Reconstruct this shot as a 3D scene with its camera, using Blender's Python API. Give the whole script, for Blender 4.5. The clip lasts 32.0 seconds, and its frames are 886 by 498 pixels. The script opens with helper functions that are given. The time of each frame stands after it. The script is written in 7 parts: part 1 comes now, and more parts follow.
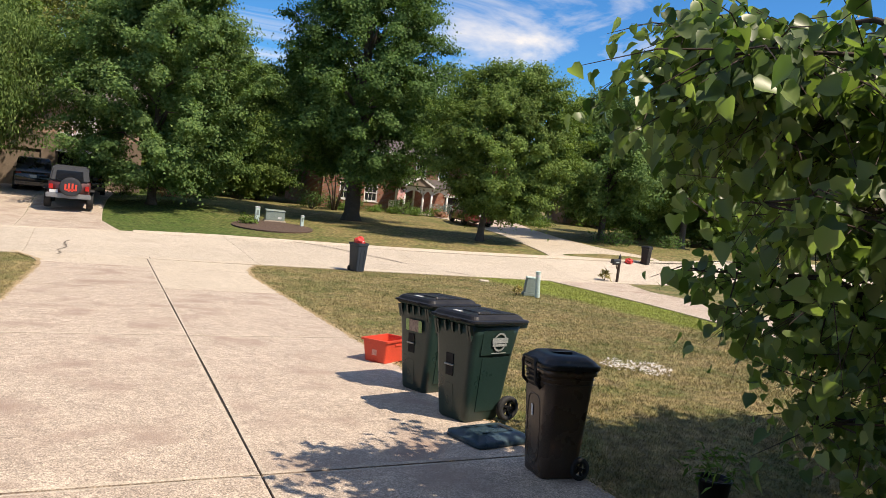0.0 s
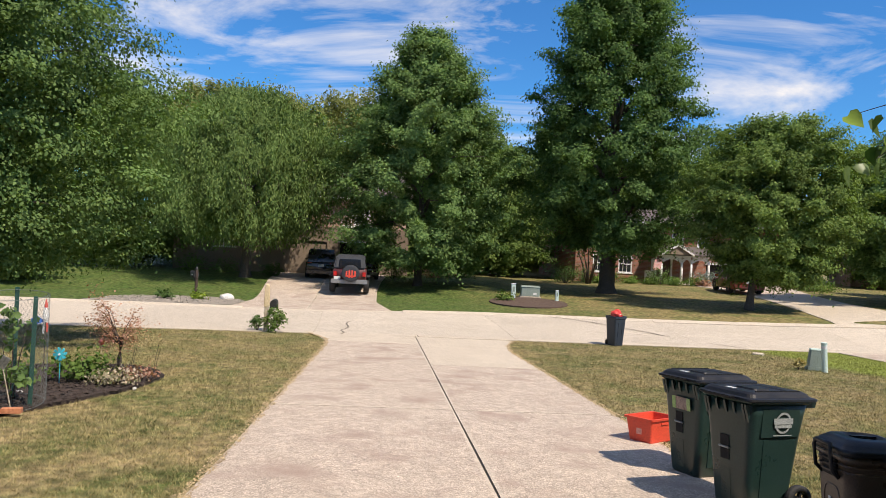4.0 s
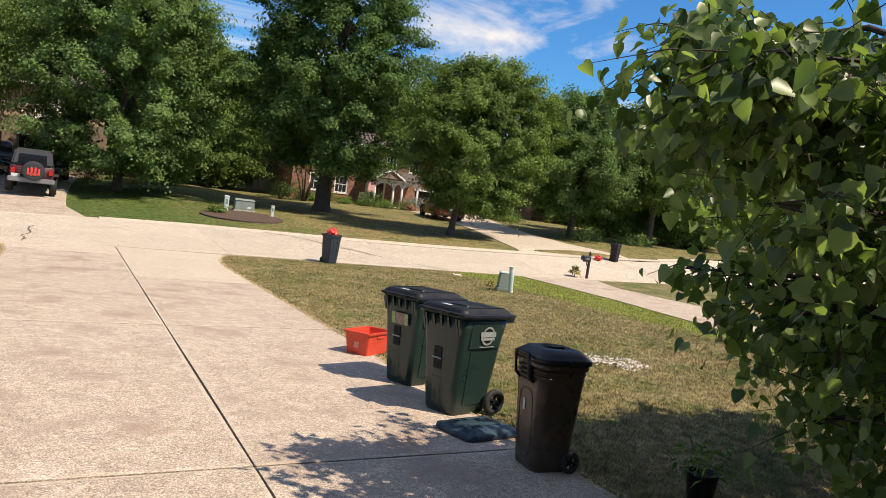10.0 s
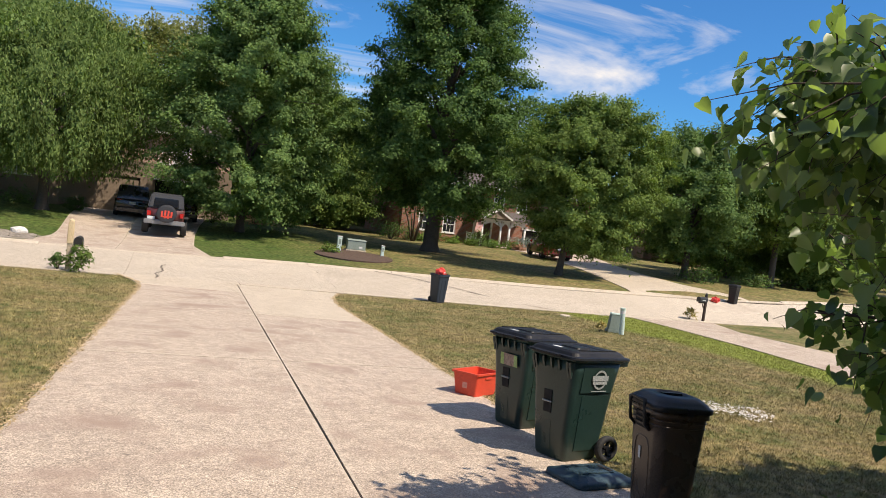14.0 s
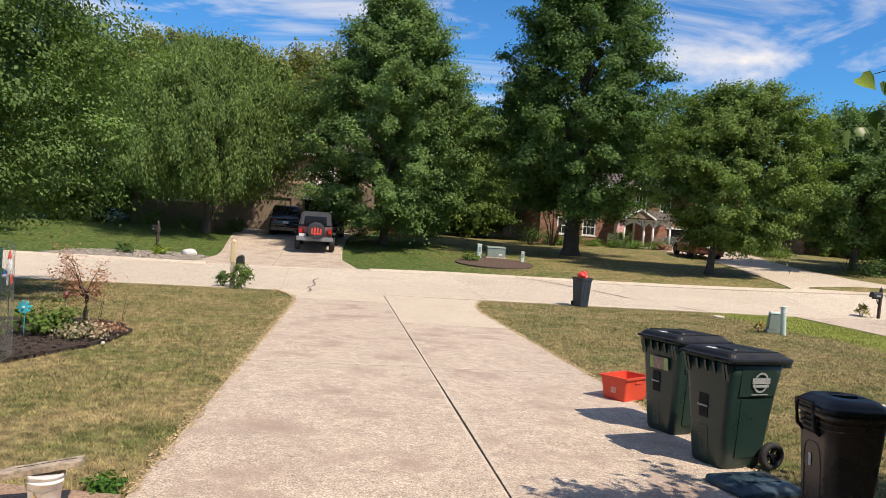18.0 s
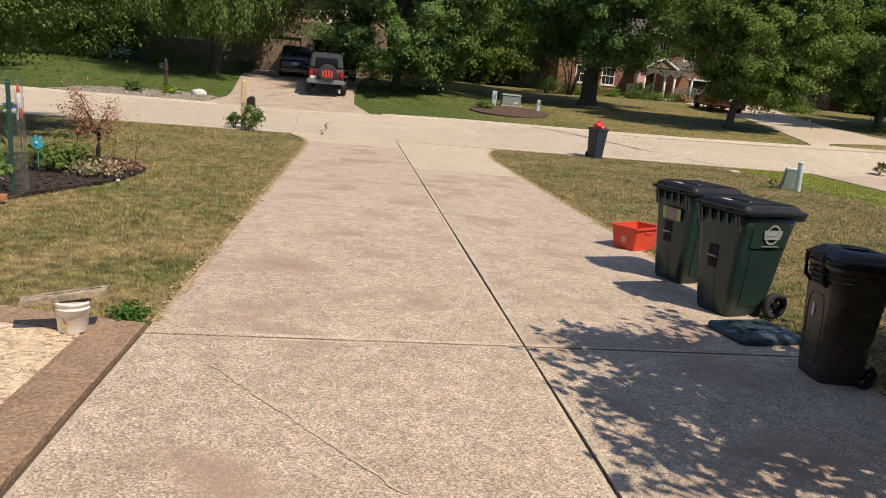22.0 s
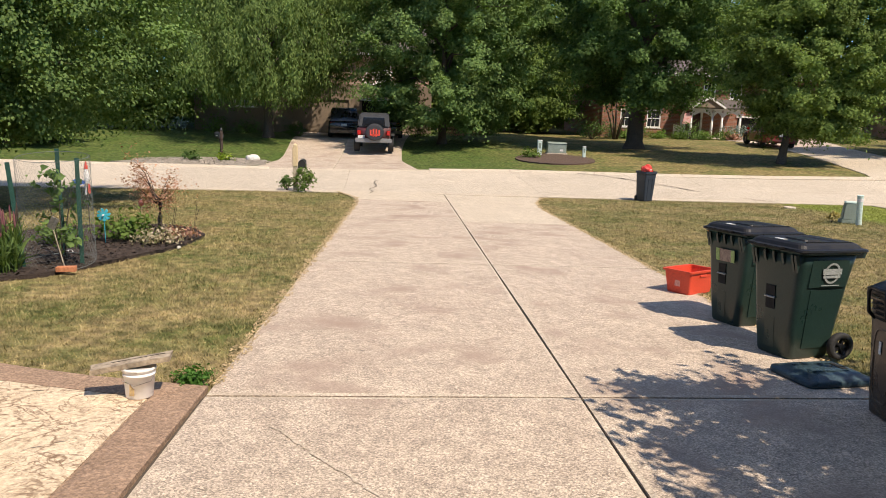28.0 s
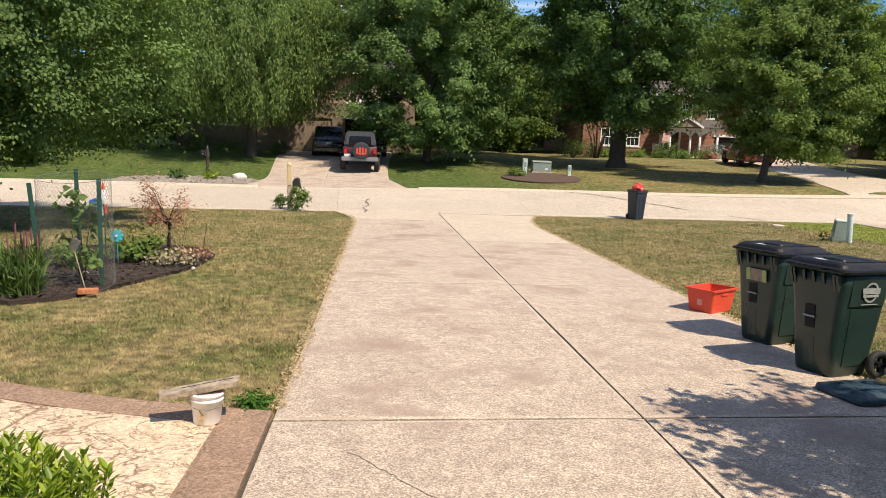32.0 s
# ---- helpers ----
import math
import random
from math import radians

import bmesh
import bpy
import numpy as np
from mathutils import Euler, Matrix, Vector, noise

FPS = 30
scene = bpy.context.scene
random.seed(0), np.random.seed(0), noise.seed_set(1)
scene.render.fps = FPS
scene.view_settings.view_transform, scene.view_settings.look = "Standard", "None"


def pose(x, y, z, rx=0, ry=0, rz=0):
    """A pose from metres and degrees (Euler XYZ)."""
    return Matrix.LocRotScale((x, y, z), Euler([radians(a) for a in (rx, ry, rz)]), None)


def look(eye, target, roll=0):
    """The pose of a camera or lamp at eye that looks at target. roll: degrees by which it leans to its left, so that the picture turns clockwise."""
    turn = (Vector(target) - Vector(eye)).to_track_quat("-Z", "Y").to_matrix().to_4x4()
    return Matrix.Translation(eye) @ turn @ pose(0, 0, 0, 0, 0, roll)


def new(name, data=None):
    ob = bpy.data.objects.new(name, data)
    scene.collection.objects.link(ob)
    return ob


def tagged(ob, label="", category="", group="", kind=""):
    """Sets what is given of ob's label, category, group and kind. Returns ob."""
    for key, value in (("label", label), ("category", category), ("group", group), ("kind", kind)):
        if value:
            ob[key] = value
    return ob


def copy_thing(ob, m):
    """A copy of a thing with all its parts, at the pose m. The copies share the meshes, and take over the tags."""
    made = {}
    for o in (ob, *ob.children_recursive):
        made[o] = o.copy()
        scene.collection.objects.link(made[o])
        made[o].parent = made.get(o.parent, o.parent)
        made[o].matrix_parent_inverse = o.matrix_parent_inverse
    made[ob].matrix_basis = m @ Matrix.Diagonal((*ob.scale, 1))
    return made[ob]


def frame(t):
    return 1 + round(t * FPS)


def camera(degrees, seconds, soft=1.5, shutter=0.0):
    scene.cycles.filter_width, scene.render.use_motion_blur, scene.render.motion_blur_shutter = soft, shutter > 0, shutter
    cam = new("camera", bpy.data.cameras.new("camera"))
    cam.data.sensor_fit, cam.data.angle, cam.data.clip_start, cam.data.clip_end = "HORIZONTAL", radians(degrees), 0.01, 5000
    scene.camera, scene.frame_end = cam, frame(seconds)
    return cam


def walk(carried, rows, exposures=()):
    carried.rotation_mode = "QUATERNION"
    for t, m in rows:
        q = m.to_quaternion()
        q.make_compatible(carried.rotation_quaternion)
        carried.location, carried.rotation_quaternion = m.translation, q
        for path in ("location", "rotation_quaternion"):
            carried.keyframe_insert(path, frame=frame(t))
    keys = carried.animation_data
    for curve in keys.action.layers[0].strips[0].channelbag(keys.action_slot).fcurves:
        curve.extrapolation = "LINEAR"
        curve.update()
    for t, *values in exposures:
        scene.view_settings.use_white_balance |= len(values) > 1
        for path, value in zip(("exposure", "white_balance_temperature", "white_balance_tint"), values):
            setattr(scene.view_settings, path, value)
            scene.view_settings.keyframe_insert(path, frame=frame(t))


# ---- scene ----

# the camera's path: seconds, place, turn to the left, tilt up, roll (degrees)
ROWS = [
    (0, -1.333, -4.946, 2.130, -27.69, -4.95, 6.50),
    (0.5, -1.336, -4.947, 2.132, -26.13, -5.26, 6.32),
    (1, -1.341, -4.952, 2.131, -23.99, -5.03, 6.12),
    (1.5, -1.342, -4.963, 2.133, -19.53, -3.13, 5.20),
    (2, -1.343, -4.971, 2.137, -14.22, -1.65, 3.91),
    (2.5, -1.349, -4.973, 2.138, -9.31, -1.55, 3.10),
    (3, -1.352, -4.971, 2.141, -8.11, -2.04, 2.87),
    (3.5, -1.357, -4.968, 2.142, -7.18, -0.96, 2.93),
    (5.5, -1.360, -4.983, 2.113, -8.75, -0.51, 2.76),
    (6, -1.361, -4.988, 2.112, -11.05, -1.13, 2.77),
    (6.5, -1.359, -4.992, 2.113, -15.60, -1.59, 2.89),
    (7, -1.355, -4.990, 2.113, -18.45, -2.04, 3.08),
    (7.5, -1.373, -4.974, 2.112, -19.50, -2.12, 3.55),
    (8, -1.483, -4.911, 2.110, -20.80, -2.29, 3.84),
    (8.5, -1.522, -4.885, 2.106, -23.78, -2.80, 5.04),
    (9, -1.527, -4.868, 2.105, -26.94, -3.43, 6.27),
    (9.5, -1.522, -4.856, 2.103, -29.36, -4.27, 7.46),
    (10, -1.519, -4.850, 2.102, -30.39, -5.12, 7.88),
    (10.5, -1.513, -4.851, 2.100, -30.01, -5.78, 7.38),
    (11, -1.507, -4.855, 2.101, -29.12, -5.35, 6.63),
    (11.5, -1.501, -4.861, 2.104, -28.32, -4.90, 5.86),
    (12, -1.504, -4.860, 2.101, -27.67, -4.91, 5.96),
    (12.5, -1.513, -4.852, 2.101, -27.19, -4.92, 6.60),
    (13, -1.522, -4.846, 2.104, -25.48, -4.60, 7.00),
    (13.5, -1.533, -4.843, 2.109, -22.83, -3.91, 7.17),
    (14, -1.543, -4.844, 2.109, -21.51, -3.13, 7.40),
    (14.5, -1.550, -4.844, 2.108, -18.05, -4.40, 7.56),
    (15, -1.550, -4.847, 2.108, -13.16, -3.96, 7.35),
    (15.5, -1.548, -4.849, 2.114, -8.25, -3.12, 6.02),
    (17.5, -1.555, -4.864, 2.100, -7.25, -3.50, 3.50),
    (18, -1.552, -4.865, 2.096, -10.38, -3.72, 4.15),
    (18.5, -1.548, -4.864, 2.094, -12.14, -4.20, 4.27),
    (19, -1.549, -4.860, 2.099, -13.18, -4.95, 4.31),
    (19.5, -1.546, -4.861, 2.096, -14.52, -4.27, 4.88),
    (20, -1.541, -4.857, 2.093, -15.54, -4.28, 5.16),
    (20.5, -1.536, -4.851, 2.087, -14.32, -7.44, 5.38),
    (21, -1.555, -4.826, 2.053, -13.31, -10.19, 5.30),
    (21.5, -1.563, -4.816, 2.042, -11.75, -13.79, 5.44),
    (22, -1.564, -4.825, 2.051, -10.49, -15.79, 5.63),
    (22.5, -1.558, -4.850, 2.073, -9.74, -15.31, 5.61),
    (23, -1.547, -4.881, 2.086, -9.74, -12.32, 5.50),
    (23.5, -1.550, -4.891, 2.090, -9.57, -11.97, 4.77),
    (24, -1.550, -4.900, 2.090, -9.89, -12.29, 4.42),
    (24.5, -1.548, -4.899, 2.084, -9.78, -12.19, 4.21),
    (26.5, -1.543, -4.894, 2.084, -8.45, -8.96, 2.36),
    (27, -1.554, -4.890, 2.087, -7.39, -10.84, 2.26),
    (27.5, -1.564, -4.885, 2.092, -6.55, -11.72, 2.21),
    (28, -1.559, -4.883, 2.092, -5.97, -12.02, 2.02),
    (28.5, -1.561, -4.876, 2.087, -5.13, -11.58, 2.10),
    (29, -1.565, -4.881, 2.094, -4.39, -11.45, 2.38),
    (29.5, -1.608, -4.823, 2.095, -3.82, -11.73, 2.43),
    (30, -1.858, -4.742, 2.092, -4.15, -11.26, 2.33),
    (30.5, -1.972, -4.741, 2.095, -4.79, -10.75, 2.32),
    (31, -2.147, -4.823, 2.122, -5.66, -10.64, 2.44),
    (31.5, -2.154, -4.817, 2.105, -6.89, -10.68, 2.25),
    (32, -2.149, -4.825, 2.104, -7.95, -10.54, 2.21),
]
cam = camera(63.4, 32.0, soft=0.75)


def eye_pose(x, y, z, yaw, pitch, roll):
    a, b = radians(yaw), radians(pitch)
    ahead = Vector((-math.sin(a) * math.cos(b), math.cos(a) * math.cos(b), math.sin(b)))
    eye = Vector((x, y, z))
    return look(eye, eye + ahead, roll)


walk(cam, [(r[0], eye_pose(*r[1:])) for r in ROWS], exposures=[(0.0, 0.28, 7300, 14), (3.0, 0.22, 7000, 14), (6.0, 0.20, 6900, 14), (8.0, 0.17, 7050, 14), (10.0, 0.26, 7400, 14), (13.0, 0.20, 7300, 14), (15.5, 0.22, 7100, 14), (19.0, 0.20, 7100, 14), (20.3, 0.17, 7150, 14), (22.0, -0.08, 7500, 14), (24.0, 0.20, 7450, 14), (26.5, 0.21, 7350, 14), (32.0, 0.29, 7350, 14)])

# ---- world and sun ----
SUN_DIR = Vector((0.41, -0.48, 0.945)).normalized()
world = bpy.data.worlds.new("sky")
scene.world = world
world.use_nodes = True
wn, wl = world.node_tree.nodes, world.node_tree.links
wn.clear()
sky = wn.new("ShaderNodeTexSky")
sky.sky_type, sky.sun_disc = "NISHITA", False
sky.sun_elevation = math.asin(SUN_DIR.z)
sky.sun_rotation = math.atan2(SUN_DIR.x, SUN_DIR.y)
sky.air_density, sky.dust_density, sky.ozone_density = 1.0, 0.3, 3.0
tint = wn.new("ShaderNodeMix")
tint.data_type, tint.blend_type = "RGBA", "MULTIPLY"
tint.inputs[0].default_value = 1.0
tint.inputs[7].default_value = (0.31, 0.86, 1.36, 1)
coord = wn.new("ShaderNodeTexCoord")
stretch = wn.new("ShaderNodeMapping")
stretch.inputs["Rotation"].default_value = (0.3, 0.25, 0.5)
stretch.inputs["Scale"].default_value = (1.6, 1.0, 5.5)
wisps = wn.new("ShaderNodeTexNoise")
wisps.inputs["Scale"].default_value, wisps.inputs["Detail"].default_value = 1.7, 7
wisps.inputs["Roughness"].default_value, wisps.inputs["Distortion"].default_value = 0.58, 1.1
ramp = wn.new("ShaderNodeValToRGB")
ramp.color_ramp.elements[0].position, ramp.color_ramp.elements[1].position = 0.465, 0.69
cloud = wn.new("ShaderNodeMix")
cloud.data_type = "RGBA"
cloud.inputs[7].default_value = (8.6, 8.6, 8.6, 1)
back = wn.new("ShaderNodeBackground")
back.inputs[1].default_value = 0.100
out = wn.new("ShaderNodeOutputWorld")
wl.new(coord.outputs["Generated"], stretch.inputs[0])
wl.new(stretch.outputs[0], wisps.inputs[0])
wl.new(wisps.outputs[0], ramp.inputs[0])
wl.new(sky.outputs[0], tint.inputs[6])
wl.new(ramp.outputs[0], cloud.inputs[0])
wl.new(tint.outputs[2], cloud.inputs[6])
wl.new(cloud.outputs[2], back.inputs[0])
wl.new(back.outputs[0], out.inputs[0])
sun = new("sun", bpy.data.lights.new("sun", "SUN"))
sun.data.energy, sun.data.angle, sun.data.color = 5.0, radians(0.53), (1.0, 0.92, 0.80)
sun.matrix_world = look(SUN_DIR * 60, (0, 0, 0))


# ---- materials ----
def surface(name, c1, c2, rough=0.7, scale=3.0, fine=60.0, bump=0.15, metal=0.0, c3=None, spots=0.0, world_space=False, island=0.0, each=0.0, spec=0.5, coat=0.0, fine_mix=0.35, mottle=0.0, veins=None):
    """Two colours mixed by a broad and a fine noise, an optional third for stains, and fine relief."""
    m = bpy.data.materials.new(name)
    m.use_nodes = True
    n, l = m.node_tree.nodes, m.node_tree.links
    p = n["Principled BSDF"]
    if world_space:
        src = n.new("ShaderNodeNewGeometry").outputs["Position"]
    else:
        src = n.new("ShaderNodeTexCoord").outputs["Object"]

    def noise_at(s, detail=4):
        t = n.new("ShaderNodeTexNoise")
        t.inputs["Scale"].default_value, t.inputs["Detail"].default_value = s, detail
        l.new(src, t.inputs["Vector"])
        return t.outputs[0]

    def contrast(sock, a, b):
        r = n.new("ShaderNodeMapRange")
        r.inputs[1].default_value, r.inputs[2].default_value = a, b
        l.new(sock, r.inputs[0])
        return r.outputs[0]

    def mix(f, a, b, kind="MIX"):
        x = n.new("ShaderNodeMix")
        x.data_type, x.blend_type = "RGBA", kind
        for sock, v in ((x.inputs[0], f), (x.inputs[6], a), (x.inputs[7], b)):
            if isinstance(v, bpy.types.NodeSocket):
                l.new(v, sock)
            elif isinstance(v, tuple):
                sock.default_value = (*v, 1)
            else:
                sock.default_value = v
        return x.outputs[2]

    broad = contrast(noise_at(scale), 0.32, 0.68)
    small_raw = noise_at(fine, 3)
    small = contrast(small_raw, 0.3, 0.7)
    col = mix(broad, c1, c2)
    dark = tuple(v * (1 - fine_mix) for v in c1)
    lite = tuple(min(1, v * (1 + fine_mix)) for v in c2)
    col = mix(0.5, col, mix(small, dark, lite))
    if mottle:
        t = n.new("ShaderNodeTexNoise")
        t.inputs["Scale"].default_value, t.inputs["Detail"].default_value, t.inputs["Roughness"].default_value = 8.5, 10, 0.8
        l.new(src, t.inputs["Vector"])
        k = n.new("ShaderNodeMapRange")
        k.inputs[1].default_value, k.inputs[2].default_value, k.inputs[3].default_value, k.inputs[4].default_value = 0.36, 0.64, 1 - mottle, 1 + mottle * 0.7
        l.new(t.outputs[0], k.inputs[0])
        col = mix(1.0, col, k.outputs[0], "MULTIPLY")
        v = n.new("ShaderNodeTexVoronoi")
        v.inputs["Scale"].default_value = 110
        l.new(src, v.inputs["Vector"])
        w = n.new("ShaderNodeMapRange")
        w.inputs[1].default_value, w.inputs[2].default_value, w.inputs[3].default_value, w.inputs[4].default_value = 0.0, 1.0, 1 - mottle * 1.8, 1 + mottle * 1.4
        g = n.new("ShaderNodeSeparateXYZ")
        l.new(v.outputs["Color"], g.inputs[0])
        l.new(g.outputs[0], w.inputs[0])
        col = mix(1.0, col, w.outputs[0], "MULTIPLY")
    if veins:
        for sc, wide, share in ((2.6, 0.026, 1.0), (6.5, 0.030, 0.85)):
            t = n.new("ShaderNodeTexNoise")
            t.inputs["Scale"].default_value, t.inputs["Detail"].default_value, t.inputs["Distortion"].default_value = sc, 5, 1.6
            l.new(src, t.inputs["Vector"])
            d = n.new("ShaderNodeMath")
            d.operation = "SUBTRACT"
            d.inputs[1].default_value = 0.5
            l.new(t.outputs[0], d.inputs[0])
            e = n.new("ShaderNodeMath")
            e.operation = "ABSOLUTE"
            l.new(d.outputs[0], e.inputs[0])
            k = n.new("ShaderNodeMapRange")
            k.inputs[1].default_value, k.inputs[2].default_value, k.inputs[3].default_value, k.inputs[4].default_value = 0.0, wide, share, 0.0
            l.new(e.outputs[0], k.inputs[0])
            f = n.new("ShaderNodeMath")
            f.operation = "MULTIPLY"
            l.new(k.outputs[0], f.inputs[0])
            l.new(contrast(noise_at(sc * 0.8 + 0.3, 2), 0.40, 0.54), f.inputs[1])
            col = mix(f.outputs[0], col, veins)
    if c3:
        col = mix(contrast(noise_at(scale * 0.37 + 0.1, 6), 0.62 - spots, 0.82 - spots), col, c3)
    if island:
        g = n.new("ShaderNodeNewGeometry")
        r = contrast(g.outputs["Random Per Island"], 0, 1)
        col = mix(island, col, mix(r, tuple(v * 0.45 for v in c1), tuple(min(1, v * 1.7) for v in c2)))
    if each:
        o = n.new("ShaderNodeObjectInfo")
        col = mix(each, col, mix(o.outputs["Random"], tuple(v * 0.6 for v in c1), tuple(min(1, v * 1.3) for v in c2)))
    l.new(col, p.inputs["Base Color"])
    p.inputs["Metallic"].default_value = metal
    p.inputs["Specular IOR Level"].default_value = spec
    p.inputs["Coat Weight"].default_value = coat
    rr = n.new("ShaderNodeMapRange")
    rr.inputs[3].default_value, rr.inputs[4].default_value = max(0.02, rough - 0.08), min(1, rough + 0.08)
    l.new(broad, rr.inputs[0])
    l.new(rr.outputs[0], p.inputs["Roughness"])
    if bump:
        b = n.new("ShaderNodeBump")
        b.inputs["Strength"].default_value, b.inputs["Distance"].default_value = bump, 0.02
        l.new(small_raw, b.inputs["Height"])
        l.new(b.outputs[0], p.inputs["Normal"])
    return m


def foliage(name, c1, c2, thin=0.35, dead=None, rough=0.7, spec=0.14):
    """Leaves: colour by leaf, light passing through."""
    m = bpy.data.materials.new(name)
    m.use_nodes = True
    n, l = m.node_tree.nodes, m.node_tree.links
    p, o = n["Principled BSDF"], n["Material Output"]
    g = n.new("ShaderNodeNewGeometry")
    r = n.new("ShaderNodeValToRGB")
    e = r.color_ramp.elements
    e[0].color, e[1].color = (*c1, 1), (*c2, 1)
    if dead:
        x = e.new(0.96)
        x.color = (*c2, 1)
        e[2].color = (*dead, 1)
    l.new(g.outputs["Random Per Island"], r.inputs[0])
    t = n.new("ShaderNodeTexNoise")
    t.inputs["Scale"].default_value = 0.6
    l.new(g.outputs["Position"], t.inputs["Vector"])
    v = n.new("ShaderNodeMapRange")
    v.inputs[1].default_value, v.inputs[2].default_value, v.inputs[3].default_value, v.inputs[4].default_value = 0.3, 0.7, 0.8, 1.4
    l.new(t.outputs[0], v.inputs[0])
    x = n.new("ShaderNodeMix")
    x.data_type, x.blend_type = "RGBA", "MULTIPLY"
    x.inputs[0].default_value = 1.0
    l.new(r.outputs[0], x.inputs[6])
    l.new(v.outputs[0], x.inputs[7])
    l.new(x.outputs[2], p.inputs["Base Color"])
    p.inputs["Roughness"].default_value = rough
    p.inputs["Specular IOR Level"].default_value = spec
    tr = n.new("ShaderNodeBsdfTranslucent")
    y = n.new("ShaderNodeMix")
    y.data_type, y.blend_type = "RGBA", "MULTIPLY"
    y.inputs[0].default_value = 1.0
    y.inputs[7].default_value = (1.4, 1.5, 0.65, 1)
    l.new(x.outputs[2], y.inputs[6])
    l.new(y.outputs[2], tr.inputs[0])
    s = n.new("ShaderNodeMixShader")
    s.inputs[0].default_value = thin
    l.new(p.outputs[0], s.inputs[1])
    l.new(tr.outputs[0], s.inputs[2])
    l.new(s.outputs[0], o.inputs[0])
    return m


def lawn_look(name, blade=False):
    """Mown summer grass, green with straw-coloured dry patches that follow the place."""
    m = bpy.data.materials.new(name)
    m.use_nodes = True
    n, l = m.node_tree.nodes, m.node_tree.links
    p = n["Principled BSDF"]
    g = n.new("ShaderNodeNewGeometry")

    def noise_at(s, a, b, detail=4):
        t = n.new("ShaderNodeTexNoise")
        t.inputs["Scale"].default_value, t.inputs["Detail"].default_value = s, detail
        l.new(g.outputs["Position"], t.inputs["Vector"])
        r = n.new("ShaderNodeMapRange")
        r.inputs[1].default_value, r.inputs[2].default_value = a, b
        l.new(t.outputs[0], r.inputs[0])
        return r.outputs[0], t.outputs[0]

    def mix(f, a, b, kind="MIX"):
        x = n.new("ShaderNodeMix")
        x.data_type, x.blend_type = "RGBA", kind
        for sock, v in ((x.inputs[0], f), (x.inputs[6], a), (x.inputs[7], b)):
            if isinstance(v, bpy.types.NodeSocket):
                l.new(v, sock)
            elif isinstance(v, tuple):
                sock.default_value = (*v, 1)
            else:
                sock.default_value = v
        return x.outputs[2]

    def math_node(op, a, b):
        x = n.new("ShaderNodeMath")
        x.operation = op
        for sock, v in zip(x.inputs, (a, b)):
            if isinstance(v, bpy.types.NodeSocket):
                l.new(v, sock)
            else:
                sock.default_value = v
        return x.outputs[0]

    # the near yards are drier than those across the street and beside the neighbour's drive
    sep = n.new("ShaderNodeSeparateXYZ")
    l.new(g.outputs["Position"], sep.inputs[0])
    far = n.new("ShaderNodeMapRange")
    far.inputs[1].default_value, far.inputs[2].default_value = 19.0, 23.0
    l.new(sep.outputs[1], far.inputs[0])
    across = math_node("ADD", math_node("MULTIPLY", sep.outputs[0], 1.02), math_node("MULTIPLY", sep.outputs[1], -0.08))
    lush = n.new("ShaderNodeMapRange")
    lush.inputs[1].default_value, lush.inputs[2].default_value = 10.0, 10.7
    l.new(across, lush.inputs[0])
    past = n.new("ShaderNodeMapRange")
    past.inputs[1].default_value, past.inputs[2].default_value = 15.0, 15.6
    l.new(across, past.inputs[0])
    lush_band = math_node("MULTIPLY", lush.outputs[0], math_node("SUBTRACT", 1.0, past.outputs[0]))
    dry, _ = noise_at(0.9, 0.40, 0.58, 7)
    dry2, _ = noise_at(4.2, 0.36, 0.64, 5)
    fine, fine_raw = noise_at(38.0 if not blade else 20.0, 0.25, 0.75, 3)
    dryness = math_node("ADD", math_node("MULTIPLY", dry, 0.58), math_node("MULTIPLY", dry2, 0.48))
    dryness = math_node("MULTIPLY", dryness, math_node("SUBTRACT", 1.0, math_node("MULTIPLY", far.outputs[0], 0.10)))
    dryness = math_node("MULTIPLY", dryness, math_node("SUBTRACT", 1.0, math_node("MULTIPLY", lush_band, math_node("SUBTRACT", 0.85, math_node("MULTIPLY", far.outputs[0], 0.85)))))
    east = n.new("ShaderNodeMapRange")
    east.inputs[1].default_value, east.inputs[2].default_value = 4.0, 10.5
    l.new(sep.outputs[0], east.inputs[0])
    west_far = math_node("MULTIPLY", far.outputs[0], math_node("SUBTRACT", 1.0, east.outputs[0]))
    dryness = math_node("MULTIPLY", dryness, math_node("SUBTRACT", 1.0, math_node("MULTIPLY", west_far, 0.75)))
    dryness = math_node("MULTIPLY", dryness, math_node("SUBTRACT", 1.0, math_node("MULTIPLY", past.outputs[0], 0.15)))
    east_far = math_node("MULTIPLY", far.outputs[0], east.outputs[0])
    dryness = math_node("ADD", dryness, math_node("MULTIPLY", east_far, 0.30))
    green = mix(fine, (0.065, 0.098, 0.022), (0.145, 0.180, 0.050))
    patch, _ = noise_at(6.0, 0.38, 0.62, 9)
    green = mix(far.outputs[0], green, mix(patch, (0.034, 0.072, 0.013), (0.09, 0.150, 0.032)))
    green = mix(math_node("MULTIPLY", lush_band, math_node("SUBTRACT", 1.0, far.outputs[0])), green, mix(fine, (0.16, 0.215, 0.026), (0.31, 0.37, 0.07)))
    straw = mix(fine, (0.27, 0.20, 0.095), (0.43, 0.335, 0.18))
    straw = mix(far.outputs[0], straw, mix(patch, (0.17, 0.135, 0.055), (0.31, 0.245, 0.11)))
    col = mix(dryness, green, straw)
    # the sheet under the near blades is darkened in colour to set them off
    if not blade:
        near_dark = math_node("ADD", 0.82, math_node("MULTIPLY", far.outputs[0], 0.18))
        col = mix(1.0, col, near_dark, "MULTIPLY")
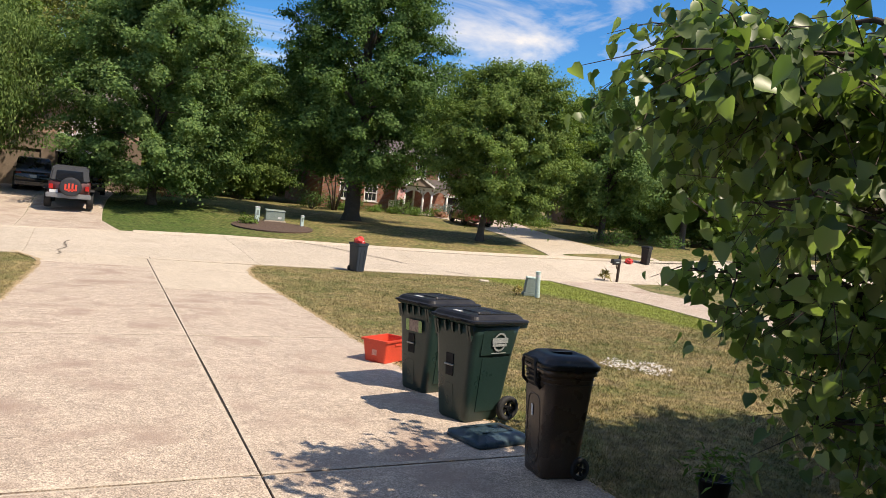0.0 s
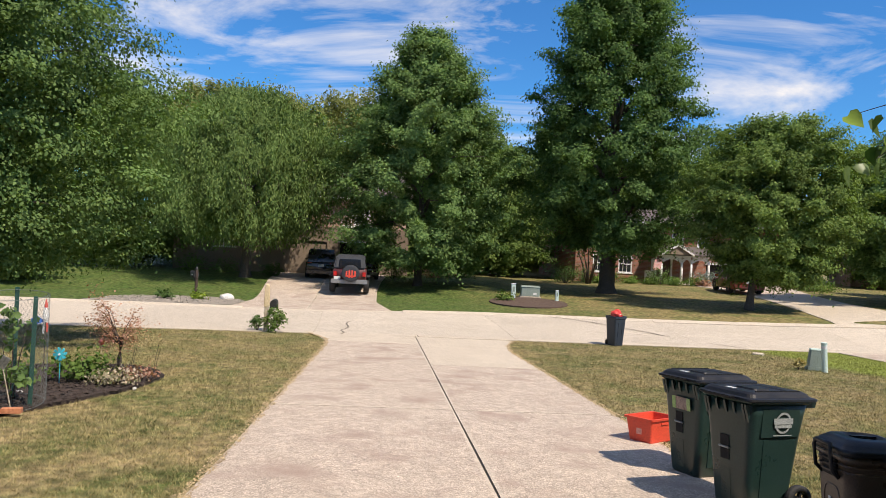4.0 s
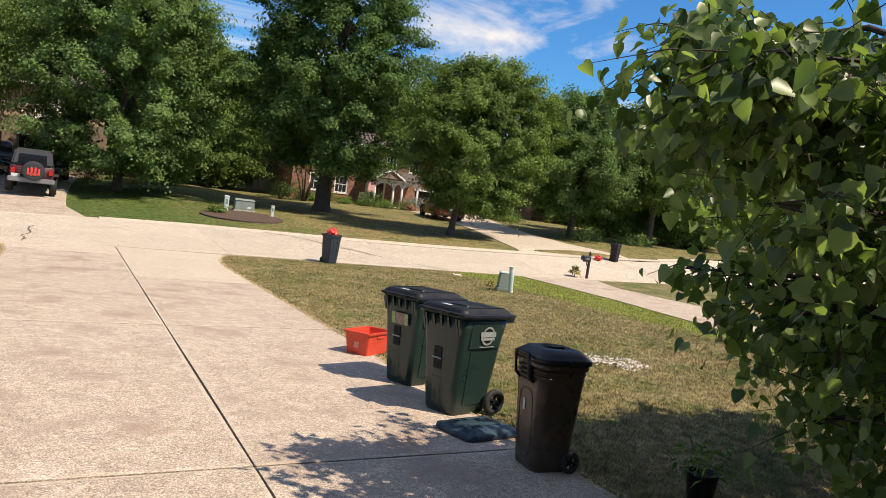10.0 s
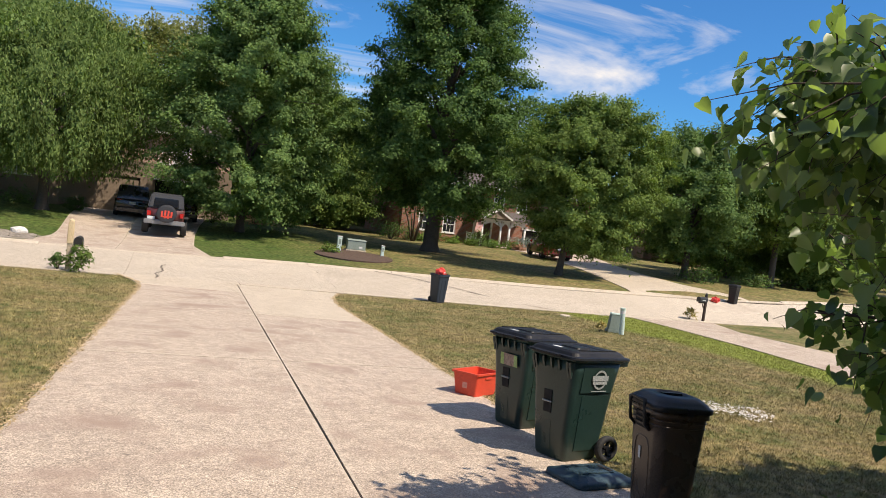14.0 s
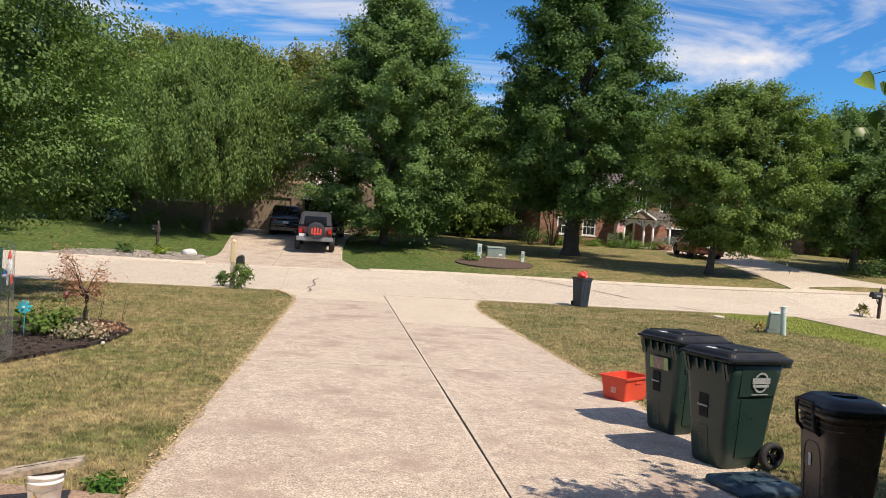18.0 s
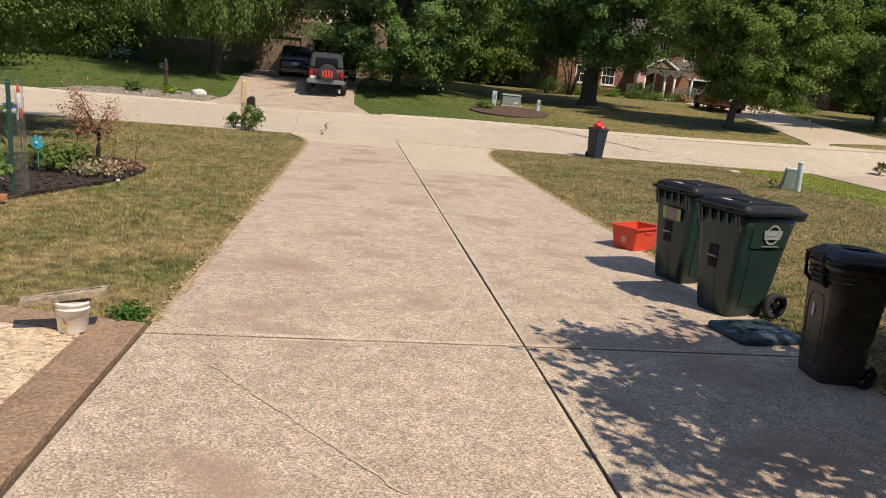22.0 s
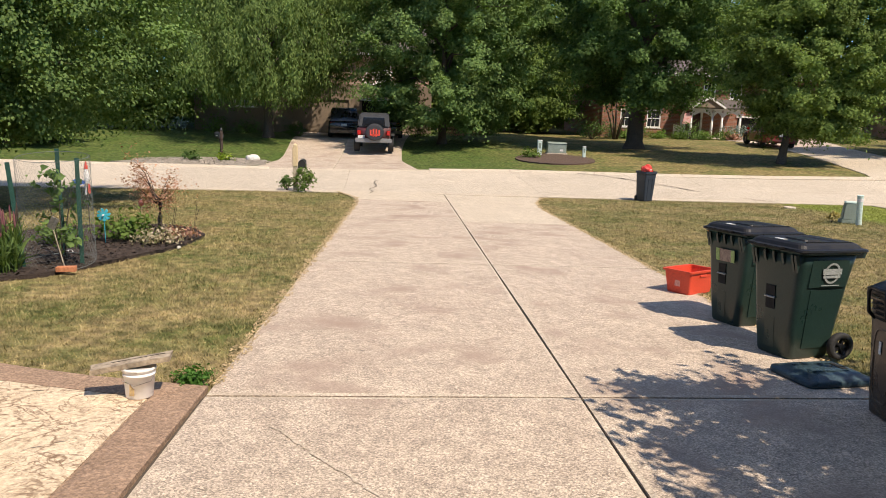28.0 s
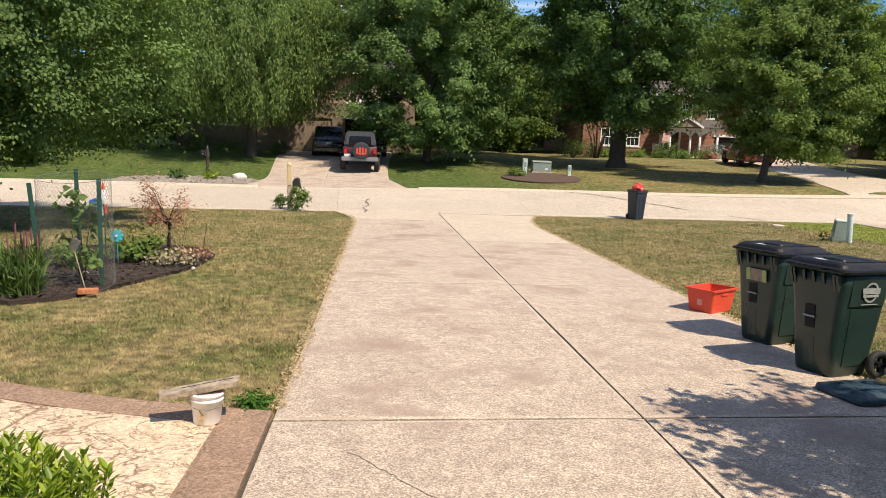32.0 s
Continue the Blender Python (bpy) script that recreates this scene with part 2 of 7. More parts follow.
    if blade:
        col = mix(math_node("SUBTRACT", 0.55, math_node("MULTIPLY", lush_band, 0.35)), col, mix(g.outputs["Random Per Island"], (0.055, 0.082, 0.018), (0.58, 0.46, 0.24)))
    tuft, _ = noise_at(8.0, 0.36, 0.64, 8)
    shade = n.new("ShaderNodeMapRange")
    shade.inputs[3].default_value, shade.inputs[4].default_value = 0.62, 1.34
    l.new(tuft, shade.inputs[0])
    col = mix(1.0, col, shade.outputs[0], "MULTIPLY")
    l.new(col, p.inputs["Base Color"])
    p.inputs["Roughness"].default_value, p.inputs["Specular IOR Level"].default_value = 0.8, 0.2
    if not blade:
        b = n.new("ShaderNodeBump")
        b.inputs["Strength"].default_value, b.inputs["Distance"].default_value = 0.7, 0.05
        l.new(fine_raw, b.inputs["Height"])
        l.new(b.outputs[0], p.inputs["Normal"])
    return m


def glass_look(name, c, rough=0.05):
    m = bpy.data.materials.new(name)
    m.use_nodes = True
    p = m.node_tree.nodes["Principled BSDF"]
    p.inputs["Base Color"].default_value, p.inputs["Roughness"].default_value = (*c, 1), rough
    p.inputs["Specular IOR Level"].default_value = 0.8
    return m


def brick_look(name, c1, c2, mortar):
    m = surface(name, c1, c2, 0.9, 1.5, 40, 0.2)
    n, l = m.node_tree.nodes, m.node_tree.links
    p = n["Principled BSDF"]
    g = n.new("ShaderNodeTexCoord")
    mp = n.new("ShaderNodeMapping")
    mp.inputs["Rotation"].default_value = (radians(90), 0, 0)
    t = n.new("ShaderNodeTexBrick")
    t.inputs["Color1"].default_value, t.inputs["Color2"].default_value, t.inputs["Mortar"].default_value = (*c1, 1), (*c2, 1), (*mortar, 1)
    t.inputs["Scale"].default_value, t.inputs["Mortar Size"].default_value = 1.0, 0.01
    t.inputs["Brick Width"].default_value, t.inputs["Row Height"].default_value = 0.215, 0.075
    l.new(g.outputs["Object"], mp.inputs[0])
    l.new(mp.outputs[0], t.inputs["Vector"])
    l.new(t.outputs[0], p.inputs["Base Color"])
    return m


CONCRETE = surface("driveway_concrete", (0.405, 0.325, 0.258), (0.545, 0.455, 0.365), 0.9, 3.2, 85, 0.5, c3=(0.33, 0.245, 0.195), spots=0.10, world_space=True, fine_mix=0.5, mottle=0.24)
APRON = surface("pale_concrete", (0.47, 0.395, 0.305), (0.58, 0.50, 0.395), 0.9, 1.3, 75, 0.4, c3=(0.33, 0.26, 0.20), spots=0.0, world_space=True, mottle=0.2)
ROADTOP = surface("road_concrete", (0.46, 0.395, 0.31), (0.565, 0.49, 0.395), 0.9, 0.9, 60, 0.4, c3=(0.34, 0.28, 0.22), spots=0.02, world_space=True, each=0.12, mottle=0.30)
LIP = surface("smoothed_concrete_edge", (0.46, 0.385, 0.30), (0.56, 0.48, 0.385), 0.9, 2.5, 60, 0.3, c3=(0.33, 0.26, 0.2), spots=0.08, world_space=True, mottle=0.15)
JOINT = surface("joint_dirt", (0.06, 0.05, 0.04), (0.10, 0.08, 0.06), 0.95, 6, 60, 0.4, world_space=True)
TAR = surface("crack_filler", (0.13, 0.11, 0.09), (0.2, 0.17, 0.14), 0.9, 6, 60, 0.2)
STAMPED = surface("stamped_concrete", (0.58, 0.445, 0.305), (0.68, 0.555, 0.405), 0.85, 2.0, 30, 0.7, c3=(0.42, 0.30, 0.19), spots=0.0, world_space=True, mottle=0.10, veins=(0.20, 0.125, 0.075))
BORDER = surface("border_concrete", (0.25, 0.165, 0.112), (0.345, 0.235, 0.165), 0.85, 3.0, 40, 0.6, c3=(0.16, 0.095, 0.062), spots=0.05, world_space=True, mottle=0.16)
LAWN = lawn_look("lawn")
BLADE = lawn_look("grass_blade", True)
MULCH = surface("bark_mulch", (0.022, 0.015, 0.012), (0.055, 0.038, 0.03), 0.95, 5, 45, 1.0, island=0.5)
MULCH_RED = surface("brown_mulch", (0.065, 0.040, 0.030), (0.115, 0.075, 0.055), 0.95, 5, 30, 0.9, world_space=True)
PEBBLE = surface("pebbles", (0.20, 0.175, 0.14), (0.34, 0.30, 0.25), 0.9, 5, 30, 0.5, island=0.5)
CART = surface("dark_green_plastic", (0.010, 0.027, 0.024), (0.019, 0.042, 0.036), 0.34, 3, 90, 0.05, c3=(0.05, 0.055, 0.045), spots=-0.08)
CART_LID = surface("black_plastic", (0.010, 0.010, 0.011), (0.018, 0.018, 0.02), 0.36, 4, 90, 0.05, c3=(0.035, 0.035, 0.035), spots=-0.12, spec=0.3)
BROWN = surface("brown_plastic", (0.050, 0.034, 0.023), (0.070, 0.048, 0.034), 0.30, 3, 90, 0.05, c3=(0.08, 0.06, 0.05), spots=-0.1)
BLUE_LID = surface("blue_grey_plastic", (0.026, 0.050, 0.066), (0.046, 0.078, 0.098), 0.28, 4, 80, 0.05, c3=(0.05, 0.06, 0.065), spots=-0.06, spec=0.25)
BLUE_CAN = surface("blue_black_plastic", (0.018, 0.026, 0.038), (0.03, 0.04, 0.055), 0.45, 4, 80, 0.05)
RED_TUB = surface("red_plastic", (0.62, 0.055, 0.028), (0.74, 0.085, 0.04), 0.5, 4, 80, 0.06, c3=(0.50, 0.13, 0.10), spots=-0.02)
RED_BAG = surface("red_bag", (0.55, 0.03, 0.03), (0.7, 0.07, 0.05), 0.35, 6, 30, 0.3)
RUBBER = surface("rubber", (0.012, 0.012, 0.012), (0.025, 0.025, 0.025), 0.8, 4, 60, 0.2)
METAL = surface("grey_metal", (0.35, 0.35, 0.35), (0.5, 0.5, 0.5), 0.4, 5, 60, 0.05, metal=0.9)
WIRE = surface("wire", (0.09, 0.11, 0.11), (0.17, 0.20, 0.20), 0.5, 5, 60, 0.0, metal=0.4)
POST_GREEN = surface("green_painted_steel", (0.010, 0.055, 0.045), (0.018, 0.08, 0.065), 0.5, 5, 60, 0.05)
WHITE = surface("white_paint", (0.70, 0.69, 0.66), (0.80, 0.79, 0.76), 0.6, 3, 40, 0.05, c3=(0.55, 0.52, 0.47), spots=-0.08)
PALE = surface("pale_print", (0.55, 0.56, 0.55), (0.7, 0.7, 0.68), 0.6, 5, 60, 0.0)
BADGE = surface("worn_grey_print", (0.20, 0.225, 0.22), (0.34, 0.36, 0.355), 0.6, 14, 90, 0.0, fine_mix=0.5)
LABEL_GREEN = surface("label_green", (0.22, 0.36, 0.10), (0.34, 0.46, 0.17), 0.5, 5, 60, 0.0)
LABEL_DARK = surface("label_picture", (0.16, 0.09, 0.07), (0.35, 0.27, 0.22), 0.5, 18, 60, 0.0)
UTIL = surface("utility_green", (0.17, 0.22, 0.19), (0.25, 0.30, 0.26), 0.6, 3, 50, 0.08, c3=(0.2, 0.2, 0.17), spots=-0.04)
UTIL_PALE = surface("pale_green_plastic", (0.46, 0.58, 0.52), (0.55, 0.66, 0.60), 0.6, 3, 50, 0.05)
UTIL_DARK = surface("dark_utility_green", (0.10, 0.14, 0.125), (0.15, 0.19, 0.17), 0.6, 3, 50, 0.05)
RAW_WOOD = surface("weathered_wood", (0.36, 0.29, 0.21), (0.52, 0.45, 0.35), 0.85, 5, 25, 0.4, c3=(0.16, 0.12, 0.09), spots=0.04)
NEW_WOOD = surface("pale_wood", (0.55, 0.42, 0.24), (0.66, 0.54, 0.35), 0.8, 4, 40, 0.2)
PLANK = surface("grey_split_wood", (0.21, 0.165, 0.12), (0.42, 0.35, 0.265), 0.85, 7, 30, 0.5, c3=(0.09, 0.07, 0.05), spots=0.10, fine_mix=0.5)
BARK = surface("bark", (0.055, 0.042, 0.032), (0.11, 0.085, 0.065), 0.95, 4, 25, 0.9)
TWIG = surface("twig_bark", (0.035, 0.022, 0.017), (0.07, 0.048, 0.036), 0.9, 8, 40, 0.4)
BLACK_METAL = surface("black_metal", (0.015, 0.015, 0.016), (0.03, 0.03, 0.03), 0.5, 5, 60, 0.05)
ROCK = surface("white_rock", (0.5, 0.48, 0.44), (0.66, 0.64, 0.6), 0.9, 4, 20, 0.4)
BRICK = brick_look("red_brick", (0.22, 0.072, 0.042), (0.31, 0.115, 0.066), (0.27, 0.22, 0.18))
BRICK_PALE = brick_look("tan_brick", (0.34, 0.20, 0.13), (0.42, 0.28, 0.19), (0.4, 0.35, 0.3))
# siding colour darkened in place of the tree shade on the garage house
SIDING = surface("shade_darkened_siding", (0.19, 0.145, 0.105), (0.245, 0.19, 0.14), 0.8, 2, 30, 0.1)
SHINGLE = surface("roof_shingle", (0.075, 0.062, 0.058), (0.125, 0.105, 0.095), 0.95, 2.5, 22, 0.5)
SHUTTER = surface("dark_shutter", (0.020, 0.022, 0.028), (0.035, 0.038, 0.045), 0.6, 4, 30, 0.1)
DARK_DOOR = surface("dark_red_door", (0.06, 0.02, 0.016), (0.09, 0.03, 0.024), 0.5, 4, 30, 0.1)
# near black: painted shade for recesses, rooms and garages; also the dark bottle
DARK = surface("shade_and_near_black", (0.008, 0.008, 0.008), (0.014, 0.013, 0.012), 0.9, 4, 30, 0.0)
PANE = glass_look("window_glass", (0.02, 0.025, 0.03))
CAR_GLASS = glass_look("car_glass", (0.012, 0.014, 0.018))
PAINT_RED = surface("red_car_paint", (0.17, 0.012, 0.011), (0.21, 0.018, 0.015), 0.28, 2, 90, 0.0, coat=0.6)
PAINT_BLACK = surface("black_car_paint", (0.010, 0.010, 0.012), (0.016, 0.016, 0.018), 0.25, 2, 90, 0.0, coat=0.6)
PAINT_MAROON = surface("maroon_car_paint", (0.075, 0.022, 0.022), (0.10, 0.030, 0.030), 0.35, 2, 90, 0.0, coat=0.4)
HARDTOP = surface("grey_hardtop", (0.035, 0.037, 0.042), (0.055, 0.058, 0.062), 0.6, 3, 60, 0.1)
BUMPER = surface("silver_bumper", (0.17, 0.175, 0.18), (0.24, 0.245, 0.25), 0.45, 3, 60, 0.05)
LAMP_RED = surface("tail_light", (0.40, 0.012, 0.012), (0.5, 0.02, 0.02), 0.2, 3, 60, 0.0)
LAMP_WHITE = surface("clear_light", (0.6, 0.6, 0.6), (0.7, 0.7, 0.7), 0.15, 3, 60, 0.0)
COVER_RED = surface("red_print", (0.62, 0.05, 0.03), (0.7, 0.08, 0.05), 0.6, 3, 60, 0.0)
BRICK_ORANGE = surface("orange_clay", (0.42, 0.15, 0.07), (0.52, 0.22, 0.11), 0.9, 8, 40, 0.3)
BLUE_PLASTIC = surface("blue_plastic", (0.02, 0.10, 0.45), (0.03, 0.14, 0.55), 0.4, 5, 60, 0.0)
TURQUOISE = surface("turquoise_plastic", (0.02, 0.35, 0.45), (0.05, 0.45, 0.55), 0.4, 5, 60, 0.0)
PINK_RED = surface("red_glass_ball", (0.6, 0.12, 0.08), (0.75, 0.3, 0.25), 0.25, 9, 60, 0.0)
LEAF_REDBUD = foliage("redbud_leaf", (0.042, 0.088, 0.024), (0.245, 0.335, 0.125), 0.52, rough=0.40, spec=0.6)
LEAF_OAK = foliage("oak_leaf", (0.050, 0.098, 0.029), (0.108, 0.182, 0.055), 0.30)
LEAF_MAPLE = foliage("maple_leaf", (0.080, 0.132, 0.032), (0.172, 0.242, 0.066), 0.30)
LEAF_MID = foliage("shade_tree_leaf", (0.068, 0.128, 0.040), (0.156, 0.236, 0.078), 0.30)
LEAF_WILLOW = foliage("weeping_leaf", (0.070, 0.122, 0.034), (0.166, 0.232, 0.074), 0.30)
LEAF_FAR = foliage("far_leaf", (0.068, 0.118, 0.029), (0.156, 0.222, 0.058), 0.30)
LEAF_OLIVE = foliage("olive_leaf", (0.132, 0.152, 0.050), (0.238, 0.251, 0.092), 0.30)
LEAF_LAUREL = foliage("laurel_leaf", (0.09, 0.17, 0.018), (0.30, 0.38, 0.045), 0.36, rough=0.4, spec=0.3)
LEAF_BUSH = foliage("bush_leaf", (0.06, 0.11, 0.025), (0.14, 0.21, 0.05), 0.3)
LEAF_WEED = foliage("weed_leaf", (0.045, 0.13, 0.025), (0.10, 0.23, 0.05), 0.35)
LEAF_BLUE = foliage("blue_spruce_leaf", (0.13, 0.18, 0.17), (0.24, 0.31, 0.30), 0.15)
LEAF_RED = foliage("red_maple_leaf", (0.26, 0.125, 0.10), (0.46, 0.27, 0.21), 0.35)
PETAL_PINK = foliage("pink_petal", (0.20, 0.08, 0.09), (0.34, 0.16, 0.18), 0.3)
PETAL_PALE = foliage("pale_petal", (0.40, 0.26, 0.22), (0.62, 0.5, 0.42), 0.3)
PETAL_MIXED = foliage("mixed_flower", (0.10, 0.12, 0.045), (0.58, 0.47, 0.38), 0.3)
PETAL_WHITE = foliage("white_petal", (0.62, 0.62, 0.55), (0.78, 0.78, 0.72), 0.2)
THATCH = surface("dry_thatch", (0.30, 0.215, 0.115), (0.46, 0.35, 0.20), 0.9, 3, 40, 0.3, world_space=True, island=0.5)
STRAW = foliage("dry_stem", (0.28, 0.23, 0.10), (0.42, 0.36, 0.17), 0.3)


# ---- mesh tools ----
def link_bm(name, bm, material, smooth=False):
    me = bpy.data.meshes.new(name)
    bm.normal_update()
    bm.to_mesh(me)
    bm.free()
    me.materials.append(material)
    if smooth:
        for f in me.polygons:
            f.use_smooth = True
    return new(name, me)


def part(name, bm, material, parent, label="", smooth=False):
    """One mesh under a thing or a part."""
    ob = link_bm(name, bm, material, smooth)
    ob.parent = parent
    if label:
        tagged(ob, label)
    return ob


def thing(name, m, label, category, group="", kind=""):
    ob = new(name)
    ob.empty_display_size = 0.1
    ob.matrix_world = m
    return tagged(ob, label, category, group, kind)


def big_mesh(name, verts, faces, material):
    """A mesh straight from arrays; faces is an n x k array."""
    verts, faces = np.asarray(verts, np.float32), np.asarray(faces, np.int32)
    k = faces.shape[1]
    me = bpy.data.meshes.new(name)
    me.vertices.add(len(verts))
    me.vertices.foreach_set("co", verts.ravel())
    me.loops.add(faces.size)
    me.loops.foreach_set("vertex_index", faces.ravel())
    me.polygons.add(len(faces))
    me.polygons.foreach_set("loop_start", np.arange(0, faces.size, k, dtype=np.int32))
    me.update(calc_edges=True)
    me.materials.append(material)
    return new(name, me)


def box(size, at=(0, 0, 0), top=(1, 1), bev=0.0, rz=0.0, shift=(0, 0), bm=None, rx=0.0, ry=0.0):
    """A box that stands on at (its bottom's centre); top scales its upper face, shift moves it."""
    one = bmesh.new()
    sx, sy, sz = size[0] / 2, size[1] / 2, size[2]
    v = [one.verts.new((x * sx * (top[0] if z else 1) + (shift[0] if z else 0), y * sy * (top[1] if z else 1) + (shift[1] if z else 0), z * sz))
         for z in (0, 1) for x, y in ((-1, -1), (1, -1), (1, 1), (-1, 1))]
    for f in ((3, 2, 1, 0), (4, 5, 6, 7), (0, 1, 5, 4), (1, 2, 6, 5), (2, 3, 7, 6), (3, 0, 4, 7)):
        one.faces.new([v[i] for i in f])
    if bev:
        bmesh.ops.bevel(one, geom=one.edges[:], offset=bev, segments=2, affect="EDGES")
    one.transform(pose(*at, rx, ry, rz))
    return join(bm, one)


def join(bm, other):
    if bm is None:
        return other
    me = bpy.data.meshes.new("tmp")
    other.to_mesh(me)
    other.free()
    bm.from_mesh(me)
    bpy.data.meshes.remove(me)
    return bm


def ring_loft(rings, bm=None, caps=True):
    """Skin over rings of equally many points."""
    bm = bm or bmesh.new()
    rows = [[bm.verts.new(p) for p in ring] for ring in rings]
    n = len(rows[0])
    for a, b in zip(rows, rows[1:]):
        for i in range(n):
            bm.faces.new((a[i], a[(i + 1) % n], b[(i + 1) % n], b[i]))
    if caps:
        bm.faces.new(rows[0][::-1])
        bm.faces.new(rows[-1])
    return bm


def rounded(hx, hy, r, z, cx=0.0, cy=0.0, n=4):
    """A rounded rectangle's points at height z."""
    pts = []
    for k, (sx, sy) in enumerate(((1, 1), (-1, 1), (-1, -1), (1, -1))):
        for i in range(n + 1):
            a = math.pi / 2 * (k + i / n)
            pts.append((cx + sx * (hx - r) + r * math.cos(a), cy + sy * (hy - r) + r * math.sin(a), z))
    return pts


def lathe(profile, n=20, bm=None, caps=True):
    return ring_loft([[(r * math.cos(2 * math.pi * i / n), r * math.sin(2 * math.pi * i / n), z) for i in range(n)] for r, z in profile], bm, caps)


def rod(a, b, r1, r2=None, n=8, bm=None):
    a, b = Vector(a), Vector(b)
    r2 = r1 if r2 is None else r2
    q = (b - a).to_track_quat("Z", "Y").to_matrix()
    rings = [[p + q @ Vector((r * math.cos(2 * math.pi * i / n), r * math.sin(2 * math.pi * i / n), 0)) for i in range(n)] for p, r in ((a, r1), (b, r2))]
    return ring_loft(rings, bm)


def tube(points, radii, n=7, bm=None):
    pts = [Vector(p) for p in points]
    rings = []
    for i, p in enumerate(pts):
        d = (pts[min(i + 1, len(pts) - 1)] - pts[max(i - 1, 0)]).normalized()
        q = d.to_track_quat("Z", "Y").to_matrix()
        r = radii[i] if isinstance(radii, (list, tuple)) else radii
        rings.append([p + q @ Vector((r * math.cos(2 * math.pi * k / n), r * math.sin(2 * math.pi * k / n), 0)) for k in range(n)])
    return ring_loft(rings, bm)


def prism(outline, z0, z1, bm=None):
    """A flat plate of any outline; z0 and z1 may be functions of x, y."""
    f0 = z0 if callable(z0) else (lambda x, y: z0)
    f1 = z1 if callable(z1) else (lambda x, y: z1)
    return ring_loft([[(x, y, f0(x, y)) for x, y in outline], [(x, y, f1(x, y)) for x, y in outline]], bm)


def smooth_step(a, b, v):
    t = np.clip((v - a) / (b - a), 0, 1)
    return t * t * (3 - 2 * t)


def gz(x, y):
    """The height of the ground: the near lots fall to the street, the far ones rise to their houses."""
    near = 0.116 - 0.0576 * np.clip(y, -12, 19) - 0.013 * np.clip(x, -14, 3) - 0.001 * np.clip(x - 3, 0, 20)
    rise = -0.012 * np.clip(y - 24, 0, 7) + 0.44 * smooth_step(31, 39, y)
    far = -0.90 + 0.028 * np.clip(x, -3, 30) + rise * (1 - smooth_step(4, 14, x))
    w = smooth_step(16.5, 22.5, y)
    return near * (1 - w) + far * w


def ground_at(x, y):
    return float(gz(np.float64(x), np.float64(y)))


def stand(x, y, rz=0.0, dz=0.0, lean=True, s=1.0):
    """A pose on the ground, s times the drawn size; with lean it follows the slope of the drive."""
    tip = pose(0, 0, 0, -3.3, 0.75, 0) if lean else pose(0, 0, 0)
    return Matrix.Translation((x, y, ground_at(x, y) + dz)) @ tip @ pose(0, 0, 0, 0, 0, rz) @ Matrix.Scale(s, 4)


# ---- ground ----
xs = np.unique(np.concatenate([np.linspace(-400, -40, 10), np.linspace(-40, 50, 121), np.linspace(50, 400, 10)]))
ys = np.unique(np.concatenate([np.linspace(-300, -20, 8), np.linspace(-20, 60, 107), np.linspace(60, 900, 12)]))
gx, gy = np.meshgrid(xs, ys, indexing="ij")
gh = gz(gx, gy) - 0.025
idx = np.arange(gx.size).reshape(gx.shape)
quads = np.stack([idx[:-1, :-1], idx[1:, :-1], idx[1:, 1:], idx[:-1, 1:]], -1).reshape(-1, 4)
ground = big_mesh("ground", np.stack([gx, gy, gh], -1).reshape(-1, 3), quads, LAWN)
tagged(ground, "mown summer lawn, green with dry straw patches", "lawn", kind="structure")



def road_near(x):
    return float(np.interp(x, [-60, -12.3, -5, 0, 4, 8, 15, 20, 60], [4.0, 14.6, 16.1, 17.0, 17.2, 16.9, 16.7, 17.1, 21]))


def road_far(x):
    return float(np.interp(x, [-60, -18, -8, 0, 4, 8, 11, 15, 19, 25, 60], [22, 25.0, 24.8, 24.4, 23.8, 22.5, 21.7, 21.3, 21.2, 21.1, 25]))


def slab(name, outline, parent, material, thick=0.14, lift=0.0, gap=0.007, step=1.2):
    """A flat piece that follows the ground, cut to its outline, with a small gap to its neighbours."""
    c = Vector((sum(p[0] for p in outline) / len(outline), sum(p[1] for p in outline) / len(outline)))
    pts = []
    for i, p in enumerate(outline):
        q = outline[(i + 1) % len(outline)]
        p, q = Vector(p), Vector(q)
        k = max(1, int((q - p).length / step))
        pts += [p + (q - p) * j / k for j in range(k)]
    pts = [p - (p - c).normalized() * gap for p in pts]
    bm = bmesh.new()
    top = [bm.verts.new((p.x, p.y, ground_at(p.x, p.y) + lift)) for p in pts]
    low = [bm.verts.new((p.x, p.y, ground_at(p.x, p.y) + lift - thick)) for p in pts]
    inner = [bm.verts.new((p.x, p.y, ground_at(p.x, p.y) + lift + 0.004)) for p in (p - (p - c).normalized() * 0.04 for p in pts)]
    mid = bm.verts.new((c.x, c.y, ground_at(c.x, c.y) + lift + 0.004))
    n = len(pts)
    for i in range(n):
        j = (i + 1) % n
        bm.faces.new((low[i], low[j], top[j], top[i]))
        bm.faces.new((top[i], top[j], inner[j], inner[i])).material_index = 1
        bm.faces.new((inner[i], inner[j], mid))
    ob = part(name, bm, material, parent)
    ob.data.materials.append(LIP if material is CONCRETE else material)
    return ob


def bed_of(name, outline, material, lift, label, category):
    """A flat sheet on the ground under slabs or plants."""
    bm = prism(outline, lambda x, y: ground_at(x, y) + lift - 0.1, lambda x, y: ground_at(x, y) + lift)
    ob = link_bm(name, bm, material)
    return tagged(ob, label, category, kind="structure")


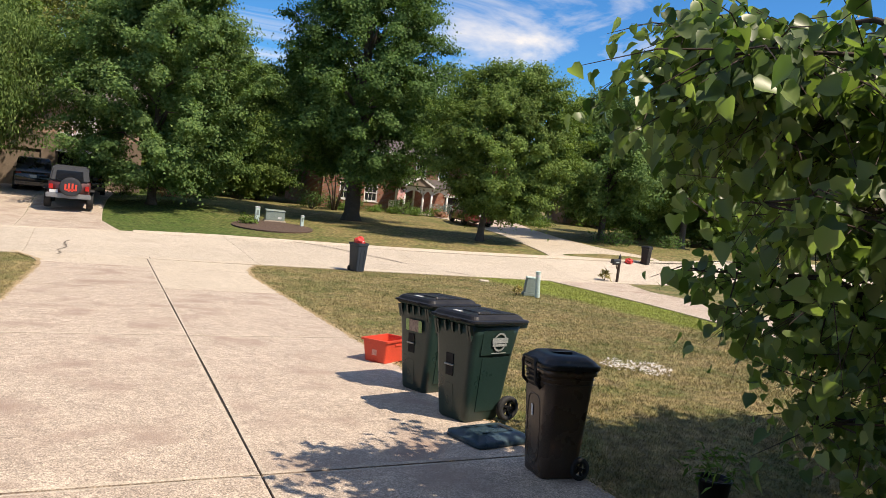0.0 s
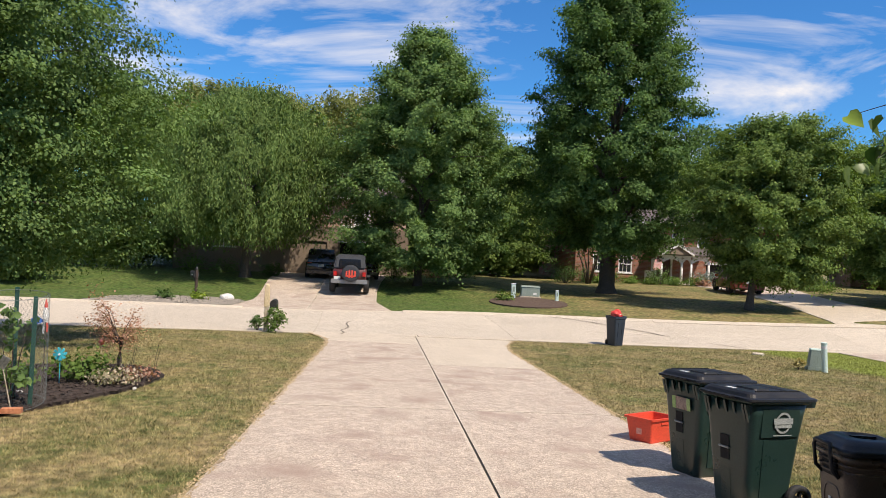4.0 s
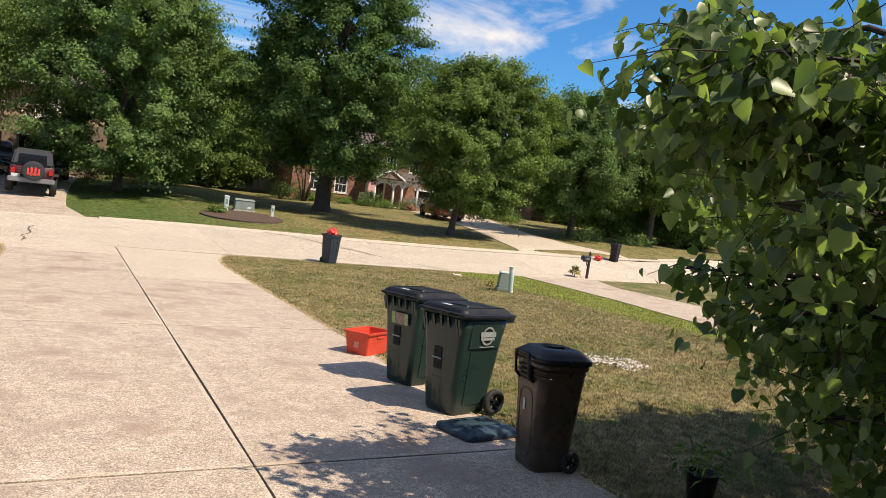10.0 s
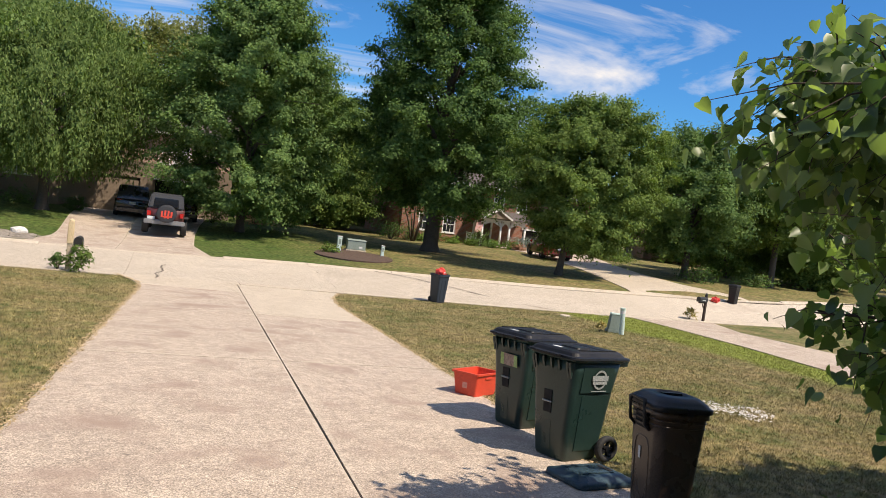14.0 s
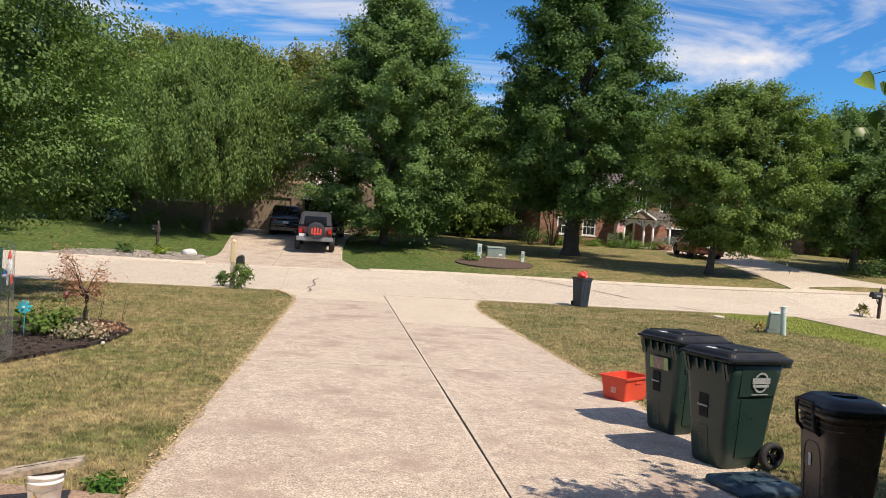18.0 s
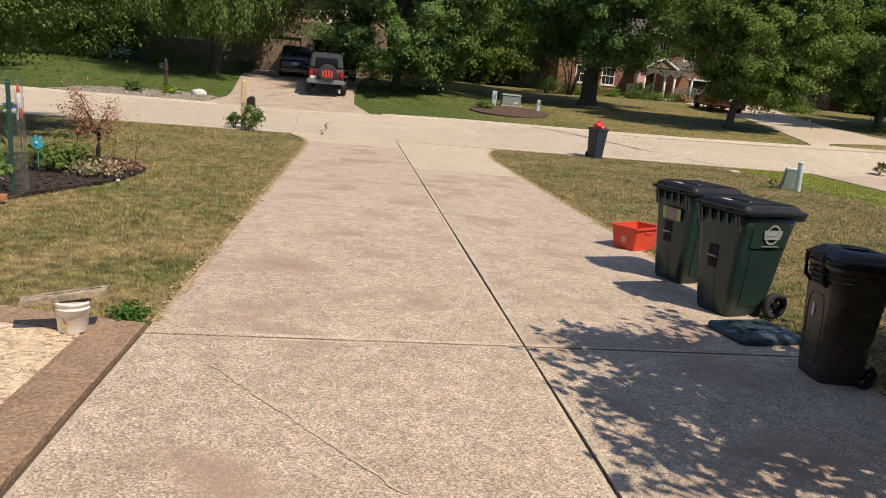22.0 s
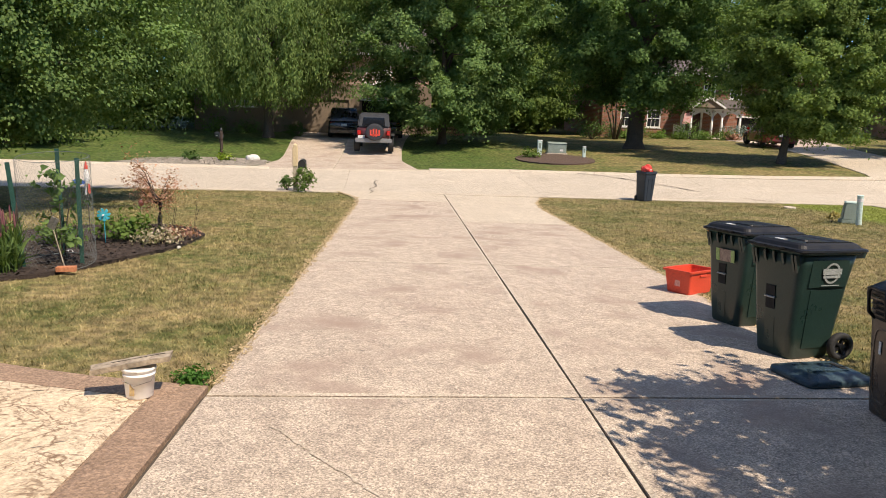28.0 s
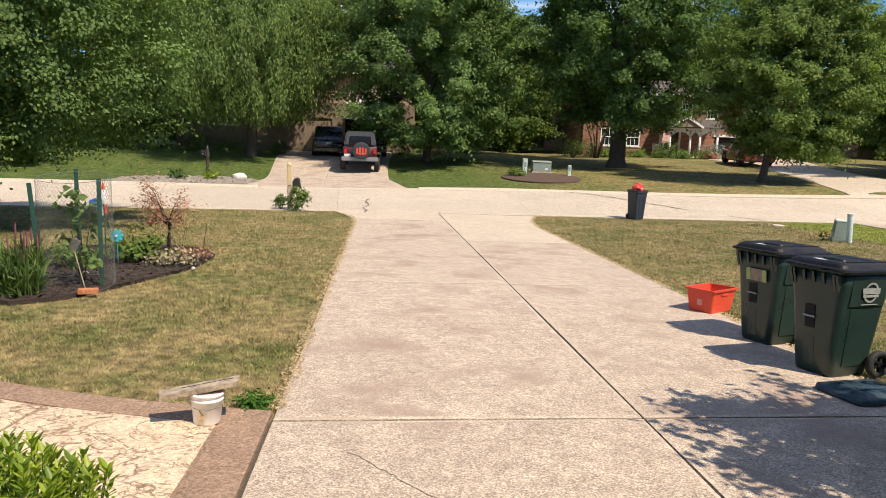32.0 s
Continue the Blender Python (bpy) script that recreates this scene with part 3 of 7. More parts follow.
# the road: concrete panels across the whole view, with kerbs
road = tagged(new("road"), "pale concrete residential street with joints and cracks", "road", kind="structure")
cuts = [-60 + 1.6 * i for i in range(74)]
bm = bmesh.new()
for x0, x1 in zip(cuts, cuts[1:]):
    for k in range(6):
        cell = [(x, road_near(x) + (road_far(x) - road_near(x)) * f) for x, f in ((x0, k / 6), (x1, k / 6), (x1, (k + 1) / 6), (x0, (k + 1) / 6))]
        bm.faces.new([bm.verts.new((x, y, ground_at(x, y) - 0.022)) for x, y in cell])
tagged(link_bm("road_bed", bm, JOINT), "dark dirt under the street's joints", "road bed", kind="structure")
for i in range(0, 72, 4):  # panels of four cuts
    for side_ in (0, 1):
        cols = cuts[i:i + 5]
        lo = [(x, road_near(x) + 0.62 if side_ == 0 else (road_near(x) + road_far(x)) / 2) for x in cols]
        hi = [(x, (road_near(x) + road_far(x)) / 2 if side_ == 0 else road_far(x) - 0.32) for x in cols]
        slab("road_panel", lo + hi[::-1], road, ROADTOP, 0.12, 0.0, 0.004, 1.5)
for i in range(0, 72, 2):
    cols = cuts[i:i + 3]
    slab("gutter_pan", [(x, road_near(x)) for x in cols] + [(x, road_near(x) + 0.61) for x in cols[::-1]], road, APRON, 0.12, 0.0, 0.012, 1.5)
kerb = tagged(new("kerb"), "low rolled concrete kerb along the far lawns", "kerb", kind="structure")
for x0, x1 in zip(cuts[::2], cuts[2::2]):
    prof = [(0, 0.0), (0.12, 0.012), (0.22, 0.06), (0.32, 0.075), (0.36, 0.07), (0.36, -0.1), (0, -0.1)]
    low = 0.35 if -6.4 < x0 < 0 or 17.5 < x0 < 25 else 1
    rings = [[(x, road_far(x) - 0.32 + u, ground_at(x, road_far(x)) + w * low) for u, w in prof] for x in (x0 + 0.006, x1 - 0.006)]
    part("kerb_stone", ring_loft(rings), APRON, kerb)

# cracks in the street
def crack(name, pts, width, label, material=TAR):
    rows = []
    along = abs(pts[-1][1] - pts[0][1]) > abs(pts[-1][0] - pts[0][0])
    for i, (x, y) in enumerate(pts):
        w = width * (0.7 + 0.6 * random.random())
        rows.append(((x - w / 2, y), (x + w / 2, y)) if along else ((x, y - w / 2), (x, y + w / 2)))
    bm = bmesh.new()
    vs = [[bm.verts.new((x, y, ground_at(x, y) + (0.009 if y < 15 else 0.02))) for x, y in r] for r in rows]
    for a, b in zip(vs, vs[1:]):
        bm.faces.new((a[0], a[1], b[1], b[0]))
    return tagged(link_bm(name, bm, material), label, "crack", kind="structure")


def jagged(a, b, n, amp):
    return [(a[0] + (b[0] - a[0]) * i / n + random.uniform(-amp, amp), a[1] + (b[1] - a[1]) * i / n + random.uniform(-amp, amp) * 0.4) for i in range(n + 1)]


crack("street_crack", [(-1.58 + 0.28 * (i / 40) ** 1.4 + 0.07 * math.sin(i * 0.32) + 0.015 * math.sin(i * 1.3 + 1), 16.5 + 4.4 * i / 40) for i in range(41)], 0.045, "dark zigzag crack across the concrete street")
crack("street_crack", jagged((11.6, 16.9), (6.4, 23.0), 22, 0.07), 0.08, "long sealed crack running over the street")
crack("drive_crack", jagged((-2.1, -1.0), (-1.15, -2.3), 40, 0.014), 0.020, "pale filled crack wandering over the driveway slab", LIP)
crack("drive_crack", jagged((-2.3, 2.0), (0.0, 1.95), 30, 0.01), 0.0035, "hairline cross crack in the driveway")


def left_edge(y):
    return float(np.interp(y, [-9, 13.2, 14.8, 16.9], [-3.01, -1.90, -1.95, -2.6]))


def middle(y):
    return -0.11 + 0.0475 * y


def right_edge(y):
    return float(np.interp(y, [-9, 13.2, 15, 17.2], [1.66, 2.86, 3.15, 3.85]))


driveway = tagged(new("driveway"), "worn pinkish concrete driveway with dark joints", "driveway", kind="structure")
bed_of("driveway_bed", [(left_edge(y) - (0.06 if y < -0.5 else 0), y) for y in np.linspace(-6.8, 16.9, 30)] + [(right_edge(y), y) for y in np.linspace(16.9, -6.8, 30)], JOINT, -0.016, "dark dirt in the driveway's joints", "joint")
breaks = [-6.8, -5.6, -0.5, 4.6, 9.7, 14.3, 16.95]
for a, b in zip(breaks, breaks[1:]):
    k = max(1, int((b - a) / 0.9))
    yy = [a + (b - a) * i / k for i in range(k + 1)]
    slab("slab", [(left_edge(y), y) for y in yy] + [(middle(b), b), (middle(a), a)], driveway, APRON if a > 14 else CONCRETE, 0.12, 0.0, 0.014, 1.0)
    slab("slab", [(right_edge(y), y) for y in yy[::-1]] + [(middle(a), a), (middle(b), b)], driveway, APRON if a > 9 else CONCRETE, 0.12, 0.0, 0.014, 1.0)

# the stamped patio beside the drive with its brown border
patio = tagged(new("patio"), "cream stamped concrete walk with a brown border", "patio", kind="structure")
rim_out = [(-2.60, -0.36), (-3.0, -0.27), (-3.4, -0.17), (-3.85, -0.02), (-4.3, 0.16), (-4.8, 0.38), (-5.6, 0.80), (-6.6, 1.35)]
rim_in = [(-2.90, -0.58), (-3.05, -0.54), (-3.43, -0.43), (-3.9, -0.28), (-4.38, -0.09), (-4.9, 0.13), (-5.72, 0.54), (-6.75, 1.09)]
for i in range(len(rim_out) - 1):
    slab("border_stone", [rim_out[i], rim_out[i + 1], rim_in[i + 1], rim_in[i]], patio, BORDER, 0.1, 0.018, 0.002, 0.5)
side = [-0.36, -1.2, -2.4, -3.6, -4.8, -6.0]
for a, b in zip(side, side[1:]):
    a2 = a if a < -0.5 else -0.58
    slab("border_stone", [(left_edge(a) - 0.02, a), (left_edge(a2) - 0.31, a2), (left_edge(b) - 0.31, b), (left_edge(b) - 0.02, b)], patio, BORDER, 0.1, 0.018, 0.002, 0.5)
bed_of("patio_bed", rim_out + [(-7.0, -0.4), (-6.9, -4.9), (-3.1, -5.4), (-2.85, -4.9), (-2.65, -1.3)], BORDER, 0.010, "brown base under the stamped walk", "patio base")
fields = [[(-2.91, -0.60), *rim_in[1:4], (-4.02, -0.26), (-4.3, -1.9), (-2.98, -1.9)], [(-4.04, -0.26), *rim_in[4:7], (-6.2, -1.9), (-4.32, -1.9)],
          [(-2.98, -1.92), (-4.3, -1.92), (-4.5, -4.9), (-3.12, -4.9)], [(-4.32, -1.92), (-6.2, -1.92), (-6.6, -4.9), (-4.52, -4.9)]]
for f in fields:
    slab("stamped_panel", f, patio, STAMPED, 0.1, 0.0165, 0.003, 0.4)
for k in range(10):
    x, y = random.uniform(-5.4, -3.15), random.uniform(-1.8, -0.5)
    a = random.uniform(0.1, 1.2)
    l0 = random.uniform(0.15, 0.5)
    pts = [(x + l0 * i / 8 * math.cos(a) + random.uniform(-0.015, 0.015), y + l0 * i / 8 * math.sin(a) + random.uniform(-0.015, 0.015)) for i in range(9)]
    bm = bmesh.new()
    vs = []
    for i, (px_, py_) in enumerate(pts):
        w = 0.004 * math.sin(math.pi * (i + 0.5) / 9) + 0.001
        vs.append([bm.verts.new((px_ - w, py_ - w, ground_at(px_, py_) + 0.0235)), bm.verts.new((px_ + w, py_ + w, ground_at(px_, py_) + 0.0235))])
    for p, q in zip(vs, vs[1:]):
        bm.faces.new((p[0], p[1], q[1], q[0]))
    part("stamped_vein", bm, TAR, patio)

# drives of the neighbours
drive_r = tagged(new("neighbour_driveway"), "pale concrete driveway of the next lot", "driveway", kind="structure")
nd_l = [(14.6, 16.7), (14.2, 14.2), (13.3, 10.0), (12.1, 5.9), (10.6, 0.5), (8.8, -6)]
nd_r = [(18.6, 16.9), (17.0, 13.9), (16.3, 9.6), (15.2, 5.3), (13.7, 0.0), (12.0, -6.6)]
for i in range(5):
    slab("slab", [nd_l[i], nd_l[i + 1], nd_r[i + 1], nd_r[i]], drive_r, CONCRETE, 0.12, 0.0, 0.008, 1.0)
drive_l = tagged(new("far_driveway"), "concrete driveway across the street with parked cars", "driveway", kind="structure")
jl, jr = (lambda y: float(np.interp(y, [24.4, 26.5, 50], [-6.4, -5.7, -6.6]))), (lambda y: float(np.interp(y, [24.4, 27, 32, 50], [0.4, -0.1, -0.1, 1.6])))
for a, b in zip((24.4, 29, 34, 39, 44), (29, 34, 39, 44, 49)):
    m0, m1 = (jl(a) + jr(a)) / 2 - 0.1, (jl(b) + jr(b)) / 2 - 0.1
    slab("slab", [(jl(a), a), (m0, a), (m1, b), (jl(b), b)], drive_l, CONCRETE, 0.12, 0.0, 0.012, 1.0)
    slab("slab", [(m0, a), (jr(a), a), (jr(b), b), (m1, b)], drive_l, CONCRETE, 0.12, 0.0, 0.012, 1.0)
drive_f = tagged(new("far_driveway"), "concrete driveway rising to the brick house, darker in its upper part", "driveway", kind="structure")
edge_l = [(17.9, 21.2), (19.6, 26.0), (21.3, 31.0), (22.8, 36.5), (23.4, 42.0), (22.9, 48.3)]
edge_r = [(24.6, 20.9), (24.4, 26.0), (25.4, 31.0), (27.2, 36.5), (29.6, 42.0), (31.6, 48.3)]
for i in range(5):
    # the two upper slabs take the darker concrete
    slab("slab", [edge_l[i], edge_r[i], edge_r[i + 1], edge_l[i + 1]], drive_f, CONCRETE if i > 2 else APRON, 0.12, 0.0, 0.01, 1.0)

# an assumed plain house front behind the camera, unseen, added to block skylight
unseen_front = link_bm("wall_south", box((22, 0.3, 6.2), (-1.0, -7.0, 0.2)), SIDING)
tagged(unseen_front, "unseen plain wall added behind the drive to block skylight", "house wall", kind="structure")


# ---- plants ----
def leaf_cloud(name, centers, normals, size, material, rng, shape="diamond", droop=0.0):
    """Single leaves at the given places. diamond: four corners, bent along the midrib."""
    n = len(centers)
    d = rng.normal(size=(n, 3))
    d[:, 2] -= droop * 2.2
    d /= np.linalg.norm(d, axis=1, keepdims=True)
    up = normals + rng.normal(size=(n, 3)) * 0.42
    up /= np.linalg.norm(up, axis=1, keepdims=True) + 1e-9
    d -= up * np.sum(d * up, axis=1, keepdims=True) * (0.85 if droop < 0.5 else 0.3)
    d /= np.linalg.norm(d, axis=1, keepdims=True) + 1e-9
    side_ = np.cross(d, up)
    side_ /= np.linalg.norm(side_, axis=1, keepdims=True) + 1e-9
    nn = np.cross(side_, d)
    s = (size * rng.uniform(0.65, 1.35, n))[:, None]
    if shape == "diamond":
        w, pts = 0.36, ((0, 0, 0), (0.45, 1, 0.12), (1, 0, -0.1), (0.45, -1, 0.12))
    elif shape == "three":
        w, pts = 0.5, ((0, -0.2, 0), (0.7, 1, 0.1), (1, -0.8, -0.08))
    elif shape == "spray":
        w, pts = 0.30, ((0, -0.4, 0), (0.3, 0.9, 0.06), (1, -0.2, -0.12))
    elif shape == "blade":
        w, pts = 0.045, ((0, 0, 0), (0.35, 1, 0.03), (1, 0, -0.12), (0.35, -1, 0.03))
    elif shape == "long":
        w, pts = 0.15, ((0, 0, 0), (0.4, 1, 0.05), (1, 0, -0.15), (0.4, -1, 0.05))
    else:
        w, pts = 0.52, ((0, 0, 0), (-0.1, 0.55, 0.10), (0.12, 0.96, 0.20), (0.5, 0.78, 0.15), (1.05, 0, -0.16), (0.5, -0.78, 0.15), (0.12, -0.96, 0.20), (-0.1, -0.55, 0.10), (0.5, 0, -0.05))
    co = np.stack([centers + s * (a * d + b * w * side_ + c * nn) for a, b, c in pts], 1)
    k = len(pts)
    base = (np.arange(n) * k)[:, None]
    if k == 3:
        faces = base + np.array([[0, 1, 2]])
    elif k == 4:
        faces = base + np.array([[0, 1, 2, 3]])
    else:
        quad = np.array([[0, 1, 2, 8], [8, 2, 3, 4], [8, 4, 5, 6], [0, 8, 6, 7]])
        faces = (base[:, None, :] + quad[None]).reshape(-1, 4)
    return big_mesh(name, co.reshape(-1, 3), faces, material)


def crown_points(rng, shape, clumps, per, spread, shell=0.55):
    """Leaf places in sprays that point outwards; shape gives the crown's radius at a height from 0 to 1."""
    c, nrm = [], []
    ph = rng.uniform(0, 6.28, 6)
    for _ in range(clumps):
        h = rng.uniform(0, 1)
        r, z = shape(h)
        a = rng.uniform(0, 2 * math.pi)
        lobes = 1 + 0.13 * math.sin(2 * a + 4 * h + ph[0]) + 0.10 * math.sin(5 * a - 11 * h + ph[1]) + 0.09 * math.sin(23 * h + 3 * a + ph[2])
        deep = math.sqrt(rng.uniform(0, 1))
        rr = r * lobes * (shell + (1 - shell) * deep) * (rng.uniform(0.78, 1.13) if deep > 0.6 else 1)
        p = np.array([rr * math.cos(a), rr * math.sin(a), z + rng.normal() * 0.2 * spread])
        k = max(3, int(per * rng.uniform(0.5, 1.5)))
        q = rng.normal(size=(k, 3))
        q /= np.linalg.norm(q, axis=1, keepdims=True) + 1e-9
        q *= (rng.uniform(0, 1, k) ** 0.5)[:, None] * np.array([1.0, 1.0, 0.62]) * spread * rng.uniform(0.7, 1.3)
        # drawn out along the twig
        u = np.array([math.cos(a), math.sin(a), 0.15 + 0.9 * h ** 2 + rng.normal() * 0.3])
        u /= np.linalg.norm(u)
        q += u * (rng.normal(size=k) * spread * rng.uniform(0.5, 1.1))[:, None]
        q[:, 2] -= 0.16 * (q[:, 0] ** 2 + q[:, 1] ** 2) / spread
        c.append(p + q)
        o = q / spread + np.array([math.cos(a), math.sin(a), 0.4]) * 0.5 + np.array([0, 0, 0.9])
        nrm.append(o / np.linalg.norm(o, axis=1, keepdims=True))
    return np.concatenate(c), np.concatenate(nrm)


def tree(name, m, label, shape, height, trunk_r, fork, clumps, per, spread, leaf, material, seed, limbs=9, droop=0.0, leaf_shape="diamond", lean=(0, 0), shell=0.22, hang=0.0):
    """A tapered trunk with limbs, and a crown of single leaves in clumps."""
    rng = np.random.default_rng(seed)
    t = thing(name, m, label, "tree")
    bm = tube([(0, 0, -0.15), (0, 0, 0.05), (lean[0] * 0.02, lean[1] * 0.02, 0.35), (lean[0] * 0.1, lean[1] * 0.1, fork), (lean[0], lean[1], height * 0.6), (lean[0] * 1.1, lean[1] * 1.1, height * 0.93)],
              [trunk_r * 1.7, trunk_r * 1.4, trunk_r * 1.05, trunk_r * 0.85, trunk_r * 0.45, trunk_r * 0.08], 10)
    part("trunk", bm, BARK, t, "", True)
    for k in range(limbs):
        a = 2 * math.pi * (k * 0.382) + rng.uniform(-0.3, 0.3)
        h0 = fork + (height * 0.7 - fork) * k / limbs
        f = min(0.95, max(0.05, (h0 / height)))
        r, _ = shape(f)
        e = (lean[0] + 0.75 * r * math.cos(a), lean[1] + 0.75 * r * math.sin(a), min(height * 0.95, h0 + r * rng.uniform(0.1, 0.55)))
        s0 = (lean[0] * h0 / height, lean[1] * h0 / height, h0)
        mid_ = ((s0[0] + e[0]) / 2, (s0[1] + e[1]) / 2, (s0[2] + e[2]) / 2 + 0.15 * r)
        part("limb", tube([s0, mid_, e], [trunk_r * 0.4, trunk_r * 0.24, trunk_r * 0.06], 6), BARK, t, "", True)
    c, nrm = crown_points(rng, shape, clumps, per, spread, shell)
    if hang:  # leaves strung down from each twig
        c[:, 2] -= rng.uniform(0, 1, len(c)) ** 1.5 * hang
    c[:, :2] += np.array(lean)
    c[:, 2] = np.maximum(c[:, 2], 0.25)
    crown = leaf_cloud("crown", c, nrm, leaf, material, rng, leaf_shape, droop)
    crown.parent = t
    return t


def profile_shape(z0, z1, radii):
    hs = np.linspace(0, 1, len(radii))
    return lambda h: (float(np.interp(h, hs, radii)), z0 + (z1 - z0) * h)


def up(x, y, rz=0.0, s=1.0):
    return pose(x, y, ground_at(x, y) - 0.02, 0, 0, rz) @ Matrix.Scale(s, 4)


# trees across the street
tree("weeping_tree", up(-7.6, 38.8, s=1.15), "weeping tree with long hanging pale green branches beside the drive", profile_shape(2.7, 9.6, [3.3, 4.2, 4.9, 5.0, 4.4, 3.1, 1.0]), 8.6, 0.24, 2.2, 900, 150, 0.40, 0.17, LEAF_WILLOW, 3, droop=1.0, leaf_shape="spray", hang=1.1)
tree("shade_tree", up(2.5, 36.66, s=1.11), "full rounded shade tree with low branches over the lawn", profile_shape(1.1, 13.0, [3.0, 4.0, 4.4, 4.4, 4.2, 3.7, 2.9, 1.9, 0.5]), 12.3, 0.20, 1.6, 760, 300, 0.46, 0.122, LEAF_MID, 4, leaf_shape="three")
tree("oak_tree", up(13.80, 36.30, s=1.31), "tall dark green pin oak with a thick trunk", profile_shape(2.1, 16.4, [2.6, 4.0, 4.4, 4.2, 3.8, 3.4, 2.9, 2.3, 1.5, 0.4]), 15.6, 0.36, 2.8, 820, 290, 0.46, 0.116, LEAF_OAK, 5, limbs=16, leaf_shape="three")
tree("maple_tree", up(17.30, 26.70, s=1.27), "round green maple standing beside the far driveway", profile_shape(1.15, 6.95, [1.3, 2.3, 2.75, 2.8, 2.6, 2.1, 1.0]), 6.4, 0.14, 1.1, 760, 260, 0.30, 0.085, LEAF_MAPLE, 6, lean=(0.9, 0.1), shell=0.3, leaf_shape="three")
tree("shade_tree", up(28.23, 30.42, s=1.28), "dark trunked shade tree by the far driveway", profile_shape(1.4, 6.8, [1.6, 2.6, 3.1, 3.1, 2.8, 2.1, 0.8]), 6.3, 0.16, 1.6, 480, 230, 0.38, 0.10, LEAF_MID, 7, leaf_shape="three")
tree("shade_tree", up(33.66, 28.97, s=1.29), "slim shade tree with a dark trunk at the street", profile_shape(2.2, 7.2, [1.4, 2.2, 2.5, 2.4, 2.0, 0.7]), 6.8, 0.15, 2.0, 260, 150, 0.38, 0.12, LEAF_MAPLE, 8, leaf_shape="three")
# the tree in the near yard
tree("yard_tree", up(-9.65, 9.54, s=1.22), "broad leafy yard tree with drooping lower branches", profile_shape(1.3, 7.3, [2.3, 3.1, 3.3, 3.2, 2.8, 2.0, 0.8]), 6.6, 0.10, 1.5, 1350, 250, 0.29, 0.058, LEAF_MID, 9, limbs=12, droop=0.35, lean=(0.1, 0.2))
# woods behind
wood_a = tree("woodland_tree", up(-17.06, 45.74, s=1.18), "leafy green tree rising behind the houses", profile_shape(0.6, 9.8, [2.9, 4.1, 4.5, 4.3, 3.6, 2.5, 0.8]), 9.2, 0.25, 2.0, 380, 150, 0.62, 0.19, LEAF_FAR, 10, leaf_shape="three")
wood_b = tree("woodland_tree", up(-8.17, 54.37, s=1.12), "olive green feathery tree rising over the roof", profile_shape(2.0, 12.2, [2.8, 4.5, 5.3, 5.0, 4.0, 2.1]), 11.5, 0.28, 3.0, 360, 140, 0.62, 0.19, LEAF_OLIVE, 11, leaf_shape="three")
for ob in (wood_a, wood_b):
    tagged(ob, group="trees behind the houses")
rw = random.Random(5)
for i, (x, y, s, k) in enumerate([(-28.2, 41.0, 1.12, 0), (-41.1, 36.4, 1.17, 0), (-44.4, 43.4, 1.30, 0), (-30.2, 32.3, 0.96, 0), (-19.7, 33.4, 0.83, 0), (-13.9, 56.6, 1.23, 1), (-1.5, 58.8, 1.12, 1), (6.4, 54.8, 1.21, 0), (0.8, 63.3, 1.23, 0),
    (16.3, 77.5, 1.38, 0), (25.9, 73.6, 1.31, 0), (37.0, 67.0, 1.24, 0), (46.3, 56.6, 1.11, 0), (43.2, 48.7, 0.98, 0), (52.6, 42.1, 1.02, 0), (62.3, 32.3, 1.16, 0), (43.6, 35.0, 0.97, 0), (69.3, 50.0, 1.24, 0),
    (52.8, 26.2, 1.04, 0), (118.2, 21.1, 1.24, 0), (-11.9, 48.8, 0.90, 0), (8.1, 53.6, 1.20, 0), (11.1, 52.9, 0.92, 0), (19.1, 63.8, 1.31, 0), (28.7, 63.1, 1.24, 0), (-5.7, 53.2, 1.12, 0), (35.6, 35.0, 0.71, 0),
    (39.7, 30.9, 0.77, 0)]):
    src = (wood_a, wood_b)[k]
    c = copy_thing(src, up(x, y, rw.uniform(0, 360)) @ Matrix.Scale(s * rw.uniform(0.92, 1.08), 4))
    c.scale = (s, s, s * rw.uniform(0.9, 1.12))


def bush(name, m, label, rx, rz, leaf, n, material, seed, category="shrub", shape="diamond", stems=6, spread=0.3, droop=0.0, h0=0.08):
    """A low shrub: stems and single leaves in an uneven dome."""
    rng = np.random.default_rng(seed)
    t = thing(name, m, label, category)
    for k in range(stems):
        a = 2 * math.pi * k / stems + rng.uniform(-0.3, 0.3)
        e = (0.55 * rx * math.cos(a), 0.55 * rx * math.sin(a), rz * rng.uniform(0.55, 0.85))
        part("stem", tube([(0.05 * rx * math.cos(a), 0.05 * rx * math.sin(a), -0.02), (e[0] * 0.5, e[1] * 0.5, e[2] * 0.6), e], [0.02 * rx + 0.004, 0.012 * rx + 0.003, 0.002], 5), TWIG, t)
    sh = lambda h: (rx * math.sqrt(max(0.05, 1 - (1.7 * h - 0.75) ** 2)), h0 + (rz - h0) * h)
    c, nrm = crown_points(rng, sh, max(8, n // 14), 14, spread * rx, 0.3)
    c[:, 2] = np.maximum(c[:, 2], 0.02)
    lv = leaf_cloud("leaves", c, nrm, leaf, material, rng, shape, droop)
    lv.parent = t
    return t


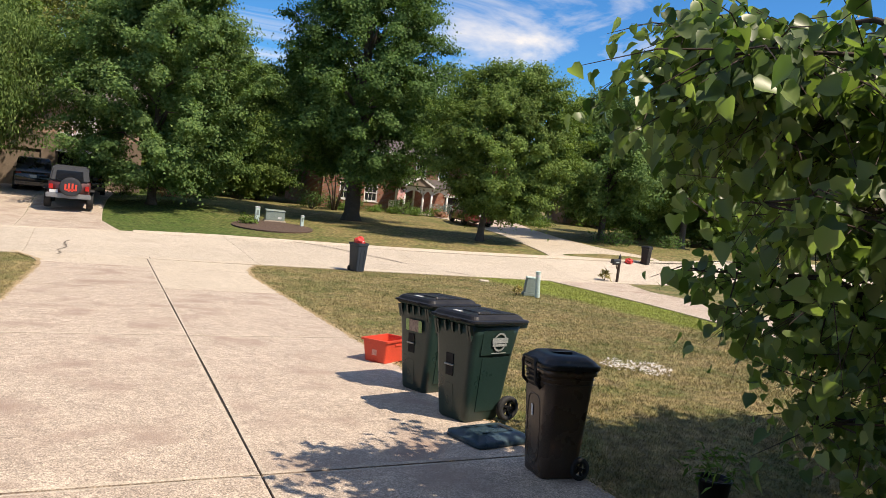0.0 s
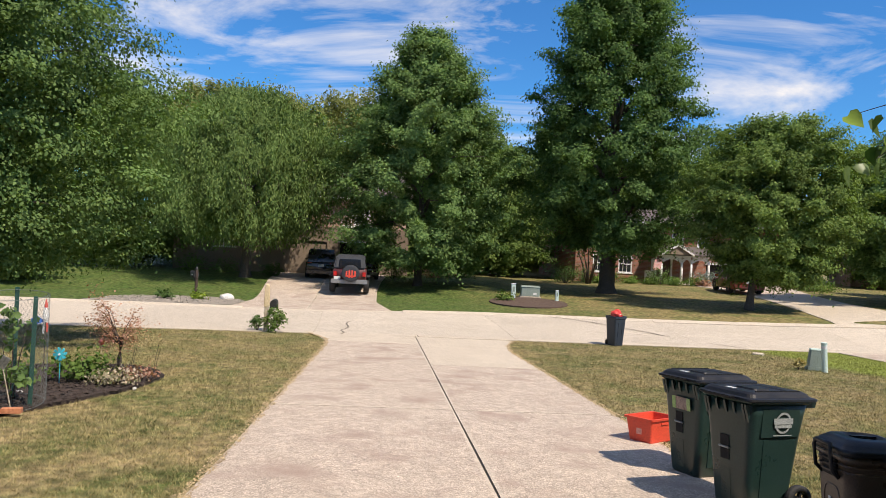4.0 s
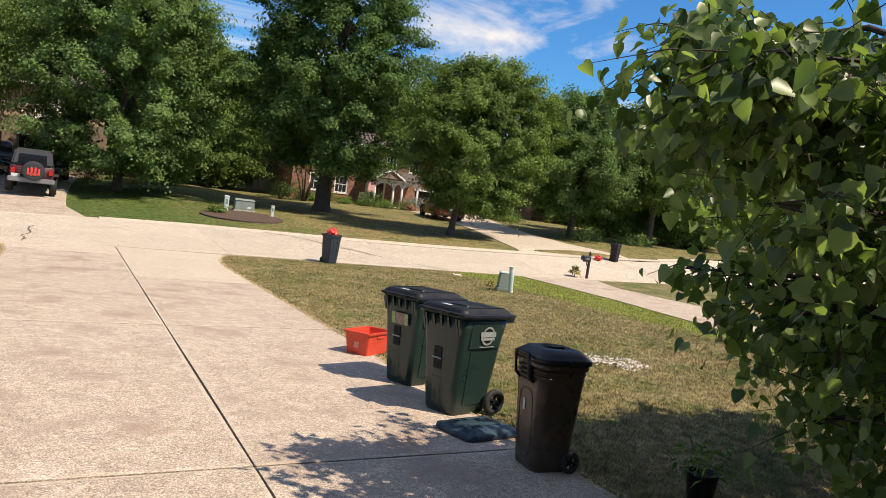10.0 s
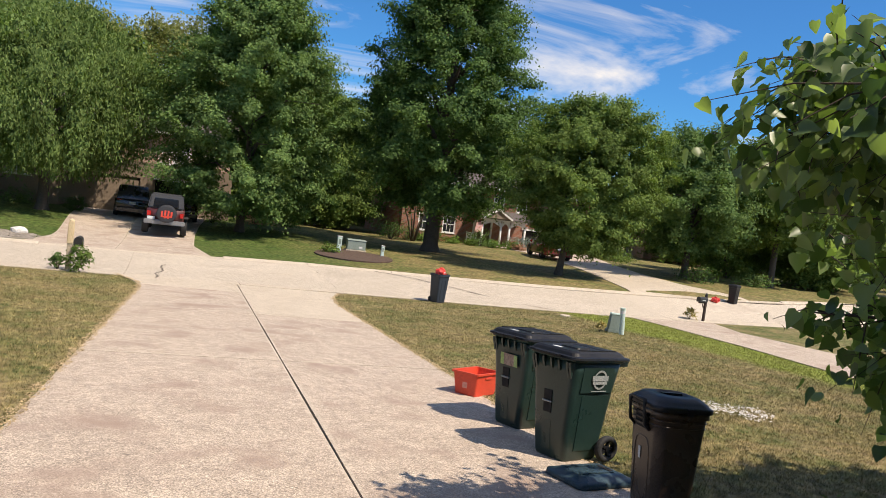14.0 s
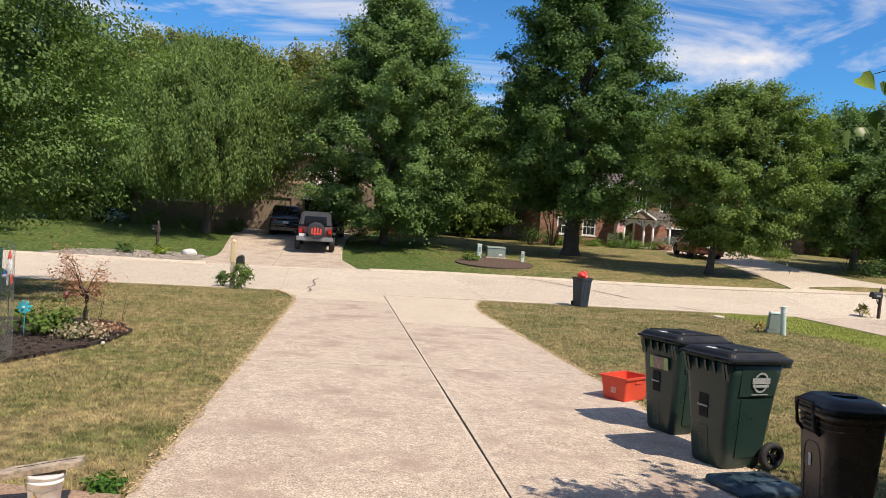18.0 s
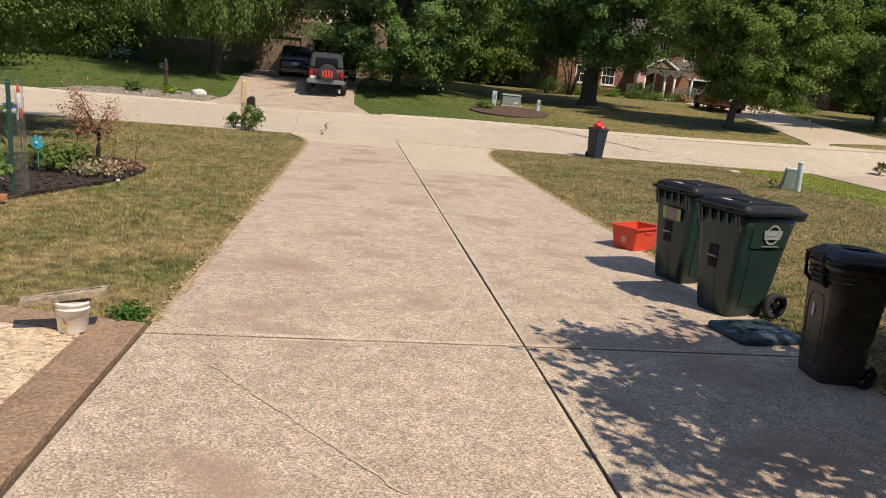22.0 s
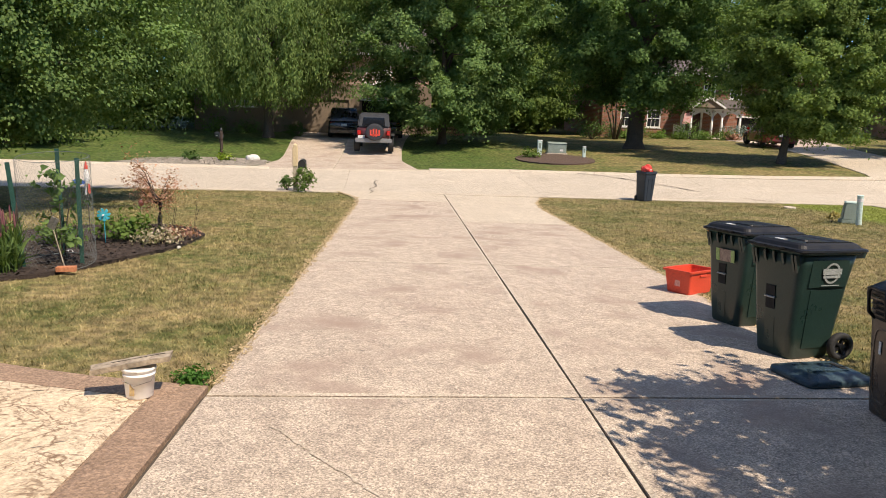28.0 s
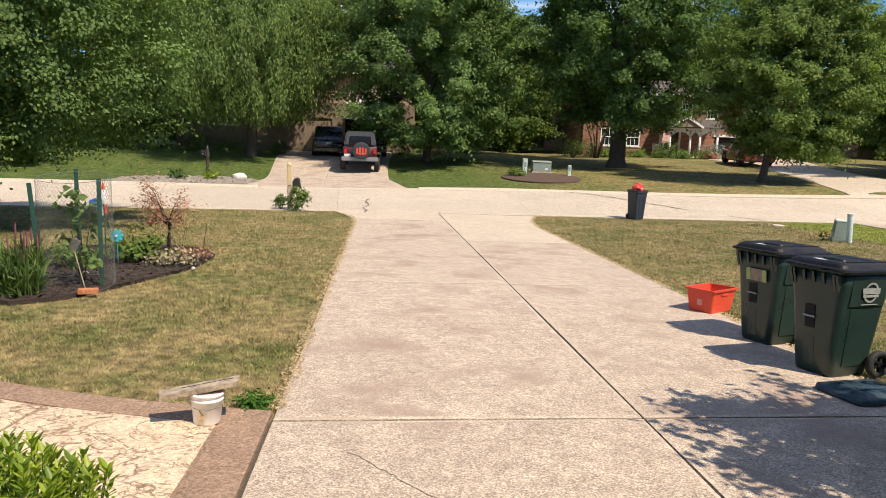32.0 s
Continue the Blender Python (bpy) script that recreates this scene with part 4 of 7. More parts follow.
# the redbud beside the drive
def redbud():
    rng = np.random.default_rng(21)
    t = thing("redbud_tree", stand(REDBUD[0], REDBUD[1], lean=False), "redbud tree with large heart-shaped leaves on dark branches", "tree")
    part("trunk", tube([(0, 0, -0.1), (0.02, 0, 0.1), (-0.05, 0.03, 0.9), (-0.12, 0.0, 1.7), (-0.1, 0.1, 2.7), (0, 0.1, 3.9)], [0.11, 0.085, 0.07, 0.058, 0.035, 0.008], 10), TWIG, t, "", True)
    leaf_c, leaf_n, twigs = [], [], []
    limb_ends = []
    for k in range(22):
        a = 2 * math.pi * k * 0.381 + 0.4
        h0 = 0.45 + 2.75 * k / 22
        reach = min(1.1 + 0.9 * (h0 - 0.5), 2.35 * math.sqrt(max(0.15, 1 - ((h0 - 1.8) / 2.4) ** 2))) * rng.uniform(0.85, 1.05)
        reach *= 1 + 0.45 * max(0.0, math.cos(a - 0.6))
        e = np.array([reach * math.cos(a), reach * math.sin(a), min(4.3, h0 + rng.uniform(0.2, 0.75))])
        s0 = np.array([-0.08, 0.02, h0])
        mid_ = (s0 + e) / 2 + np.array([0, 0, 0.28])
        tip = s0 + (e - s0) * (0.80 if h0 > 1.6 else 1.0)
        part("limb", tube([s0, (s0 + tip) / 2 + np.array([0, 0, 0.24]), tip], [0.034, 0.021, 0.004], 6), TWIG, t, "", True)
        limb_ends.append((s0, mid_, e))
    # crown-top boughs fitted to the camera's view; the third, unseen, only adds shade
    for g, w in (((-1.6, 1.2, 2.95), 4), ((-2.05, 0.35, 2.65), 2), ((-1.0, -0.9, 2.6), 4)):
        g = np.array(g)
        m_ = g * 0.5 + np.array([0, 0, 1.45])
        part("limb", tube([(-0.08, 0.08, 2.0), tuple(m_), tuple(g)], [0.03, 0.018, 0.004], 6), TWIG, t, "", True)
        limb_ends += [(np.array([-0.08, 0.08, 2.0]), m_, g)] * w
    # limbs mostly out of view, added to throw shade on the lawn
    for g in ((1.9, 1.9, 2.7), (2.7, 1.3, 3.0), (2.4, 2.3, 2.5), (1.3, 2.3, 3.1), (2.9, 2.0, 2.2), (1.0, 1.5, 3.3)):
        g = np.array(g)
        m_ = g * 0.5 + np.array([0, 0, 1.3])
        part("limb", tube([(-0.05, 0.1, 1.9), tuple(m_), tuple(g)], [0.034, 0.022, 0.006], 6), TWIG, t, "", True)
        limb_ends += [(np.array([-0.05, 0.1, 1.9]), m_, g)] * 4
    for k in range(4100):
        s0, mid_, e = limb_ends[rng.integers(len(limb_ends))]
        if k > 3000 and e[0] < 0.3:
            continue
        f = rng.uniform(0.25, 1.0)
        p = (1 - f) ** 2 * s0 + 2 * f * (1 - f) * mid_ + f * f * e
        d = rng.normal(size=3) * np.array([1, 1, 0.55]) + np.array([e[0], e[1], 0]) * 0.22 + np.array([0, 0, -0.25])
        d /= np.linalg.norm(d)
        ln = rng.uniform(0.35, 0.95)
        q = p + d * ln + np.array([0, 0, -0.16 * ln])
        wide = 1.65 + 0.62 * (q[2] - 0.9)
        if q[2] < 0.55 or (q[0] < 0.2 and math.hypot(q[0], q[1]) > wide) or q[1] > 2.95 - 0.5 * q[2] or q[0] < -3.25 + 0.3 * q[2]:
            continue
        if q[2] > 3.1 and rng.uniform() < 0.75:
            continue
        twigs.append((p, (p + q) / 2 + np.array([0, 0, 0.05]), q))
        m = int(7 + 9 * ln)
        for i in range(m):
            u = (i + 0.5) / m
            c = p + (q - p) * u + rng.normal(size=3) * 0.06 + np.array([0, 0, -0.02])
            leaf_c.append(c)
            leaf_n.append(np.array([0.8 * d[0], 0.8 * d[1], 0.6]))
    bm = bmesh.new()
    for p, m_, q in twigs:
        tube([p, m_, q], [0.006, 0.004, 0.0015], 4, bm)
    tw = part("twig_work", bm, TWIG, t)
    tagged(tw, kind="stuff")
    lv = leaf_cloud("crown", np.array(leaf_c), np.array(leaf_n), 0.085, LEAF_REDBUD, rng, "heart", 0.6)
    lv.parent = t
    return t


REDBUD = (3.35, -2.95)
redbud()


def laurel():
    """Upright shoots, each with pointed leaves in whorls that rise towards the tip."""
    rng = np.random.default_rng(31)
    t = thing("laurel_shrub", stand(-3.30, -2.55, s=0.85, lean=False), "bright yellow-green laurel shrub with upright pointed leaves", "shrub")
    cen, dirs = [], []
    for k in range(105):
        a, r = rng.uniform(0, 6.28), 0.47 * math.sqrt(rng.uniform())
        top = np.array([r * math.cos(a), r * math.sin(a), 0.80 - 0.9 * r * r + rng.uniform(-0.09, 0.05)])
        foot = np.array([0.25 * top[0], 0.25 * top[1], 0.0])
        part("shoot", tube([tuple(foot), tuple((foot + top) / 2 + np.array([top[0] * 0.25, top[1] * 0.25, 0])), tuple(top)], [0.007, 0.005, 0.002], 5), LEAF_BUSH, t)
        for i in range(32):
            u = 1 - 0.6 * (i / 32) ** 1.2
            b_ = i * 2.4 + rng.uniform(-0.3, 0.3)
            rise = 1.5 if i < 6 else 0.75
            d = np.array([math.cos(b_), math.sin(b_), rise * rng.uniform(0.7, 1.2)])
            cen.append(foot + (top - foot) * u + np.array([top[0], top[1], 0]) * 0.25 * math.sin(math.pi * u))
            dirs.append(d / np.linalg.norm(d))
    cen, dirs = np.array(cen), np.array(dirs)
    side_ = np.cross(dirs, [0, 0, 1.0])
    side_ /= np.linalg.norm(side_, axis=1, keepdims=True)
    nn = np.cross(side_, dirs)
    s = rng.uniform(0.04, 0.072, len(cen))[:, None]
    pts = ((0, 0, 0), (0.35, 0.17, 0.05), (0.7, 0.14, 0.04), (1, 0, -0.06), (0.7, -0.14, 0.04), (0.35, -0.17, 0.05), (0.5, 0, -0.01))
    co = np.stack([cen + s * (p * dirs + q * side_ + r * nn) for p, q, r in pts], 1).reshape(-1, 3)
    tri = np.array([[0, 1, 6], [1, 2, 6], [2, 3, 6], [3, 4, 6], [4, 5, 6], [5, 0, 6]])
    lv = big_mesh("leaves", co, (np.arange(len(cen))[:, None, None] * 7 + tri[None]).reshape(-1, 3), LEAF_LAUREL)
    lv.parent = t


laurel()


# ---- grass near the camera ----
def grass():
    rng = np.random.default_rng(2)
    n = 1750000
    x, y = rng.uniform(-13, 14.5, n), -4.5 + 21.5 * rng.uniform(0, 1, n) ** 1.35
    le = np.interp(y, [-9, 13.2, 14.8, 16.9], [-3.01, -1.90, -1.95, -2.6])
    re = np.interp(y, [-9, 13.2, 15, 17.2], [1.66, 2.86, 3.15, 3.85])
    rim = np.interp(x, [-6.6, -5.6, -4.8, -4.3, -3.85, -3.4, -3.0, -2.6], [1.35, 0.80, 0.38, 0.16, -0.02, -0.17, -0.27, -0.36])
    kerb_y = np.interp(x, [-60, -12.3, -5, 0, 4, 8, 15, 20], [4.0, 14.6, 16.1, 17.0, 17.2, 16.9, 16.7, 17.1])
    ok = ((x < le + 0.02 + 0.05 * np.sin(y * 9) ** 3) & (y > rim + 0.02)) | (x > re - 0.03 - 0.05 * np.sin(y * 7.3) ** 3)
    ok &= (y < kerb_y - 0.02) & ~((x > 3) & (x > np.interp(y, [-6, 0.5, 5.9, 10, 14.2, 16.7], [8.8, 10.6, 12.1, 13.3, 14.2, 14.6])))
    ok &= ~inside_bed(x, y, 0.96)
    d = np.hypot(x + 1.6, y + 4.9)
    ok &= rng.uniform(0, 1, n) < np.clip(1.25 - d / 22, 0.35, 1)
    x, y, d = x[ok], y[ok], d[ok]
    k = len(x)
    h = rng.uniform(0.020, 0.044, k) * (1 + 0.25 * np.sin(x * 2.1) * np.sin(y * 1.7)) * (1 + 1.2 * (np.hypot(x + 2.74, y + 0.22) < 0.2))
    w = rng.uniform(0.0015, 0.0030, k) * (1 + d / 8)
    a, b = rng.uniform(0, 2 * math.pi, k), rng.uniform(0, 2 * math.pi, k)
    z = gz(x, y) - 0.03
    lean_ = h * rng.uniform(0.3, 1.4, k)
    v0 = np.stack([x - w * np.cos(a), y - w * np.sin(a), z], -1)
    v1 = np.stack([x + w * np.cos(a), y + w * np.sin(a), z], -1)
    v2 = np.stack([x + lean_ * np.cos(b), y + lean_ * np.sin(b), z + h], -1)
    co = np.stack([v0, v1, v2], 1).reshape(-1, 3)
    ob = big_mesh("grass", co, np.arange(3 * k).reshape(-1, 3), BLADE)
    tagged(ob, "short dry grass blades of the front lawns", "grass", kind="stuff")


BED = [(-6.4, 3.5), (-6.05, 3.08), (-5.58, 2.87), (-5.17, 3.18), (-4.88, 3.8), (-4.58, 4.55), (-4.33, 5.25), (-4.20, 6.0), (-4.18, 6.7), (-4.55, 7.4), (-5.1, 7.7), (-6.0, 7.5), (-6.8, 6.6), (-6.9, 5.0), (-6.7, 4.1)]


def inside_bed(x, y, k=1.0):
    cx, cy = sum(p[0] for p in BED) / len(BED), sum(p[1] for p in BED) / len(BED)
    r = np.hypot(x - cx, y - cy)
    a = np.arctan2(y - cy, x - cx)
    ba = np.array([math.atan2(p[1] - cy, p[0] - cx) for p in BED])
    br = np.array([math.hypot(p[0] - cx, p[1] - cy) for p in BED])
    o = np.argsort(ba)
    ba, br = ba[o], br[o]
    lim = np.interp(a, np.r_[ba[-1] - 2 * math.pi, ba, ba[0] + 2 * math.pi], np.r_[br[-1], br, br[0]])
    return r < lim * k


grass()


def chips(name, outline_fn, x0, x1, y0, y1, n, size, material, lift, label, category, seed):
    """Loose flat pieces strewn over an area, in one mesh."""
    rng = np.random.default_rng(seed)
    x, y = rng.uniform(x0, x1, n), rng.uniform(y0, y1, n)
    ok = outline_fn(x, y)
    x, y = x[ok], y[ok]
    k = len(x)
    c = np.stack([x, y, gz(x, y) + lift + rng.uniform(0, size * 0.4, k)], -1)
    d = rng.normal(size=(k, 3)) * np.array([1, 1, 0.25])
    d /= np.linalg.norm(d, axis=1, keepdims=True)
    e = np.cross(d, rng.normal(size=(k, 3)) * 0.25 + np.array([0, 0, 1]))
    e /= np.linalg.norm(e, axis=1, keepdims=True)
    nn = np.cross(e, d)
    s = (size * rng.uniform(0.5, 1.4, k))[:, None]
    pts = ((-1, -0.4, 0), (1, -0.35, 0), (0.9, 0.4, 0), (-0.95, 0.35, 0), (0, 0, 0.3))
    co = np.stack([c + s * (a * d + b * e + g * nn) for a, b, g in pts], 1).reshape(-1, 3)
    f = (np.arange(k)[:, None, None] * 5 + np.array([[0, 1, 4], [1, 2, 4], [2, 3, 4], [3, 0, 4]])[None]).reshape(-1, 3)
    ob = big_mesh(name, co, f, material)
    return tagged(ob, label, category, kind="stuff")


def near_edge(x, y):
    """Within a ragged hand's width of either edge of the drive."""
    le = np.interp(y, [-9, 13.2, 14.8, 16.9], [-3.01, -1.90, -1.95, -2.6])
    re = np.interp(y, [-9, 13.2, 15, 17.2], [1.66, 2.86, 3.15, 3.85])
    wide = 0.035 + 0.045 * np.abs(np.sin(y * 3.1) * np.sin(y * 7.7 + 1))
    return ((np.abs(x - le) < wide) & (y > -0.3)) | (np.abs(x - re) < wide)


chips("dead_grass", near_edge, -3.1, 4.0, -3.0, 16.8, 330000, 0.011, THATCH, 0.008, "dry straw and crumbs along the edges of the drive", "dead grass", 19)


# ---- the flower bed ----
bed_of("mulch_bed", BED, MULCH, 0.03, "dark bark mulch bed in the lawn", "flower bed")
chips("bark_chips", lambda x, y: inside_bed(x, y, 0.98), -7.4, -3.7, 2.4, 7.8, 9000, 0.030, MULCH, 0.03, "dark shredded bark chips on the flower bed", "mulch", 3)


def cage():
    t = thing("plant_cage", stand(-5.23, 3.70, s=1.04, lean=False), "chicken wire plant cage on three green steel stakes", "plant cage")
    t.matrix_world = Matrix.Translation((-5.22, 3.84, ground_at(-5.22, 3.84))) @ Matrix.Scale(1.04, 4)
    for (x, y, h, lx) in ((-0.27, -0.28, 1.20, -0.09), (-0.10, 0.36, 1.30, 0.0), (0.26, -0.06, 1.24, 0.02)):
        bm = box((0.045, 0.014, h + 0.1), (0, 0, -0.1), bev=0.002)
        box((0.008, 0.03, h + 0.1), (0.014, 0.012, -0.1), bm=bm)
        box((0.008, 0.03, h + 0.1), (-0.014, 0.012, -0.1), bm=bm)
        for k in range(int(h / 0.06)):
            box((0.012, 0.006, 0.012), (0, -0.008, 0.05 + k * 0.06), bm=bm)
        s = part("stake", bm, POST_GREEN, t, "dark green studded steel stake")
        s.matrix_local = pose(x, y, 0, 0, lx * 40, 20)
    r, rows, cols, hgt = 0.36, 34, 50, 1.2
    bm = bmesh.new()
    dz = hgt / rows

    def at(i, j):
        a = 2 * math.pi * (i + 0.5 * (j % 2)) / cols
        rr = r * (1 + 0.06 * math.sin(2 * a))
        return (rr * math.cos(a), rr * math.sin(a), 0.04 + j * dz + 0.03 * math.sin(a))

    def seg(p, q):
        p, q = Vector(p), Vector(q)
        d = (q - p).normalized()
        o = Vector((p.x, p.y, 0)).normalized() * 0.0008
        s_ = d.cross(o).normalized() * 0.0008
        vs = [bm.verts.new(v) for v in (p + o, p + s_ - o, p - s_ - o, q + o, q + s_ - o, q - s_ - o)]
        for f in ((0, 1, 4, 3), (1, 2, 5, 4), (2, 0, 3, 5)):
            bm.faces.new([vs[k] for k in f])

    for j in range(rows):
        for i in range(cols):
            p = at(i, j)
            hi = (p[0], p[1], p[2] + dz * 0.4)
            seg(p, hi)
            nb = at(i, j + 1)
            seg(hi, nb)
            seg(hi, at(i - 1 if j % 2 == 0 else i + 1, j + 1))
    for z in (0.04, 1.24):
        ring = [(r * math.cos(2 * math.pi * i / 40), r * math.sin(2 * math.pi * i / 40), z + 0.03 * math.sin(2 * math.pi * i / 40)) for i in range(41)]
        tube(ring, 0.003, 4, bm)
    part("wire_mesh", bm, WIRE, t, "grey hexagonal chicken wire")


cage()


# ---- things on the drive ----
def wheel(parent, at_, r, w, axis_deg=0.0, rim_mat=None):
    """A wheel whose axle lies along y: tyre and rim."""
    w_ = new("wheel")
    w_.parent = parent
    w_.matrix_local = pose(*at_, 90, 0, axis_deg)
    part("tyre", lathe([(r * 0.62, -w / 2), (r * 0.93, -w / 2), (r, -w * 0.3), (r, w * 0.3), (r * 0.93, w / 2), (r * 0.62, w / 2), (r * 0.62, -w / 2)], 24, caps=False), RUBBER, w_, "", True)
    bm = lathe([(r * 0.16, -w * 0.42), (r * 0.2, -w * 0.42), (r * 0.2, w * 0.42), (r * 0.16, w * 0.42)], 14)
    for k in range(5):
        a = 72 * k
        box((r * 0.5, r * 0.17, w * 0.5), (r * 0.4 * math.cos(radians(a)), r * 0.4 * math.sin(radians(a)), -w * 0.25), rz=a, bm=bm)
    lathe([(r * 0.58, -w * 0.4), (r * 0.66, -w * 0.4), (r * 0.66, w * 0.4), (r * 0.58, w * 0.4), (r * 0.58, -w * 0.4)], 24, bm, caps=False)
    part("rim", bm, rim_mat or CART_LID, w_)
    return w_


def cart(m, label, body_mat, badge):
    """A wheeled rubbish cart: front towards -x, wheels and hinge at +x."""
    t = thing("wheeled_cart", m, label, "wheelie bin", "rubbish carts by the drive")
    t.scale = (0.95, 0.95, 0.99)
    rings = []
    for z, hx, hy, r, cx in ((0.0, 0.218, 0.18, 0.05, -0.005), (0.03, 0.235, 0.196, 0.06, -0.005), (0.30, 0.262, 0.222, 0.06, 0.0), (0.62, 0.292, 0.252, 0.065, 0.01), (0.80, 0.315, 0.275, 0.07, 0.015), (0.90, 0.325, 0.285, 0.06, 0.02)):
        rings.append(rounded(hx, hy, r, z, cx, 0, 5))
    bm = ring_loft(rings)
    part("body", bm, body_mat, t, "", True)
    rim = ring_loft([rounded(0.328, 0.290, 0.05, 0.893, 0.02), rounded(0.344, 0.304, 0.05, 0.903, 0.02), rounded(0.344, 0.304, 0.05, 0.920, 0.02), rounded(0.335, 0.295, 0.05, 0.924, 0.02)])
    part("rim_band", rim, body_mat, t)
    # gussets under the rim; on the front a dark plate paints a lifting recess's shade
    for y in (-0.24, -0.205, -0.10, 0.0, 0.10, 0.205, 0.24):
        part("gusset", ring_loft([[(-0.285, y + d, 0.80), (-0.295, y + d, 0.785 - 0.035 * (abs(y) > 0.2)), (-0.312, y + d, 0.81), (-0.328, y + d, 0.85), (-0.334, y + d, 0.89), (-0.29, y + d, 0.89)] for d in (-0.012, 0.012)]), body_mat, t)
    part("pocket", box((0.014, 0.10, 0.20), (-0.268, 0.03, 0.40), shift=(-0.014, 0)), DARK, t, "raised dark plate, painted shade of a lifting recess")
    part("lift_bar", rod((-0.287, -0.03, 0.50), (-0.287, 0.09, 0.50), 0.009, n=8), METAL, t, "grey steel lifting bar")
    part("groove", box((0.008, 0.11, 0.26), (-0.242, 0.03, 0.07), shift=(-0.021, 0)), body_mat, t)
    for sy in (-1, 1):
        part("side_panel", box((0.30, 0.012, 0.50), (0.03, sy * 0.2045, 0.10), top=(1.15, 1), shift=(0.01, sy * 0.044)), body_mat, t)
        part("side_pad", box((0.42, 0.014, 0.24), (0.03, sy * 0.257, 0.62), bev=0.006, shift=(0, sy * 0.020)), body_mat, t)
    # lid
    lid = new("lid")
    lid.parent = t
    lid.matrix_local = pose(0, 0, 0.925)
    bm = ring_loft([rounded(0.378, 0.325, 0.06, -0.006, 0.03), rounded(0.388, 0.335, 0.07, 0.0, 0.032), rounded(0.384, 0.331, 0.07, 0.016, 0.032), rounded(0.355, 0.295, 0.06, 0.024, 0.02), rounded(0.335, 0.275, 0.06, 0.050, 0.015), rounded(0.31, 0.25, 0.06, 0.066, 0.01), rounded(0.19, 0.2, 0.06, 0.067, 0.01), rounded(0.17, 0.18, 0.05, 0.058, 0.01)])
    part("lid_panel", bm, CART_LID, lid, "glossy black domed lid panel")
    part("lid_recess", ring_loft([rounded(0.10, 0.12, 0.03, 0.055, -0.02), rounded(0.09, 0.11, 0.03, 0.072, -0.02)]), CART_LID, lid)
    part("lid_label", box((0.05, 0.10, 0.002), (-0.245, 0.02, 0.0672)), PALE, lid, "small pale sticker")
    part("lid_lip", box((0.06, 0.30, 0.022), (-0.385, 0, 0.0), bev=0.006), CART_LID, lid)
    for y in (-0.12, 0.12):
        part("lid_rib", box((0.5, 0.018, 0.012), (0.02, y * 2, 0.062), bev=0.004), CART_LID, lid)
    for y in (-0.2, 0.2):
        part("hinge", rod((0.40, y - 0.05, 0.015), (0.40, y + 0.05, 0.015), 0.018), CART_LID, t).matrix_local = pose(0, 0, 0.905)
    part("handle", rod((0.43, -0.26, 0.90), (0.43, 0.26, 0.90), 0.017), CART_LID, t)
    for y in (-0.25, 0.25):
        part("handle_arm", box((0.12, 0.03, 0.05), (0.375, y, 0.86), bev=0.005), body_mat, t)
    part("axle", rod((0.245, -0.27, 0.125), (0.245, 0.27, 0.125), 0.012), METAL, t)
    for y in (-0.275, 0.275):
        wheel(t, (0.25, y, 0.120), 0.125, 0.055).scale = (1.1, 0.92, 1.0)
    if badge == "ring":
        bm = bmesh.new()
        n = 28
        rings_ = [[bm.verts.new((r * math.cos(2 * math.pi * i / n), -0.001, r * math.sin(2 * math.pi * i / n))) for i in range(n)] for r in (0.088, 0.070)]
        for i in range(n):
            bm.faces.new((rings_[0][i], rings_[0][(i + 1) % n], rings_[1][(i + 1) % n], rings_[1][i]))
        g = part("printed_ring", bm, BADGE, t, "grey printed ring")
        g.matrix_local = pose(0.05, -0.2835, 0.745, 5.5, 0, 0)
        for (w, h, z) in ((0.21, 0.048, 0.735), (0.19, 0.022, 0.705), (0.20, 0.007, 0.64)):
            part("printed_bar", box((w, 0.003, h), (0.05, -0.2865 + (0.745 - z) * 0.09, z)), BADGE, t, "grey printed bar")
    else:
        part("label_sheet", box((0.003, 0.26, 0.12), (-0.3095, -0.03, 0.63), shift=(-0.014, 0)), LABEL_DARK, t, "printed picture label with green edges")
        for y in (-0.135, 0.075):
            part("label_edge", box((0.003, 0.05, 0.12), (-0.312, y, 0.63), shift=(-0.014, 0)), LABEL_GREEN, t, "green label edge")
    return t


cart(stand(2.13, 1.64, rz=15), "dark green wheeled cart with black lid and picture label", CART, "label")
cart(stand(2.03, 0.60, rz=14), "dark green wheeled cart with black lid and printed ring", CART, "ring")


